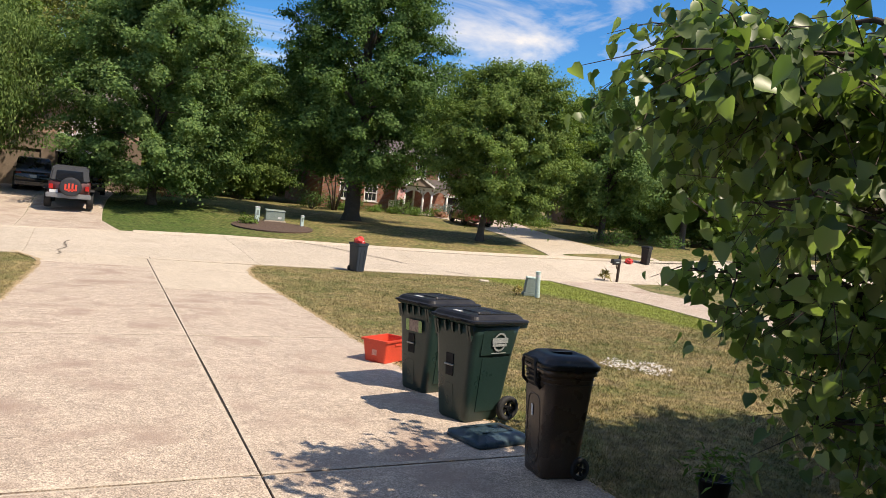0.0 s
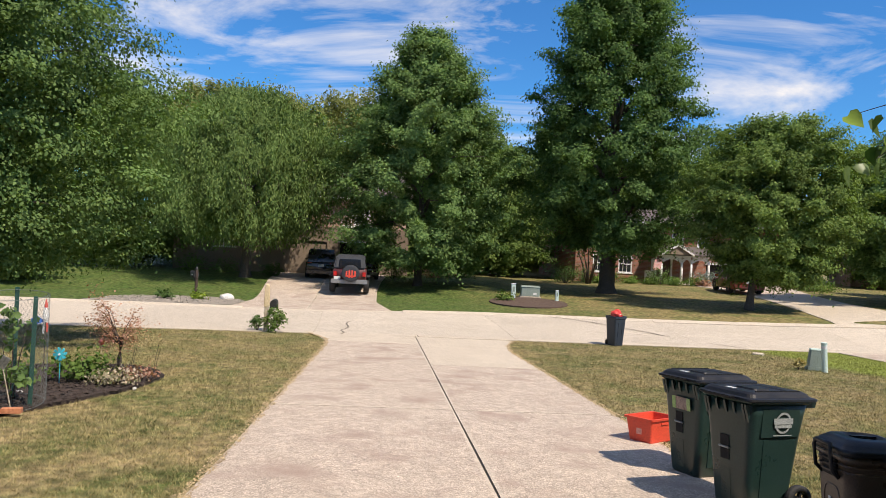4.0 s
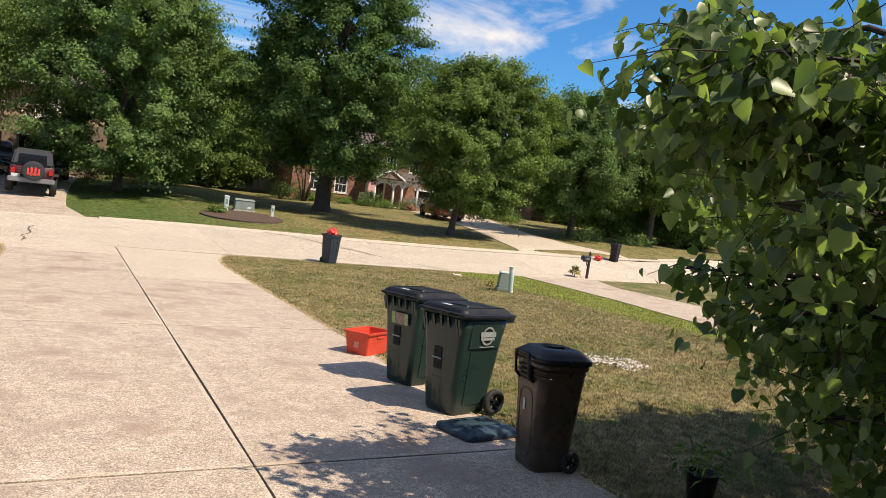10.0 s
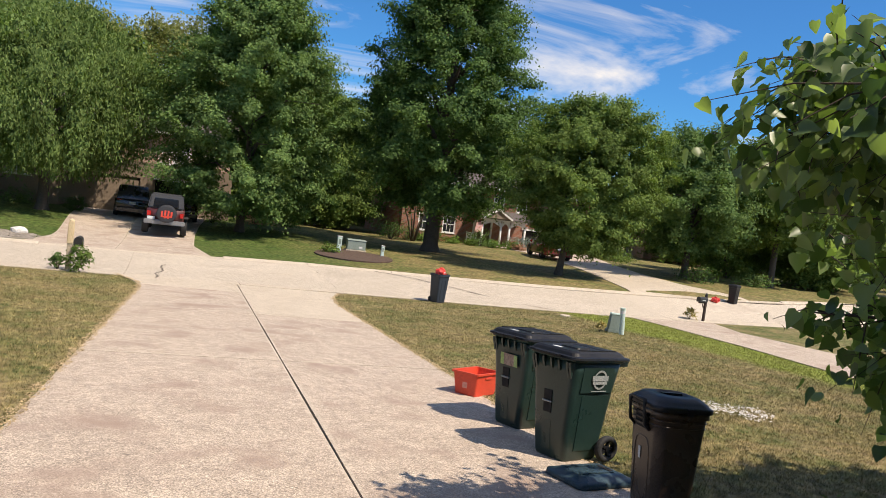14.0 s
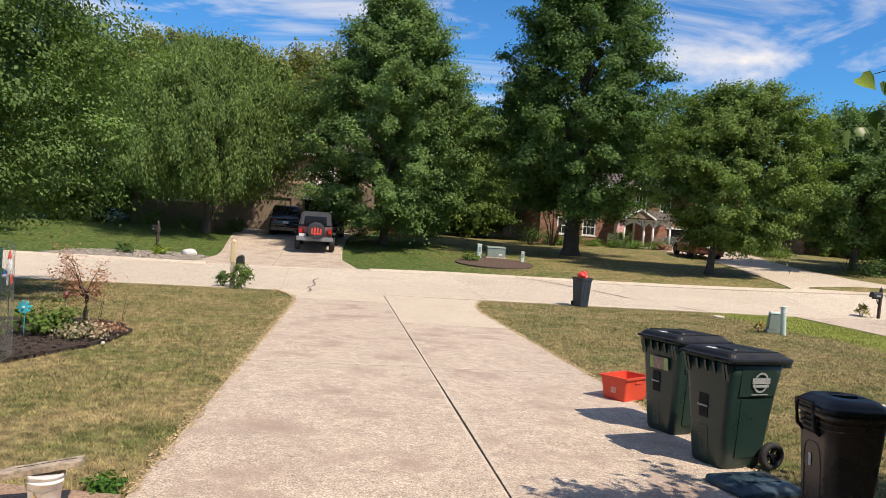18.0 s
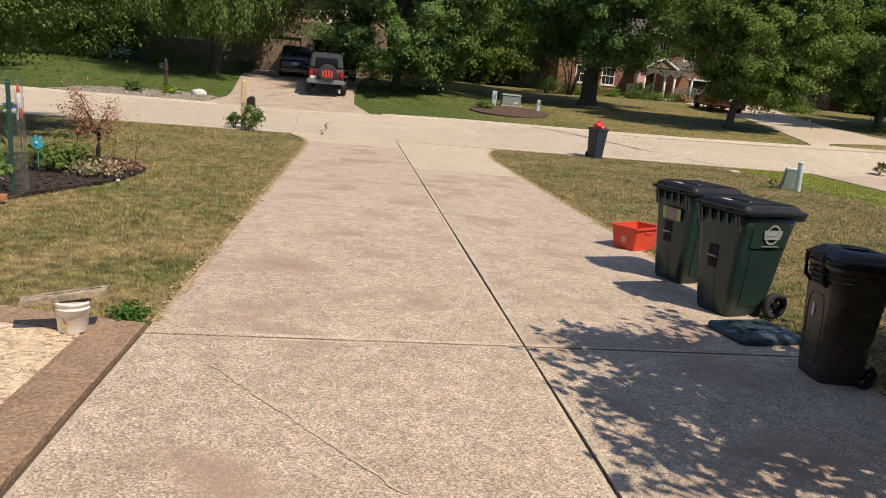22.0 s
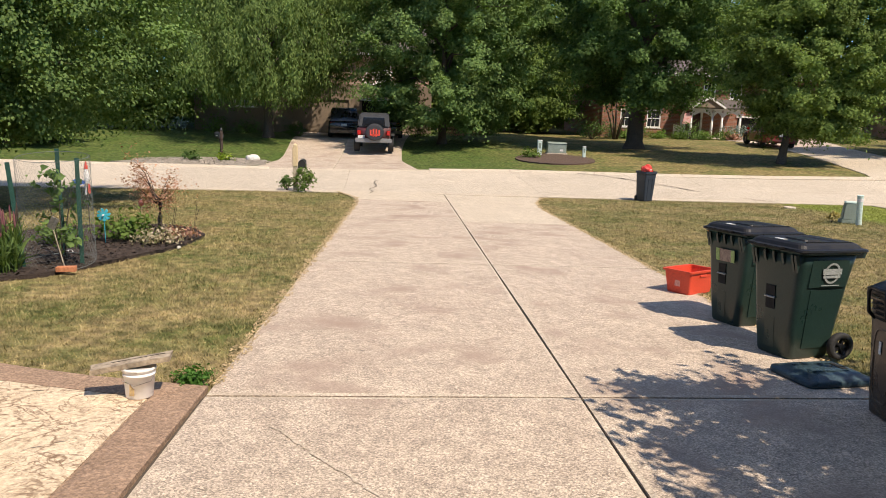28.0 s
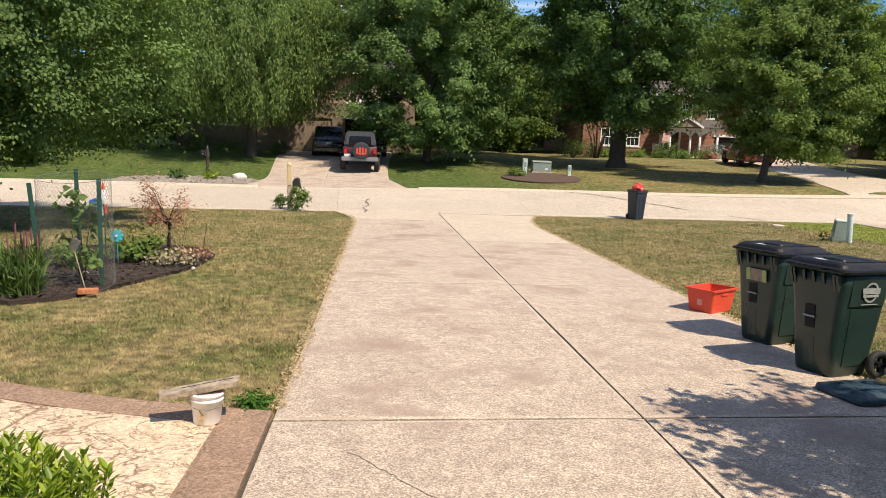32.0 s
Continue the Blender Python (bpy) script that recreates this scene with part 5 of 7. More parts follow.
def brown_can():
    """A squarish tapered can: handle and oval panel towards -x, wheels at +x."""
    t = thing("wheeled_can", stand(1.89, -0.87, rz=-8), "brown plastic wheeled rubbish can with low black lid", "trash can", "rubbish carts by the drive")
    t.scale = (0.84, 0.84, 0.98)
    face = lambda z: -(0.178 + 0.072 * z)
    rings = [rounded(0.165, 0.17, 0.06, 0.0, 0, 0, 6), rounded(0.178, 0.185, 0.07, 0.02, 0, 0, 6), rounded(0.187, 0.195, 0.075, 0.12, 0, 0, 6), rounded(0.222, 0.23, 0.085, 0.60, 0, 0, 6), rounded(0.234, 0.242, 0.085, 0.77, 0, 0, 6),
             rounded(0.252, 0.26, 0.085, 0.775, 0, 0, 6), rounded(0.252, 0.26, 0.085, 0.81, 0, 0, 6)]
    part("body", ring_loft(rings), BROWN, t, "", True)
    lid = new("lid")
    lid.parent = t
    lid.matrix_local = pose(0, 0, 0.812)
    rings = [rounded(0.252, 0.26, 0.085, 0.0, 0, 0, 6), rounded(0.268, 0.276, 0.09, 0.006, 0, 0, 6), rounded(0.27, 0.278, 0.09, 0.034, 0, 0, 6), rounded(0.252, 0.26, 0.09, 0.042, 0, 0, 6), rounded(0.235, 0.243, 0.1, 0.062, 0, 0, 6),
             rounded(0.19, 0.20, 0.1, 0.092, 0, 0, 6), rounded(0.13, 0.135, 0.1, 0.102, 0, 0, 6), rounded(0.115, 0.12, 0.1, 0.085, 0, 0, 6), rounded(0.07, 0.07, 0.06, 0.078, 0, 0, 6)]
    part("lid_dome", ring_loft(rings), CART_LID, lid, "glossy black lid with a round well", True)
    part("lid_bar", box((0.20, 0.05, 0.022), (0, 0, 0.08), bev=0.008), CART_LID, lid)
    for s in (-1, 1):
        part("lid_latch", box((0.06, 0.02, 0.05), (0.02, s * 0.277, -0.012), bev=0.005), CART_LID, lid)
    h = new("handle")
    h.parent = t
    part("grip", tube([(-0.235, -0.115, 0.66), (-0.285, -0.118, 0.70), (-0.305, -0.118, 0.83), (-0.295, -0.10, 0.865), (-0.295, 0.10, 0.865), (-0.305, 0.118, 0.83), (-0.285, 0.118, 0.70), (-0.235, 0.115, 0.66)], 0.015, 8), CART_LID, h, "", True)
    # dark block proud of the body; the hand hold's shade is its colour
    part("pocket", box((0.03, 0.19, 0.12), (-0.237, 0, 0.66), bev=0.006), DARK, h, "raised dark block, painted shade of a hand hold")
    for z in (0.685, 0.72, 0.755):
        part("rib", box((0.045, 0.19, 0.012), (-0.245, 0, z), bev=0.003), CART_LID, h)
    out = [(0.118 * math.copysign(abs(math.cos(v)) ** 0.45, math.cos(v)), 0.35 + 0.255 * math.copysign(abs(math.sin(v)) ** 0.55, math.sin(v))) for v in [2 * math.pi * i / 32 for i in range(32)]]
    rows_ = [[(face(0.35 + (z - 0.35) * k) - off, y * k, 0.35 + (z - 0.35) * k) for y, z in out] for k, off in ((1.0, -0.004), (0.985, 0.006), (0.95, 0.006), (0.93, -0.001))]
    part("panel_frame", ring_loft(rows_, caps=False), BROWN, t, "", True)
    part("sticker", box((0.003, 0.032, 0.085), (face(0.47) - 0.0035, 0.025, 0.43), shift=(-0.006, 0)), PALE, t, "small grey sticker")
    for z in (0.70, 0.74):
        part("ridge", ring_loft([rounded(0.226 + 0.07 * (z - 0.66), 0.234 + 0.07 * (z - 0.66), 0.085, z + d, 0, 0, 6) for d in (0,)] + [rounded(0.236 + 0.07 * (z - 0.66), 0.244 + 0.07 * (z - 0.66), 0.085, z + 0.006, 0, 0, 6), rounded(0.228 + 0.07 * (z - 0.66), 0.236 + 0.07 * (z - 0.66), 0.085, z + 0.013, 0, 0, 6)]), BROWN, t, "", True)
    part("axle", rod((0.17, -0.19, 0.085), (0.17, 0.19, 0.085), 0.01), METAL, t)
    for s in (-1, 1):
        wheel(t, (0.17, s * 0.205, 0.085), 0.085, 0.045)
        part("foot", box((0.07, 0.07, 0.05), (-0.13, s * 0.13, 0.0), bev=0.01), BROWN, t)


brown_can()


def loose_lid():
    t = thing("loose_lid", stand(1.87, -0.06, rz=8, dz=0.005, s=0.98), "blue-grey plastic cart lid lying on the drive", "bin lid")
    bm = ring_loft([rounded(0.30, 0.235, 0.06, 0.0), rounded(0.312, 0.245, 0.07, 0.012), rounded(0.305, 0.24, 0.07, 0.045), rounded(0.26, 0.19, 0.06, 0.055), rounded(0.235, 0.165, 0.06, 0.075), rounded(0.2, 0.13, 0.05, 0.08)])
    part("panel", bm, BLUE_LID, t, "", True)
    # dark plate on the lid paints the shade inside the slot
    part("grip_slot", box((0.05, 0.16, 0.006), (0.16, 0.02, 0.078), bev=0.002), DARK, t)
    part("ridge", box((0.36, 0.02, 0.008), (-0.02, 0.09, 0.079), bev=0.003), BLUE_LID, t)
    part("ridge", box((0.36, 0.02, 0.008), (-0.02, -0.09, 0.079), bev=0.003), BLUE_LID, t)


loose_lid()


def red_tub():
    t = thing("recycling_tub", stand(2.24, 3.07, 32), "open red plastic recycling tub on the drive", "recycling bin")
    secs = [(0.0, 0.22, 0.145), (0.012, 0.225, 0.15), (0.26, 0.262, 0.178), (0.262, 0.282, 0.196), (0.285, 0.284, 0.198), (0.285, 0.256, 0.172), (0.24, 0.252, 0.168), (0.02, 0.215, 0.14)]
    part("shell", ring_loft([rounded(hx, hy, 0.025, z) for z, hx, hy in secs]), RED_TUB, t)
    part("print_mark", box((0.003, 0.07, 0.09), (-0.2455, 0.0, 0.09)), surface("faded_print", (0.66, 0.26, 0.20), (0.7, 0.34, 0.28), 0.6, 25, 60, 0.0), t, "faded pale print")
    for sy in (-1, 1):
        part("grip", box((0.14, 0.014, 0.03), (0, sy * 0.176, 0.205), bev=0.004), RED_TUB, t)
    part("bottle", lathe([(0.035, 0), (0.04, 0.01), (0.04, 0.16), (0.015, 0.2), (0.015, 0.22)], 14), DARK, t, "dark bottle in the tub").matrix_local = pose(0.09, 0.02, 0.07, 0, 84, 20)


red_tub()


def bucket_and_plank():
    m = stand(-2.97, -0.55, dz=0.02, s=0.94)
    t = thing("bucket", m, "white plastic bucket stained tan, standing on the border", "bucket")
    part("pail", lathe([(0.082, 0), (0.086, 0.006), (0.098, 0.15), (0.104, 0.152), (0.104, 0.163), (0.099, 0.165), (0.099, 0.178), (0.106, 0.18), (0.106, 0.196), (0.10, 0.198), (0.095, 0.19), (0.08, 0.02)], 26), surface("stained_white_plastic", (0.88, 0.87, 0.86), (0.93, 0.92, 0.91), 0.5, 3, 40, 0.05, c3=(0.62, 0.5, 0.34), spots=-0.12, fine_mix=0.03), t, "", True)
    part("stain_run", box((0.03, 0.003, 0.10), (-0.02, -0.094, 0.03), rx=-5), surface("tan_drip", (0.42, 0.29, 0.14), (0.52, 0.38, 0.2), 0.7, 20, 60, 0.0), t, "tan drip stain")
    part("lid", lathe([(0.107, 0.186), (0.109, 0.190), (0.109, 0.200), (0.098, 0.203), (0.09, 0.198), (0.0, 0.198)], 26), WHITE, t, "white snap lid", True)
    part("bail", tube([(-0.105, 0, 0.16), (-0.09, -0.06, 0.12), (0, -0.108, 0.10), (0.09, -0.06, 0.12), (0.105, 0, 0.16)], 0.0025, 5), METAL, t)
    p = thing("plank", m @ pose(-0.045, 0.0, 0.226, 0, -9.0, 10), "weathered split wooden plank lying on the bucket", "plank")
    rng = random.Random(4)
    rings = []
    for i in range(9):
        x = -0.25 + 0.5 * i / 8
        w = 0.066 + rng.uniform(-0.004, 0.004)
        z = rng.uniform(-0.002, 0.002)
        rings.append([(x + 0.012 * rng.uniform(-1, 1) * (i in (0, 8)), y * w, zz + z) for y, zz in ((-1, -0.018), (1, -0.018), (1, 0.016), (0.3, 0.019), (-0.3, 0.017), (-1, 0.016))])
    part("board", ring_loft(rings), PLANK, p)
    part("split", box((0.34, 0.004, 0.003), (0.04, 0.012, 0.018)), DARK, p, "dark split along the grain")


bucket_and_plank()
bush("weed_clump", stand(-2.72, -0.24, s=0.95, lean=False), "bright green weeds at the corner of the walk", 0.12, 0.07, 0.026, 900, LEAF_WEED, 35, "weeds", "diamond", 5, 0.28, 0.0, 0.01)


def pot():
    t = thing("plant_pot", stand(2.62, -1.72, s=0.8), "black plastic nursery pot with a leafy plant", "plant pot")
    part("pot", lathe([(0.10, 0), (0.105, 0.01), (0.135, 0.24), (0.145, 0.24), (0.145, 0.265), (0.13, 0.265), (0.12, 0.2)], 22), CART_LID, t, "", True)
    part("soil", lathe([(0.126, 0.19), (0.126, 0.22), (0.02, 0.235)], 18), MULCH, t)
    rng = np.random.default_rng(8)
    c = rng.normal(size=(90, 3)) * np.array([0.13, 0.13, 0.08]) + np.array([0, 0, 0.38])
    lv = leaf_cloud("leaves", c, np.tile([0, 0, 1.0], (90, 1)), 0.10, LEAF_BUSH, rng, "long", 0.2)
    lv.parent = t
    for k in range(6):
        part("stem", tube([(0, 0, 0.2), (0.04 * math.cos(k), 0.04 * math.sin(k), 0.3), (0.1 * math.cos(k), 0.1 * math.sin(k), 0.42)], [0.004, 0.003, 0.002], 5), LEAF_BUSH, t)


pot()

# pale litter on the lawn
chips("pale_wood_chips", lambda x, y: ((x - 5.78) / 0.52) ** 2 + ((y - 2.42) / 0.52) ** 2 + 0.45 * np.sin(7 * x + 3 * y) * np.sin(9 * y) < 1 - 0.75 * np.random.default_rng(3).uniform(0, 1, len(x)), 5.0, 6.5, 1.7, 3.2, 1500, 0.017, ROCK, 0.02, "patch of pale wood chips strewn on the grass", "wood chips", 5)


# ---- the flower bed's plants and ornaments ----
def spikes():
    rng = np.random.default_rng(14)
    t = thing("spike_plant", stand(-5.62, 3.22, s=1.05, lean=False), "tall green plant with pink flower spikes at the bed's edge", "flowering plant")
    c, nrm = [], []
    for k in range(90):
        a, r = rng.uniform(0, 6.28), 0.19 * math.sqrt(rng.uniform())
        b = np.array([r * math.cos(a), r * math.sin(a), 0.0])
        h = rng.uniform(0.28, 0.5)
        tip = b * 1.5 + np.array([0, 0, h])
        for u in np.linspace(0.05, 1, 12):
            c.append(b + (tip - b) * u)
            nrm.append([math.cos(a + u * 9), math.sin(a + u * 9), 0.4])
    lv = leaf_cloud("leaves", np.array(c), np.array(nrm), 0.19, LEAF_MID, rng, "blade", -1.3)
    lv.parent = t
    for k in range(20):
        a, r = rng.uniform(0, 6.28), 0.26 * math.sqrt(rng.uniform())
        h = rng.uniform(0.58, 0.80)
        x, y = r * math.cos(a), r * math.sin(a)
        part("stalk", rod((x * 0.8, y * 0.8, 0.0), (x, y, h - 0.1), 0.004, 0.003, 5), LEAF_BUSH, t)
        part("flower_spike", lathe([(0.004, h - 0.17), (0.010, h - 0.14), (0.009, h - 0.05), (0.003, h)], 7), PETAL_PINK if k % 2 else TWIG, t, "pink flower spike").matrix_local = pose(x, y, 0)


spikes()
bush("young_tree", stand(-5.18, 3.81, s=1.04, lean=False), "young leafy sapling inside the wire cage", 0.27, 1.15, 0.06, 230, LEAF_MID, 41, "sapling", "heart", 3, 0.26, 0.3, 0.25)
bush("low_shrub", stand(-5.12, 5.82, s=1.11, lean=False), "low green shrub in the mulch bed", 0.36, 0.36, 0.06, 700, LEAF_BUSH, 42)
bush("low_shrub", stand(-5.77, 5.16, s=1.09, lean=False), "low green shrub behind the wire cage", 0.30, 0.30, 0.06, 420, LEAF_BUSH, 47)
bush("ground_cover", stand(-4.56, 5.49, s=1.10, lean=False), "flowering ground cover with pale pink heads", 0.28, 0.22, 0.04, 620, PETAL_MIXED, 43, "flowers")
bush("ground_cover", stand(-4.37, 5.97, s=1.11, lean=False), "reddish ground cover at the bed's tip", 0.24, 0.16, 0.04, 330, LEAF_RED, 48, "flowers")


def japanese_maple():
    rng = np.random.default_rng(17)
    t = thing("japanese_maple", stand(-4.90, 6.80, s=1.12, lean=False), "small sparse Japanese maple with reddish leaves", "tree")
    part("trunk", tube([(0, 0, -0.05), (0.0, 0, 0.2), (0.02, 0, 0.42), (-0.08, 0, 0.6)], [0.042, 0.036, 0.032, 0.014], 9), BARK, t, "grey bare trunk", True)
    c = []
    for k in range(11):
        a = rng.uniform(-0.8, 0.8) + (math.pi if k < 8 else 0)
        e = np.array([0.02 + rng.uniform(0.2, 0.5 if k < 8 else 0.22) * math.cos(a), 0.3 * math.sin(a), rng.uniform(0.62, 1.08)])
        part("limb", tube([(-0.02, 0, 0.42), (e[0] * 0.5, e[1] * 0.5, e[2] * 0.8), tuple(e)], [0.008, 0.005, 0.0015], 5), TWIG, t)
        for u in np.linspace(0.45, 1.1, 9):
            c += [e * u + np.array([0, 0, 0.15 * (1 - u)]) + rng.normal(size=3) * 0.06 for _ in range(14)]
    c += list(np.array([0.14, 0, 0.62]) + rng.normal(size=(170, 3)) * np.array([0.17, 0.13, 0.08]))
    lv = leaf_cloud("leaves", np.array(c), np.tile([0, 0, 1.0], (len(c), 1)), 0.034, LEAF_RED, rng, "diamond", 0.3)
    lv.parent = t


japanese_maple()


def pinwheel():
    t = thing("pinwheel", stand(-5.25, 5.40, s=1.10, lean=False), "turquoise pinwheel on a thin garden stick", "pinwheel")
    part("stick", rod((0, 0, -0.1), (0, 0, 0.40), 0.005), TURQUOISE, t)
    for k in range(8):
        bm = ring_loft([[(0.008, 0, -0.008), (0.008, 0.006, 0.012), (0.01, 0, 0.012)], [(0.075, -0.004, -0.012), (0.085, 0.02, 0.02), (0.078, 0.004, 0.03)]])
        part("vane", bm, TURQUOISE, t).matrix_local = pose(0, -0.02, 0.40, 0, 45 * k, 0)
    part("hub", lathe([(0.012, -0.012), (0.012, 0.012)], 10), WHITE, t).matrix_local = pose(0, -0.03, 0.40, 90, 0, 0)


pinwheel()


def stake_light(name, x, y, h, r, mat, label):
    t = thing(name, stand(x, y, lean=False), label, "garden ornament")
    part("stick", rod((0, 0, -0.1), (0, 0, h), 0.005), NEW_WOOD, t)
    part("globe", lathe([(r * 0.2, h - r), (r * 0.75, h - r * 0.65), (r, h), (r * 0.75, h + r * 0.65), (r * 0.2, h + r)], 16), mat, t, "", True)
    part("cap", lathe([(r * 0.3, h + r * 0.9), (r * 0.22, h + r * 1.15)], 10), WHITE, t)


stake_light("ball_ornament", -5.18, 6.82, 0.48, 0.048, PINK_RED, "red and white ball ornament on a stick")


def spoon_stake():
    t = thing("garden_stake", stand(-5.13, 3.55, s=1.03, lean=False), "leaning garden stick with a small grey metal head", "garden ornament")
    part("stick", rod((0.10, 0, -0.1), (-0.03, 0, 0.50), 0.007), RAW_WOOD, t)
    part("head", box((0.09, 0.012, 0.14), (-0.05, 0, 0.47), bev=0.005, ry=28), METAL, t, "grey metal head")


spoon_stake()


def wind_ornament():
    t = thing("wind_ornament", stand(-5.17, 4.67, s=1.07, lean=False), "wind ornament with blue vane and red and white pieces", "garden ornament")
    t.scale = (0.80, 0.80, 0.93)
    part("pole", rod((0, 0, -0.1), (0, 0, 1.12), 0.008), TWIG, t)
    part("vane", ring_loft([[(-0.22, 0, 1.0), (-0.22, 0.01, 1.02), (-0.22, 0, 1.04)], [(-0.12, -0.02, 0.97), (-0.12, 0.03, 1.03), (-0.12, 0, 1.08)], [(-0.02, 0, 1.0), (-0.02, 0.01, 1.01), (-0.02, 0, 1.02)]]), BLUE_PLASTIC, t, "blue plastic vane")
    part("body", lathe([(0.03, 1.0), (0.045, 1.06), (0.04, 1.14), (0.012, 1.22)], 12), WHITE, t)
    part("cap", lathe([(0.03, 1.2), (0.025, 1.24), (0.004, 1.31)], 10), COVER_RED, t, "red cap")
    part("tail", box((0.03, 0.01, 0.13), (0.03, 0, 0.86), rz=15), COVER_RED, t)
    part("tail", box((0.03, 0.01, 0.15), (-0.03, 0.01, 0.84), rz=-25), WHITE, t)


wind_ornament()
t = thing("brick", stand(-4.97, 3.38, s=1.02, rz=8, dz=0.02, lean=False), "orange clay brick lying at the bed's edge", "brick")
part("block", box((0.20, 0.09, 0.055), bev=0.004), BRICK_ORANGE, t)


def stone(x, y, s, label, mat=ROCK, seed=1, flat=0.6):
    rng = np.random.default_rng(seed)
    bm = bmesh.new()
    bmesh.ops.create_icosphere(bm, subdivisions=2, radius=1.0)
    for v in bm.verts:
        k = 1 + 0.22 * noise.noise(v.co * 1.4 + Vector((seed, 0, 0)))
        v.co = Vector((v.co.x * s * k, v.co.y * s * 0.75 * k, v.co.z * s * flat * k))
    ob = link_bm("stone", bm, mat)
    ob.matrix_world = pose(x, y, ground_at(x, y) + s * flat * 0.55, 0, 0, rng.uniform(0, 360))
    return tagged(ob, label, "stone")


for i, (x, y, s) in enumerate(((-4.64, 4.87, 0.032), (-4.86, 4.70, 0.027), (-5.43, 4.62, 0.064), (-4.24, 5.34, 0.038))):
    stone(x, y, s, "small pale stone on the mulch", ROCK, i + 2)
for i in range(4):
    x, y = -4.9 - 0.4 * random.random(), 6.9 + 1.1 * random.random()
    t = thing("dry_stalk", stand(x + 0.55, y - 0.55, lean=False), "dry brown plant stalk standing in the grass", "plant stalk")
    h = random.uniform(0.3, 0.6)
    part("stem", tube([(0, 0, -0.05), (0.02, 0, h * 0.5), (0.06, 0, h)], [0.005, 0.004, 0.003], 5), TWIG, t)
    part("seed_head", lathe([(0.003, h - 0.02), (0.007, h - 0.01), (0.003, h + 0.02)], 6), TWIG, t).matrix_local = pose(0.06, 0, 0)

# ---- along the street ----
def near_mailbox():
    t = thing("mailbox_post", stand(-3.77, 16.60, s=1.42, lean=False), "pale wooden post with a small dark mailbox behind", "mailbox")
    part("post", box((0.085, 0.085, 0.95), (0, 0, -0.1), bev=0.006), RAW_WOOD, t)
    part("sleeve", box((0.11, 0.11, 0.42), (0, 0, 0.50), bev=0.012, top=(0.9, 0.9)), NEW_WOOD, t, "pale new wood sleeve")
    part("finial", lathe([(0.05, 0.92), (0.045, 0.95), (0.0, 0.98)], 12), NEW_WOOD, t)
    bm = ring_loft([[(0.13 + 0.075 * math.cos(a), y, 0.55 + 0.09 * (abs(math.sin(a)) if math.sin(a) > 0 else -0.9)) for a in [2 * math.pi * i / 16 for i in range(16)]] for y in (0.0, 0.34)])
    part("box", bm, BLACK_METAL, t, "small black metal mailbox")
    part("bracket", box((0.2, 0.04, 0.04), (0.06, 0.1, 0.42)), RAW_WOOD, t)


near_mailbox()
bush("street_shrub", stand(-3.52, 16.45, s=1.42, lean=False), "leafy green shrub at the mailbox post", 0.21, 0.44, 0.05, 800, LEAF_BUSH, 51)
bush("street_shrub", stand(-4.0, 16.50, s=1.42, lean=False), "small dark green shrub at the mailbox post", 0.14, 0.28, 0.045, 420, LEAF_OAK, 52)


def street_can(x, y, rz, s, mat, label, bag=True):
    t = thing("rubbish_can", pose(x, y, ground_at(x, y), 0, 0, rz) @ Matrix.Scale(s, 4), label, "trash can")
    t.scale = (s * 0.8, s * 0.8, s * 1.06)
    part("body", ring_loft([rounded(0.2, 0.19, 0.04, 0.0), rounded(0.21, 0.2, 0.05, 0.03), rounded(0.26, 0.245, 0.05, 0.72), rounded(0.285, 0.27, 0.05, 0.73), rounded(0.285, 0.27, 0.05, 0.79), rounded(0.25, 0.235, 0.04, 0.79), rounded(0.24, 0.225, 0.04, 0.60)]), mat, t)
    for sx in (-0.09, 0.09):
        part("rib", box((0.03, 0.012, 0.56), (sx, -0.205, 0.06), shift=(0, -0.042)), mat, t)
    part("handle", rod((-0.2, 0.30, 0.74), (0.2, 0.30, 0.74), 0.018), mat, t)
    for s_ in (-1, 1):
        wheel(t, (s_ * 0.2, 0.2, 0.07), 0.07, 0.05, 90)
    if bag:
        rng = np.random.default_rng(6)
        bm = bmesh.new()
        bmesh.ops.create_icosphere(bm, subdivisions=3, radius=0.20)
        for v in bm.verts:
            v.co *= 1 + 0.28 * noise.noise(v.co * 9)
            v.co.z = v.co.z * 0.85 + 0.80
        part("bag", bm, RED_BAG, t, "crumpled red bag bulging from the top")
        part("bag_print", box((0.10, 0.004, 0.03), (0.03, -0.175, 0.82)), PALE, t)
    else:
        part("lid", ring_loft([rounded(0.3, 0.29, 0.05, 0.79), rounded(0.3, 0.29, 0.05, 0.82), rounded(0.22, 0.2, 0.05, 0.87)]), mat, t)
    return t


street_can(6.98, 16.72, 24, 1.10, BLUE_CAN, "dark blue rubbish can with a red bag by the street")
street_can(22.9, 20.6, 20, 0.95, CART_LID, "black lidded cart at the far kerb", False)
t = thing("refuse_bag", pose(21.90, 20.60, ground_at(21.90, 20.60)) @ Matrix.Scale(1.35, 4), "red plastic bag beside the far cart", "refuse bag")
bm = bmesh.new()
bmesh.ops.create_icosphere(bm, subdivisions=3, radius=0.13)
for v in bm.verts:
    v.co *= 1 + 0.55 * noise.noise(v.co * 17)
    v.co.z = max(0.0, v.co.z * 0.8 + 0.08)
part("bag", bm, RED_BAG, t)


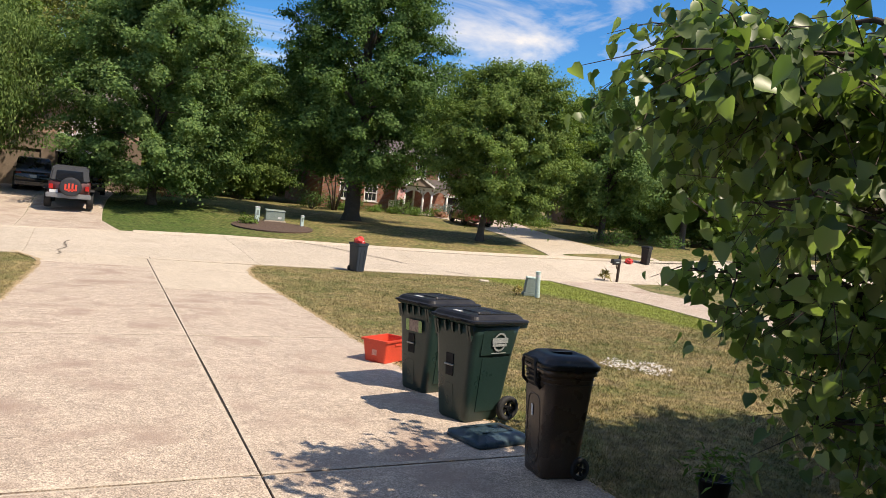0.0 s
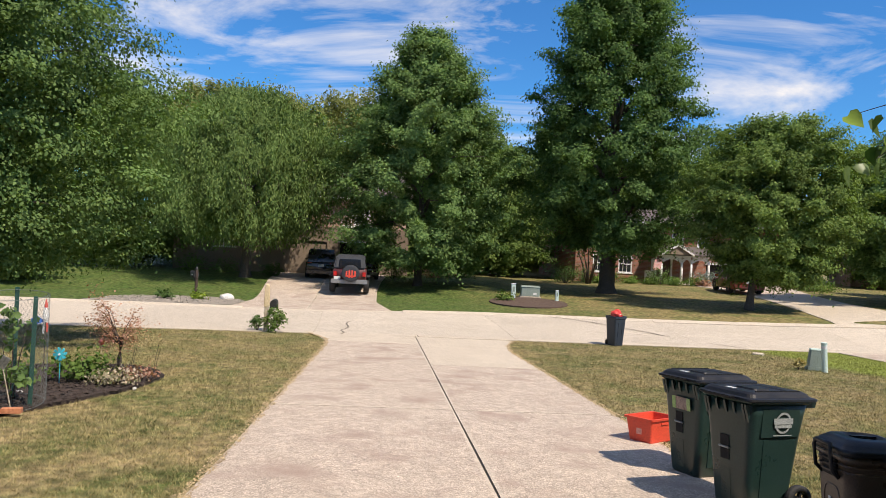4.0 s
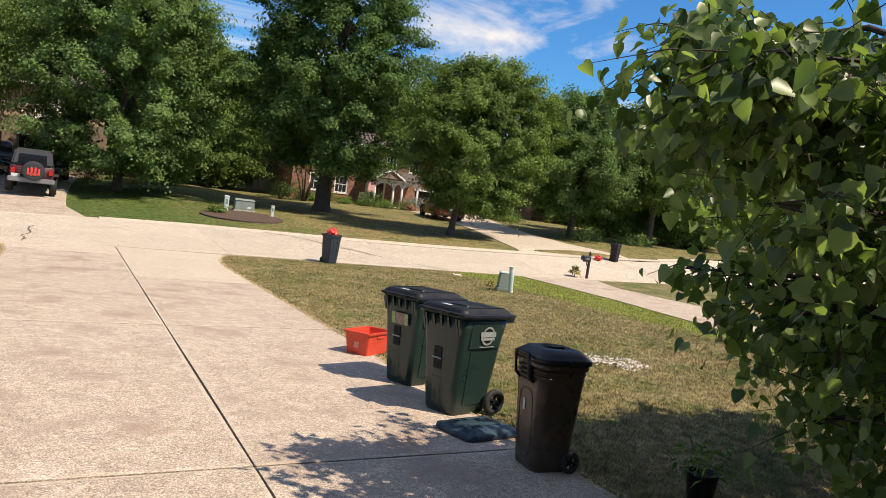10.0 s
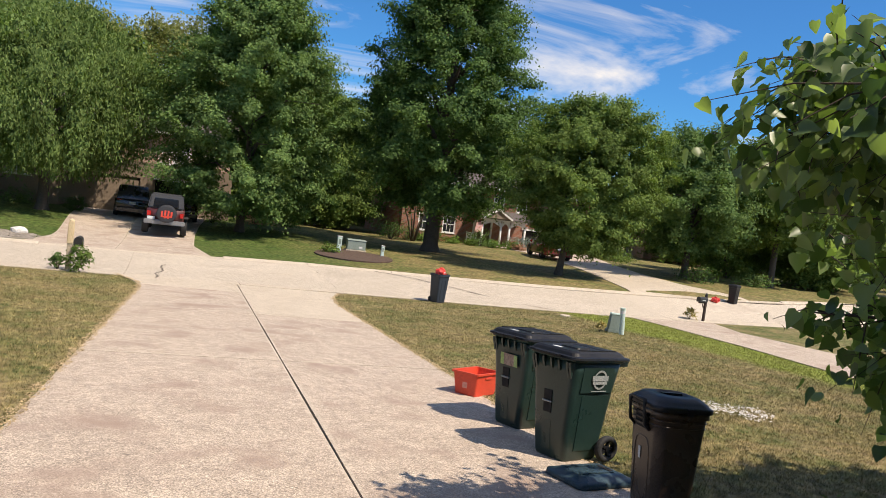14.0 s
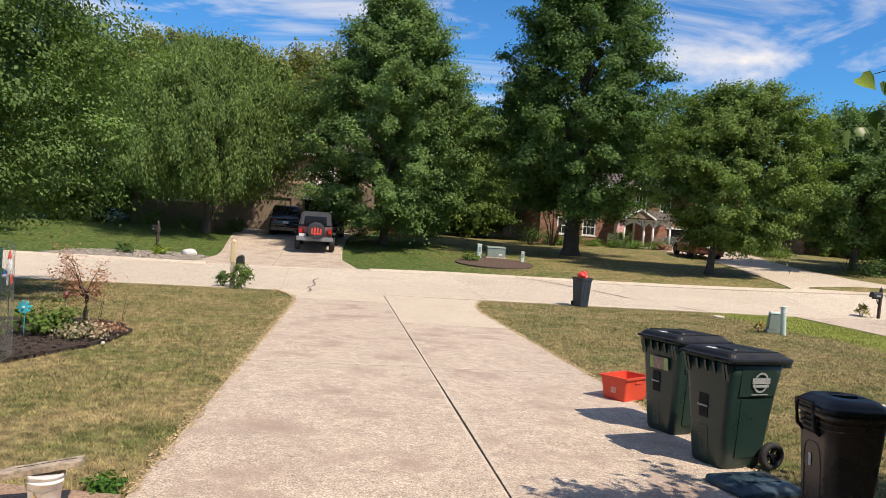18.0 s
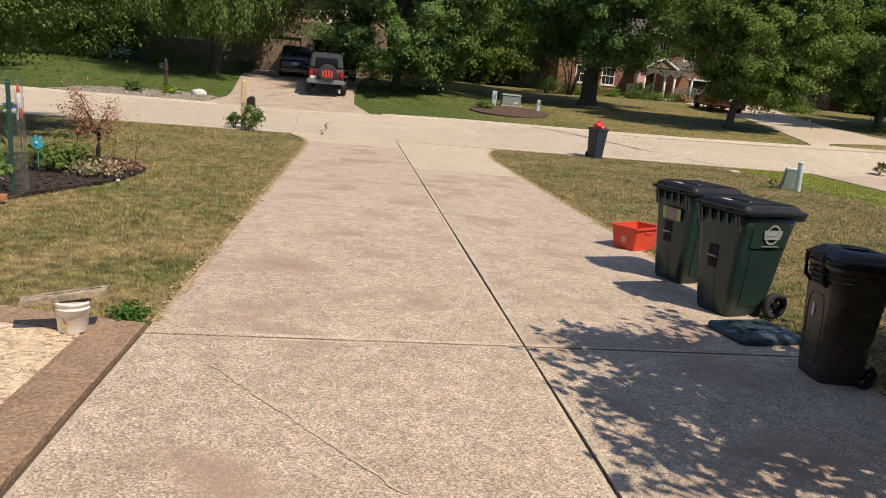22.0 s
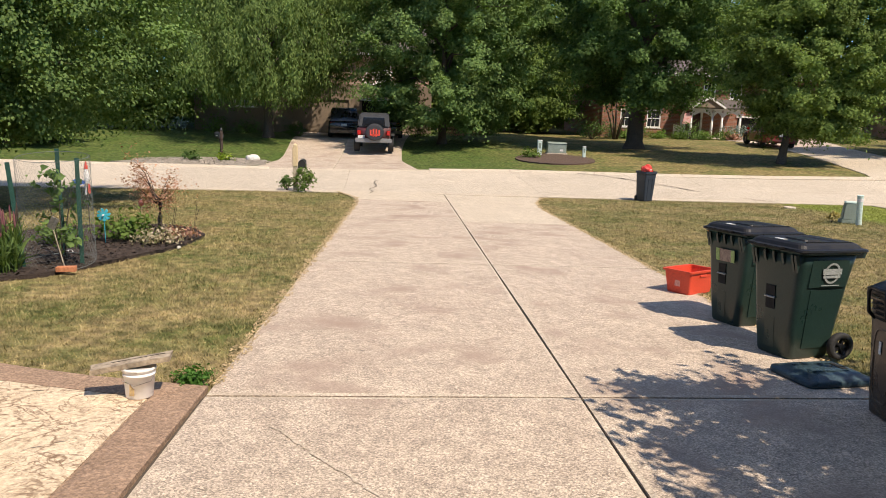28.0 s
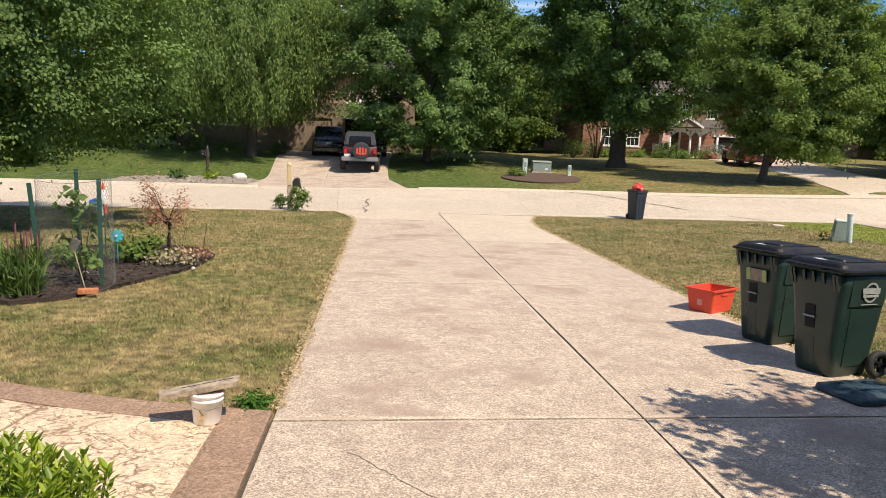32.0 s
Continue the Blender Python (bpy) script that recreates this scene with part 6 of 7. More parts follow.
def pedestal():
    t = thing("cable_pedestal", stand(10.15, 11.45, s=1.24, rz=-20, lean=False), "grey-green utility pedestal on the lawn", "utility box")
    t.scale = (1.0, 1.0, 1.18)
    part("base", box((0.42, 0.30, 0.08), (0, 0, -0.02), bev=0.01), UTIL, t)
    part("cover", box((0.36, 0.25, 0.34), (0, 0, 0.06), top=(0.8, 0.8), bev=0.012), UTIL, t)
    part("cap", box((0.31, 0.22, 0.03), (0, 0, 0.40), top=(0.9, 0.9), bev=0.008), UTIL_PALE, t, "paler cap on top")
    for z in (0.12, 0.2, 0.28):
        part("louvre", box((0.2, 0.008, 0.012), (0, -0.125 + z * 0.07, z), bev=0.002), UTIL, t)
    p = thing("marker_post", stand(10.12, 11.05, s=1.24, rz=0, lean=False) @ pose(0, 0, 0, 0, -5, 0), "pale green leaning utility marker post", "marker post")
    part("tube", lathe([(0.055, -0.1), (0.055, 0.54), (0.06, 0.54), (0.06, 0.56), (0.0, 0.57)], 16), UTIL_PALE, p)
    part("band", lathe([(0.0565, 0.44), (0.0565, 0.5)], 16, caps=False), WHITE, p)


pedestal()
bush("grass_tuft", stand(9.60, 11.30, s=1.24, lean=False), "tall dry grass tuft beside the utility pedestal", 0.08, 0.16, 0.10, 60, STRAW, 55, "grass tuft", "long", 3, 0.3, -0.9)
t = thing("valve_cover", stand(10.90, 15.20, s=1.20, lean=False, dz=0.005), "small round concrete valve cover in the lawn", "valve cover")
part("disc", lathe([(0.14, -0.03), (0.14, 0.012), (0.12, 0.02), (0.0, 0.02)], 18), APRON, t)


def street_mailbox(x, y, rz, label, s=1.0):
    t = thing("mailbox", pose(x, y, ground_at(x, y), 0, 0, rz), label, "mailbox")
    t.scale = (s, s, s)
    part("post", box((0.09, 0.09, 1.15), (0, 0, -0.1), bev=0.006), TWIG, t)
    part("finial", lathe([(0.06, 1.05), (0.045, 1.1), (0.02, 1.14), (0.0, 1.2)], 12), BLACK_METAL, t)
    part("arm", box((0.5, 0.07, 0.06), (-0.18, 0, 0.72), bev=0.005), TWIG, t)
    part("brace", tube([(-0.03, 0, 0.5), (-0.12, 0, 0.56), (-0.2, 0, 0.70)], 0.022, 6), TWIG, t)
    b = new("box")
    b.parent = t
    b.matrix_local = pose(-0.24, 0, 0.78)
    prof = [(-0.09, 0), (0.09, 0), (0.09, 0.11)] + [(0.09 * math.cos(a), 0.11 + 0.09 * math.sin(a)) for a in [math.pi * i / 8 for i in range(1, 8)]] + [(-0.09, 0.11)]
    part("shell", ring_loft([[(x_, u, w) for u, w in prof] for x_ in (-0.24, 0.24)]), BLACK_METAL, b)
    part("door", ring_loft([[(x_, u * 1.04, w * 1.03) for u, w in prof] for x_ in (-0.255, -0.24)]), BLACK_METAL, b)
    part("number_bar", box((0.2, 0.003, 0.03), (0, -0.0915, 0.05)), PALE, b, "pale bar")
    return t


street_mailbox(18.4, 17.3, 14, "black mailbox on a dark wooden post by the street", 0.97)
street_mailbox(-8.3, 28.7, -60, "dark mailbox post in the pebble bed across the street", 1.22)
bush("grass_tuft", stand(17.90, 17.50, s=1.50, lean=False), "dry thin grass at the mailbox post", 0.14, 0.22, 0.12, 90, STRAW, 57, "grass tuft", "long", 3, 0.3, -0.9)
# pebble bed across the street
bed_of("pebble_bed", [(-12.2, 25.8), (-10.0, 25.1), (-7.4, 25.0), (-6.0, 26.2), (-6.2, 28.2), (-8.0, 29.4), (-10.4, 28.3)], PEBBLE, 0.03, "pebble bed round the far mailbox", "gravel bed")
chips("pebble_stones", lambda x, y: ((x + 8.8) / 2.9) ** 2 + ((y - 27.1) / 1.9) ** 2 < 1, -12, -5.8, 25, 29.2, 3600, 0.042, PEBBLE, 0.03, "loose pebbles of the far bed", "pebbles", 9)
stone(-6.84, 28.2, 0.34, "large white rock in the pebble bed", ROCK, 3, 0.55)
bush("low_shrub", pose(-7.90, 27.60, ground_at(-7.90, 27.60)) @ Matrix.Scale(1.30, 4), "small yellow-green shrub in the pebble bed", 0.28, 0.25, 0.08, 240, LEAF_LAUREL, 58)
bush("low_shrub", pose(-9.40, 27.40, ground_at(-9.40, 27.40)) @ Matrix.Scale(1.30, 4), "dark low shrub in the pebble bed", 0.32, 0.3, 0.08, 260, LEAF_OAK, 59)

# the transformer island
bed_of("mulch_island", [(7.35 + 1.85 * math.cos(a), 29.6 + 2.9 * math.sin(a)) for a in [2 * math.pi * i / 22 for i in range(22)]], MULCH_RED, 0.04, "brown mulch island round the utility boxes", "flower bed")
t = thing("transformer_box", pose(8.20, 32.60, ground_at(8.20, 32.60) + 0.03, 0, 0, -8) @ Matrix.Scale(1.15, 4), "grey-green transformer cabinet on the mulch island", "utility box")
part("pad", box((0.95, 0.8, 0.08), (0, 0, -0.04), bev=0.01), APRON, t)
part("cabinet", box((0.85, 0.68, 0.42), (0, 0, 0.04), bev=0.02, top=(1, 0.94)), UTIL, t)
part("lid", box((0.89, 0.70, 0.06), (0, 0, 0.45), bev=0.015, top=(0.97, 0.9)), UTIL, t)
part("sign", box((0.16, 0.004, 0.09), (0.2, -0.3395, 0.12)), PALE, t, "pale warning sticker")
for x, y, h, r, label in ((7.15, 32.0, 0.78, 0.115, "white-green utility post on the mulch island"), (9.0, 30.2, 0.56, 0.08, "small pale utility post on the mulch island")):
    t = thing("utility_post", pose(x, y, ground_at(x, y) + 0.02), label, "utility post")
    part("tube", box((2 * r, 1.6 * r, h), (0, 0, -0.05), bev=0.015), UTIL_PALE, t)
    part("cap", box((2.2 * r, 1.8 * r, 0.05), (0, 0, h - 0.05), bev=0.012), WHITE, t)
    part("print_bar", box((r, 0.004, h * 0.35), (0, -0.8 * r - 0.002, h * 0.45)), UTIL, t)
bush("low_shrub", pose(6.40, 30.60, ground_at(6.40, 30.60)) @ Matrix.Scale(1.30, 4), "low round shrub on the mulch island", 0.36, 0.34, 0.08, 420, LEAF_BUSH, 60)


# ---- cars ----
def car(name, m, label, paint, L, W, H, bonnet=0.26, boot=0.0, plate=True, group=""):
    """A car along +x (front), built of a lofted body, cabin, glass, lights and wheels."""
    t = thing(name, m, label, "car", group)

    def ring(x, hw, z0, z1, r):
        return [(x, y, z) for y, z, _ in [(p[0], p[1] + (z0 + z1) / 2, 0) for p in rounded(hw, (z1 - z0) / 2, r, 0)]]

    belt = H * 0.56
    hw = W / 2
    secs = [(-L / 2, hw * 0.86, 0.32, belt * 0.9), (-L / 2 + 0.08, hw * 0.95, 0.24, belt), (-L * 0.3, hw, 0.2, belt * 1.02), (L * 0.1, hw, 0.2, belt), (L * 0.28, hw * 0.98, 0.2, belt * 0.94), (L / 2 - 0.1, hw * 0.9, 0.22, belt * 0.82), (L / 2, hw * 0.78, 0.3, belt * 0.7)]
    part("body", ring_loft([ring(x, w, a, b, 0.1) for x, w, a, b in secs]), paint, t, "", True)
    x0, x1 = -L / 2 + boot * L + 0.05, L / 2 - bonnet * L
    cab = [(x0, hw * 0.86, belt - 0.03, belt + 0.02), (x0 + 0.28, hw * 0.80, belt - 0.03, H - 0.06), (x0 + 0.6, hw * 0.76, belt - 0.03, H), (x1 - 0.75, hw * 0.76, belt - 0.03, H - 0.02), (x1, hw * 0.84, belt - 0.03, belt + 0.02)]
    part("roof", ring_loft([ring(x, w, a, b, 0.02 if b - a < 0.1 else 0.09) for x, w, a, b in cab]), paint, t, "", True)
    part("rear_window", box((0.012, W * 0.62, (H - belt) * 0.62), (x0 + 0.10, 0, belt + 0.06), top=(1, 0.9), shift=(0.13, 0)), CAR_GLASS, t, "dark rear window")
    part("windscreen", box((0.012, W * 0.66, (H - belt) * 0.75), (x1 - 0.15, 0, belt + 0.04), top=(1, 0.9), shift=(-0.42, 0)), CAR_GLASS, t, "dark windscreen")
    for s in (-1, 1):
        for a, b in ((x0 + 0.35, (x0 + x1) / 2 - 0.1), ((x0 + x1) / 2 - 0.02, x1 - 0.55)):
            part("side_window", box((b - a, 0.012, (H - belt) * 0.6), ((a + b) / 2, s * hw * 0.835, belt + 0.05), top=(0.88, 1), shift=(0, -s * 0.06)), CAR_GLASS, t)
        part("tail_light", box((0.03, 0.26, 0.15), (-L / 2 + 0.03, s * hw * 0.70, belt * 0.80), bev=0.01), LAMP_RED, t, "red tail light")
        part("headlight", box((0.05, 0.3, 0.12), (L / 2 - 0.07, s * hw * 0.62, belt * 0.64), bev=0.015), LAMP_WHITE, t, "clear headlight")
        part("mirror", box((0.1, 0.16, 0.12), (x1 - 0.25, s * (hw + 0.05), belt), bev=0.02), paint, t)
        for xw in (-L * 0.3, L * 0.31):
            wheel(t, (xw, s * (hw - 0.11), 0.33), 0.33, 0.22, 0, METAL)
    part("rear_bumper", box((0.12, W * 0.9, 0.18), (-L / 2 + 0.02, 0, 0.3), bev=0.03), paint, t)
    part("front_bumper", box((0.12, W * 0.86, 0.2), (L / 2 - 0.04, 0, 0.28), bev=0.03), paint, t)
    if plate:
        part("number_plate", box((0.012, 0.32, 0.14), (-L / 2 - 0.012, 0, belt * 0.72)), PALE, t, "pale plate")
    return t


car("suv", pose(-3.25, 42.1, ground_at(-3.25, 42.1), 0, 0, 91) @ Matrix.Scale(1.06, 4), "black parked suv in the shade of the far drive", PAINT_BLACK, 4.4, 1.85, 1.72, group="cars across the street")
car("suv", pose(-0.6, 41.4, ground_at(-0.6, 41.4), 0, 0, 91) @ Matrix.Scale(1.08, 4), "black car parked before the open garage", PAINT_BLACK, 4.3, 1.7, 1.66, group="cars across the street")
car("parked_car", pose(23.2, 38.3, ground_at(23.2, 38.3), 0, 0, 78) @ Matrix.Scale(1.2, 4), "dark red car parked before the brick house", PAINT_RED, 4.0, 1.65, 1.4, boot=0.06, group="cars across the street")


def jeep():
    t = thing("off_road_car", pose(-1.36, 34.3, ground_at(-1.36, 34.3), 0, 0, 88), "maroon boxy off-road car with grey hardtop and spare wheel", "car", "cars across the street")
    t.scale = (1.15, 1.20, 1.12)
    W, L = 1.58, 3.9
    part("tub", box((L * 0.62, W * 0.92, 0.62), (-L * 0.16, 0, 0.52), bev=0.05, top=(1, 0.97)), PAINT_MAROON, t, "", True)
    part("bonnet", box((L * 0.34, W * 0.8, 0.45), (L * 0.31, 0, 0.62), bev=0.05, top=(0.97, 0.9)), PAINT_MAROON, t)
    part("hardtop", box((L * 0.56, W * 0.88, 0.62), (-L * 0.19, 0, 1.14), bev=0.06, top=(0.93, 0.86)), HARDTOP, t, "grey hardtop")
    part("rear_window", box((0.015, W * 0.60, 0.36), (-L * 0.473, 0, 1.22), bev=0.004, top=(1, 0.93), shift=(0.03, 0)), CAR_GLASS, t, "dark rear window")
    for s in (-1, 1):
        part("side_window", box((L * 0.2, 0.015, 0.36), (-L * 0.31, s * W * 0.435, 1.22), top=(0.95, 1), shift=(0, -s * 0.04)), CAR_GLASS, t)
        part("side_window", box((L * 0.16, 0.015, 0.36), (-L * 0.08, s * W * 0.435, 1.22), top=(0.95, 1), shift=(0, -s * 0.04)), CAR_GLASS, t)
        part("tail_light", box((0.06, 0.14, 0.2), (-L * 0.475, s * W * 0.39, 0.80), bev=0.012), LAMP_RED, t, "red tail light")
        part("fender", box((0.95, 0.2, 0.08), (-L * 0.30, s * W * 0.50, 0.76), bev=0.03, top=(0.8, 1)), RUBBER, t)
        part("fender", box((0.95, 0.2, 0.08), (L * 0.30, s * W * 0.50, 0.80), bev=0.03, top=(0.8, 1)), RUBBER, t)
        part("mirror", box((0.08, 0.18, 0.14), (L * 0.10, s * W * 0.54, 1.18), bev=0.02), RUBBER, t)
        for xw in (-L * 0.30, L * 0.32):
            wheel(t, (xw, s * (W / 2 - 0.06), 0.38), 0.38, 0.24, 0, METAL)
    part("bumper", box((0.16, W * 0.98, 0.2), (-L * 0.49, 0, 0.46), bev=0.03), BUMPER, t, "silver rear bumper")
    part("number_plate", box((0.012, 0.28, 0.14), (-L * 0.481, 0.52, 0.64)), PALE, t, "pale plate")
    sp = new("spare_wheel")
    sp.parent = t
    sp.matrix_local = pose(-L * 0.51, -0.05, 0.94, 0, 90, 0)
    part("tyre", lathe([(0.30, -0.1), (0.36, -0.1), (0.385, -0.04), (0.385, 0.08), (0.34, 0.11)], 26), RUBBER, sp)
    part("cover", lathe([(0.37, -0.06), (0.37, -0.115), (0.31, -0.13), (0.0, -0.135)][::-1], 26), SHUTTER, sp, "dark spare wheel cover")
    for i, (y, w, h) in enumerate(((-0.19, 0.07, 0.26), (-0.07, 0.07, 0.34), (0.05, 0.07, 0.34), (0.17, 0.07, 0.26), (-0.01, 0.34, 0.06))):
        part("printed_bar", box((h if i < 4 else 0.07, w, 0.004), ((0.02 if i < 4 else 0.12), y, -0.142)), COVER_RED, sp, "red printed shape")


jeep()


# ---- houses ----
def window(house, x, y, z, w, h, shutters=True, cols=2, mat=WHITE):
    """A sash window in a wall that faces -y."""
    g = new("window")
    g.parent = house
    g.matrix_local = pose(x, y, z)
    bm = box((w, 0.08, 0.07), (0, -0.02, 0))
    box((w, 0.08, 0.07), (0, -0.02, h - 0.07), bm=bm)
    box((0.07, 0.08, h - 0.14), (-w / 2 + 0.035, -0.02, 0.07), bm=bm)
    box((0.07, 0.08, h - 0.14), (w / 2 - 0.035, -0.02, 0.07), bm=bm)
    part("frame", bm, mat, g, "white window frame")
    part("sash_bar", box((w - 0.14, 0.06, 0.05), (0, -0.015, h / 2 - 0.025)), mat, g)
    for k in range(2):
        part("pane", box((w - 0.14, 0.012, h / 2 - 0.11), (0, 0.005, 0.075 + k * (h / 2 - 0.025))), PANE, g)
        for j in range(1, cols + 1):
            part("glazing_bar", box((0.02, 0.02, h / 2 - 0.11), (-w / 2 + 0.07 + (w - 0.14) * j / (cols + 1), -0.008, 0.075 + k * (h / 2 - 0.025))), mat, g)
    part("sill", box((w + 0.12, 0.14, 0.05), (0, -0.05, -0.05), bev=0.01), mat, g)
    if shutters:
        for s in (-1, 1):
            sh = box((0.32, 0.04, h), (s * (w / 2 + 0.18), -0.025, 0))
            for q in range(6):
                box((0.26, 0.02, 0.03), (s * (w / 2 + 0.18), -0.05, h * (q + 0.5) / 6), bm=sh)
            part("shutter", sh, SHUTTER, g, "dark louvred shutter")
    return g


def gable_roof(house, x0, x1, y0, y1, z, rise, over=0.35, mat=SHINGLE):
    ym = (y0 + y1) / 2
    for s, ya in ((-1, y0), (1, y1)):
        ye = ya + s * over
        ze = z - rise * over / abs(ym - ya)
        bm = bmesh.new()
        v = [bm.verts.new(p) for p in ((x0 - over, ye, ze), (x1 + over, ye, ze), (x1 + over, ym, z + rise), (x0 - over, ym, z + rise), (x0 - over, ye, ze - 0.12), (x1 + over, ye, ze - 0.12), (x1 + over, ym, z + rise - 0.12), (x0 - over, ym, z + rise - 0.12))]
        for f in ((0, 1, 2, 3), (7, 6, 5, 4), (0, 4, 5, 1), (1, 5, 6, 2), (2, 6, 7, 3), (3, 7, 4, 0)):
            bm.faces.new([v[i] for i in f])
        part("roof", bm, mat, house)
        part("gutter", box((x1 - x0 + 2 * over, 0.1, 0.14), ((x0 + x1) / 2, ye + s * 0.05, ze - 0.15)), WHITE, house, "white gutter")


def wall_with_gaps(house, x0, x1, y, z0, z1, gaps, mat, thick=0.25):
    """A wall facing -y in pieces round its openings (x, w, z, h)."""
    xs_ = sorted({x0, x1, *[v for x, w, z, h in gaps for v in (x - w / 2, x + w / 2)]})
    for a, b in zip(xs_, xs_[1:]):
        mid_ = (a + b) / 2
        holes = sorted((z, z + h) for x, w, z, h in gaps if x - w / 2 < mid_ < x + w / 2)
        lo = z0
        for h0, h1 in holes + [(z1, z1)]:
            if h0 - lo > 0.01:
                part("wall", box((b - a, thick, h0 - lo), (mid_, y + thick / 2, lo)), mat, house)
            lo = h1


def brick_house():
    t = thing("brick_house", pose(0.65, 1.52, -0.51) @ Matrix.Diagonal((1.372, 1.31, 1.31, 1)), "two-storey red brick house with white porch and dark shutters", "house")
    y = 36.0
    lower = [(12.44, 0.82, 0.62, 1.05), (13.95, 0.82, 0.62, 1.05)]
    upper = [(17.0, 0.72, 2.38, 1.0), (18.55, 0.72, 2.38, 1.05), (12.44, 0.75, 2.38, 1.0), (14.2, 0.75, 2.38, 1.0)]
    door = [(16.2, 0.85, 0.15, 1.5)]
    garage = [(20.0, 2.4, 0.0, 1.35), (22.8, 2.3, 0.0, 1.35)]
    wall_with_gaps(t, 11.0, 24.6, y, -0.4, 3.75, lower + upper + door + garage, BRICK)
    part("wall", box((0.25, 7.5, 4.15), (11.0, y + 3.9, -0.4)), BRICK, t)
    part("wall", box((0.25, 7.5, 4.15), (24.6, y + 3.9, -0.4)), BRICK, t)
    part("wall", box((13.6, 0.25, 4.15), (17.8, y + 7.6, -0.4)), BRICK, t)
    for x, w, z, h in lower + upper:
        window(t, x, y + 0.08, z, w, h)
        part("room_back", box((w + 0.4, 0.05, h + 0.3), (x, y + 0.9, z - 0.1)), DARK, t)
    part("door", box((0.82, 0.06, 1.48), (16.2, y + 0.1, 0.15), bev=0.01), DARK_DOOR, t, "dark red front door")
    for s in (-1, 1):
        part("door_trim", box((0.1, 0.1, 1.55), (16.2 + s * 0.47, y - 0.02, 0.12)), WHITE, t)
    part("sidelight", box((0.16, 0.04, 1.3), (15.55, y - 0.02, 0.25)), WHITE, t)
    for x, w, z, h in garage:
        # the shade on these doors is painted as a near-black colour
        part("garage_door", box((w, 0.06, h), (x, y + 0.14, 0.0)), DARK, t, "garage door with its shade painted near black")
        part("garage_trim", box((w + 0.2, 0.08, 0.12), (x, y - 0.03, h)), WHITE, t)
    part("fascia", box((14.0, 0.1, 0.2), (17.8, y - 0.08, 3.6)), WHITE, t, "white fascia board")
    gable_roof(t, 11.0, 24.6, y - 0.05, y + 7.6, 3.8, 0.9)
    # porch
    part("porch_floor", box((3.2, 1.7, 0.3), (16.9, y - 0.95, -0.2), bev=0.02), APRON, t)
    for x in (15.45, 16.62, 17.18, 18.2):
        c = new("column")
        c.parent = t
        c.matrix_local = pose(x, y - 1.5, 0.1)
        part("shaft", lathe([(0.075, 0.06), (0.07, 0.7), (0.06, 1.42)], 14), WHITE, c, "", True)
        part("plinth", box((0.2, 0.2, 0.07)), WHITE, c)
        part("capital", box((0.2, 0.2, 0.08), (0, 0, 1.42)), WHITE, c)
    for a, b in ((15.45, 16.62), (16.62, 17.18), (17.18, 18.2)):
        r = (b - a) / 2 - 0.06
        pts = [(a + 0.05 + (b - a - 0.1) * i / 10, 1.6 - 0.22 * (1 - math.sin(math.pi * i / 10))) for i in range(11)]
        part("arch", ring_loft([[(x, yy, z) for x, z in [(pts[0][0], 1.75)] + pts + [(pts[-1][0], 1.75)]] for yy in (y - 1.56, y - 1.44)]), WHITE, t)
    part("beam", box((3.1, 0.2, 0.16), (16.85, y - 1.5, 1.74)), WHITE, t)
    bm = bmesh.new()
    v = [bm.verts.new(p) for p in ((15.1, y - 1.8, 1.9), (18.7, y - 1.8, 1.9), (18.6, y, 2.36), (15.2, y, 2.36), (15.1, y - 1.8, 1.82), (18.7, y - 1.8, 1.82), (18.6, y, 2.28), (15.2, y, 2.28))]
    for f in ((0, 1, 2, 3), (7, 6, 5, 4), (0, 4, 5, 1), (1, 5, 6, 2), (2, 6, 7, 3), (3, 7, 4, 0)):
        bm.faces.new([v[i] for i in f])
    part("porch_roof", bm, SHINGLE, t)
    part("gable", ring_loft([[(15.35, yy, 1.88), (17.05, yy, 1.88), (16.2, yy, 2.4)] for yy in (y - 1.86, y - 1.8)]), SIDING, t)
    for s in (-1, 1):
        part("gable_trim", box((1.06, 0.1, 0.10), (16.2 + s * 0.45, y - 1.9, 2.09), ry=s * 31), WHITE, t, "white gable trim")
        part("gable_slope", box((1.1, 1.9, 0.06), (16.2 + s * 0.47, y - 0.98, 2.14), ry=s * 31), SHINGLE, t)
    part("flag", box((0.5, 0.03, 0.6), (15.1, y - 1.7, 0.95), rz=15, shift=(0.1, 0)), surface("striped_flag", (0.55, 0.10, 0.08), (0.65, 0.5, 0.48), 0.8, 7, 40, 0.0), t, "faded red and white flag")
    part("flag_pole", rod((15.42, y - 1.5, 1.2), (14.85, y - 1.75, 1.6), 0.015), WHITE, t)
    part("chimney", box((0.8, 0.6, 1.2), (23.2, y + 4.5, 5.3)), BRICK, t)
    part("rail", box((0.06, 0.9, 0.75), (15.0, y - 0.8, 0.1)), WHITE, t)


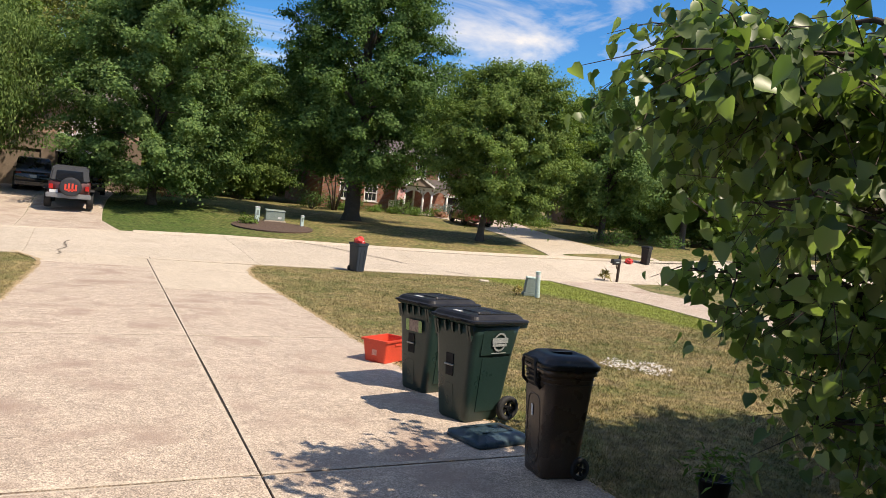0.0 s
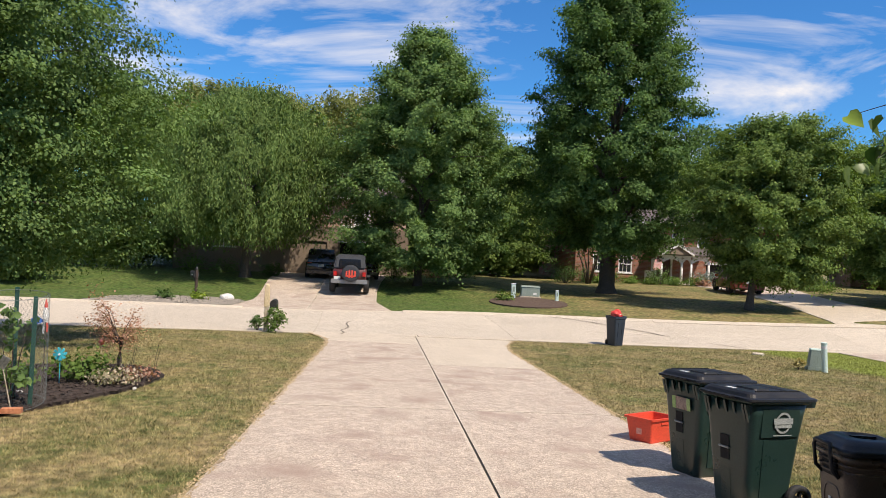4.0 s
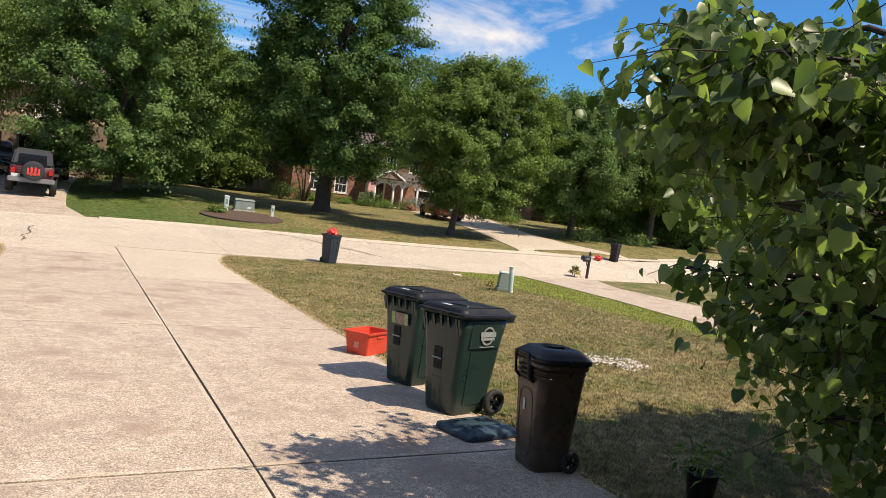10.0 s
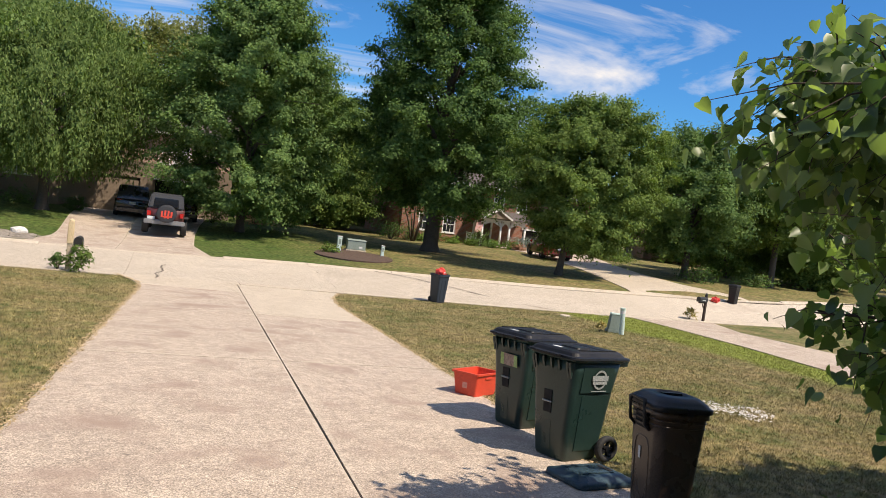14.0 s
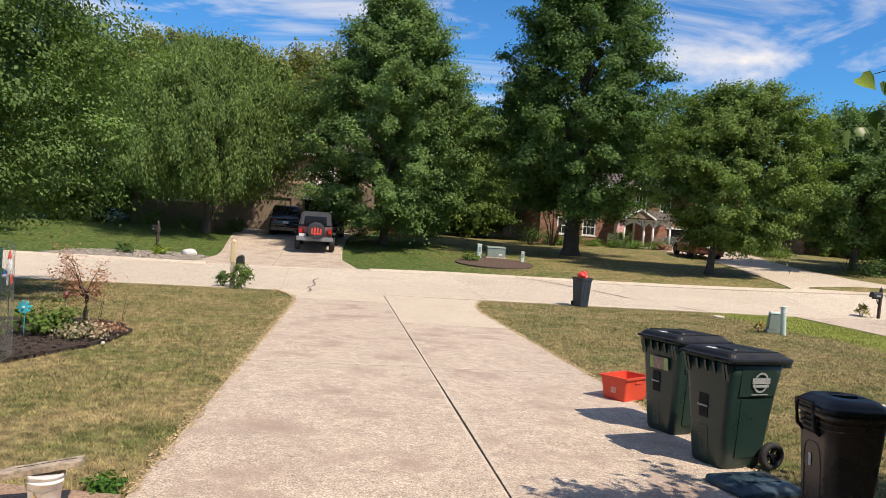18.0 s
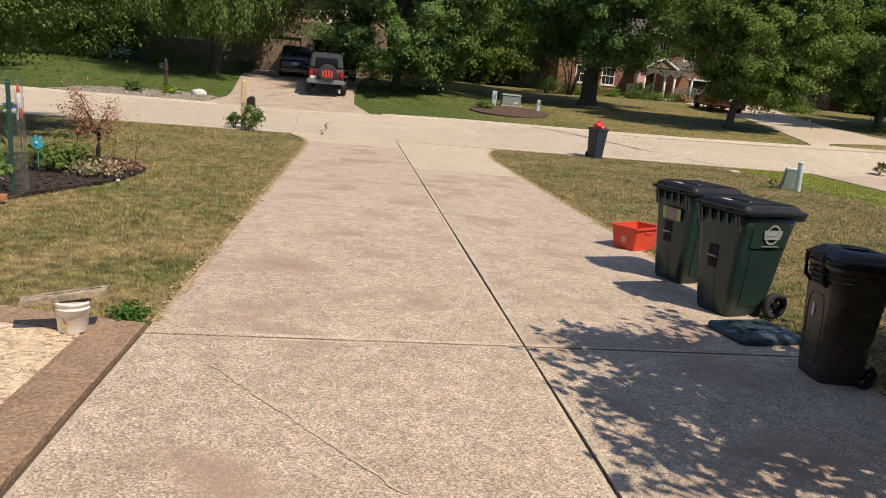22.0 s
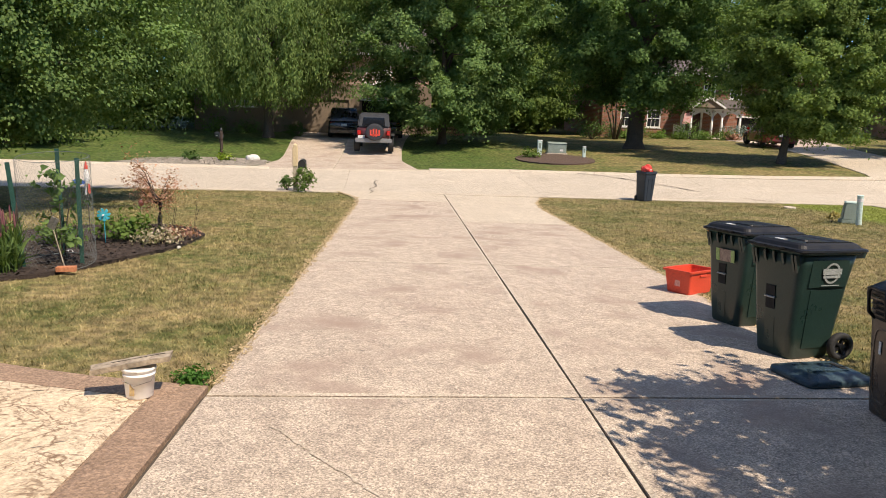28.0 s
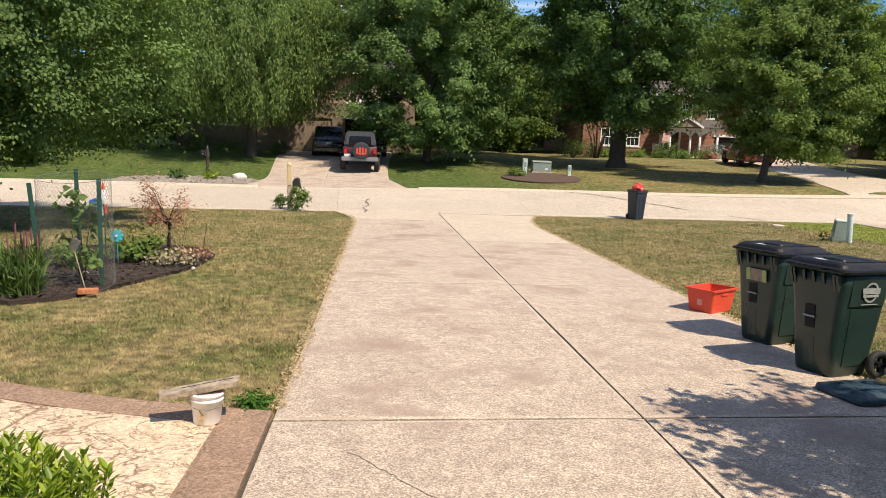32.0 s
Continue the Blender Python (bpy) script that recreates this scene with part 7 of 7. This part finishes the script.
brick_house()
for i, (x, y, rx, rz, mat, label) in enumerate([(17.9, 46.9, 0.92, 0.98, LEAF_OAK, "clipped dark shrub before the brick house"), (16.0, 47.3, 1.31, 1.44, LEAF_OAK, "large dark shrub at the house corner"), (19.3, 46.5, 0.72, 0.66, LEAF_BUSH, "low green shrub at the house wall"), (20.5, 45.6, 0.66, 0.59, LEAF_BUSH, "low green shrub at the house wall"),
                                               (21.4, 45.7, 0.98, 1.51, LEAF_MID, "round green shrub beside the porch"), (22.1, 44.8, 0.66, 0.66, LEAF_BUSH, "green leafy perennial by the porch"), (23.5, 44.5, 0.72, 0.79, LEAF_BUSH, "green leafy perennial by the porch"), (24.5, 44.6, 0.98, 1.24, LEAF_BLUE, "blue-grey spruce shrub by the porch"), (23.8, 43.9, 0.52, 0.52, LEAF_RED, "reddish low shrub by the porch"),
                                               (24.9, 43.2, 0.46, 0.46, STRAW, "tan low shrub by the drive"), (29.8, 40.3, 1.18, 0.72, LEAF_BUSH, "green shrub beside the far drive"), (31.2, 41.4, 1.18, 0.79, LEAF_BUSH, "sunny green shrub beside the far drive"), (16.8, 46.3, 0.66, 0.66, LEAF_BUSH, "low green shrub at the house wall"), (14.1, 45.6, 1.57, 1.97, LEAF_OAK, "tall dark shrub in the shade"), (27.1, 28.0, 1.16, 1.16, LEAF_OAK, "dark shrub under the far trees"), (31.3, 27.9, 1.03, 0.90, LEAF_MID, "green shrub under the far trees")]):
    bush("foundation_shrub", pose(x, y, ground_at(x, y) - 0.02), label, rx, rz * 0.72, 0.10, 1000, mat, 70 + i, spread=0.26)
# bare-stemmed small tree at the house corner
t = thing("multi_stem_tree", pose(15.73, 45.29, ground_at(15.73, 45.29)) @ Matrix.Scale(1.31, 4), "bare-stemmed ornamental tree before the brick house", "tree")
rm = np.random.default_rng(33)
cl = []
for k in range(5):
    a = 0.5 + k * 1.25
    e = (0.9 * math.cos(a), 0.9 * math.sin(a), 2.0 + 0.2 * k)
    part("stem", tube([(0.08 * math.cos(a), 0.08 * math.sin(a), -0.1), (0.35 * math.cos(a), 0.35 * math.sin(a), 1.0), e], [0.06, 0.045, 0.02], 7), BARK, t, "", True)
    cl.append(np.array(e) + rm.normal(size=(90, 3)) * 0.45)
lv = leaf_cloud("crown", np.concatenate(cl), np.tile([0, 0, 1.0], (450, 1)), 0.2, LEAF_OAK, rm)
lv.parent = t


def siding_house():
    t = thing("garage_house", pose(-0.3, 0.44, -0.62) @ Matrix.Diagonal((1.12, 1.09, 1.09, 1)), "tan house with open garage and white balcony rail", "house")
    y = 41.0
    gaps = [(-0.75, 1.9, 0.0, 2.05), (-8.6, 1.25, 1.45, 0.95), (-3.6, 2.2, 0.0, 2.05)]
    wall_with_gaps(t, -11.5, 2.4, y, -0.5, 3.0, gaps, SIDING)
    part("wall", box((0.25, 8, 3.5), (-11.5, y + 4.1, -0.5)), SIDING, t)
    part("wall", box((0.25, 8, 3.5), (2.4, y + 4.1, -0.5)), SIDING, t)
    part("wall", box((13.9, 0.25, 5.6), (-4.55, y + 8.2, -0.5)), SIDING, t)
    wall_with_gaps(t, -11.5, 2.4, y + 1.3, 3.0, 5.2, [(-0.4, 0.9, 3.2, 1.5), (-5.5, 0.9, 3.5, 1.2)], BRICK_PALE)
    part("garage_inside", box((2.6, 0.1, 2.4), (-0.75, y + 2.6, 0)), DARK, t)
    part("garage_door", box((2.2, 0.06, 2.05), (-3.6, y + 0.12, 0)), SIDING, t, "tan closed garage door")
    part("garage_trim", box((2.1, 0.06, 0.16), (-0.75, y - 0.04, 2.05)), WHITE, t)
    part("room_back", box((1.6, 0.05, 1.3), (-8.6, y + 0.9, 1.3)), DARK, t)
    window(t, -8.93, y + 0.08, 1.45, 0.6, 0.95, False)
    window(t, -8.27, y + 0.08, 1.45, 0.6, 0.95, False)
    window(t, -0.4, y + 1.38, 3.2, 0.9, 1.5, False)
    window(t, -5.5, y + 1.38, 3.5, 0.9, 1.2, False)
    part("balcony", box((3.2, 1.3, 0.15), (-0.1, y + 0.6, 3.0)), WHITE, t, "white balcony floor")
    for x in np.linspace(-1.65, 1.45, 17):
        part("baluster", box((0.05, 0.05, 0.62), (float(x), y + 0.02, 3.15)), WHITE, t)
    part("top_rail", box((3.2, 0.08, 0.07), (-0.1, y + 0.02, 3.77)), WHITE, t)
    gable_roof(t, -11.5, 2.4, y + 1.2, y + 8.2, 5.2, 2.0)


siding_house()
for i, (x, y, rx, rz, mat, label) in enumerate([(-11.6, 42.6, 1.01, 0.90, LEAF_BUSH, "green shrub below the far window"), (-9.5, 42.9, 0.90, 0.78, LEAF_MID, "green shrub below the far window"), (1.3, 41.6, 0.90, 1.01, LEAF_BUSH, "green shrub beside the garage"), (4.1, 43.4, 1.01, 0.90, LEAF_RED, "reddish shrub under the shade tree"), (6.4, 45.0, 1.15, 1.03, LEAF_OAK, "dark shrub in the shade"), (-6.2, 40.9, 0.67, 0.67, LEAF_OAK, "dark shrub beside the drive")]):
    bush("foundation_shrub", pose(x, y, ground_at(x, y) - 0.02), label, rx, rz, 0.10, 900, mat, 90 + i, spread=0.26)


def plain_house(name, m, label, w, d, h, mat, wins, rise=2.0):
    t = thing(name, m, label, "house")
    wall_with_gaps(t, -w / 2, w / 2, 0, -0.6, h, wins, mat)
    part("wall", box((0.25, d, h + 0.6), (-w / 2, d / 2, -0.6)), mat, t)
    part("wall", box((0.25, d, h + 0.6), (w / 2, d / 2, -0.6)), mat, t)
    part("wall", box((w, 0.25, h + 0.6), (0, d, -0.6)), mat, t)
    for x, ww, z, hh in wins:
        window(t, x, 0.08, z, ww, hh, False)
        part("room_back", box((ww + 0.4, 0.05, hh + 0.3), (x, 0.8, z - 0.1)), DARK, t)
    gable_roof(t, -w / 2, w / 2, 0, d, h, rise)


plain_house("garden_house", pose(15.0, 69, -0.6) @ Matrix.Scale(1.3, 4), "dark distant house with white windows among trees", 6, 5, 2.2, SIDING, [(-0.9, 0.7, 0.4, 1.1), (0.3, 0.7, 0.4, 1.1), (1.8, 0.7, 0.4, 1.1)], 1.4)
plain_house("brick_neighbour", pose(48.0, 49.0, -0.4, 0, 0, -25) @ Matrix.Scale(1.3, 4), "tan brick house half hidden behind trees", 11, 7, 2.6, BRICK_PALE, [(-3.2, 0.9, 0.5, 1.3), (-1.2, 0.9, 0.5, 1.3), (2.5, 0.9, 0.5, 1.3)], 1.8)
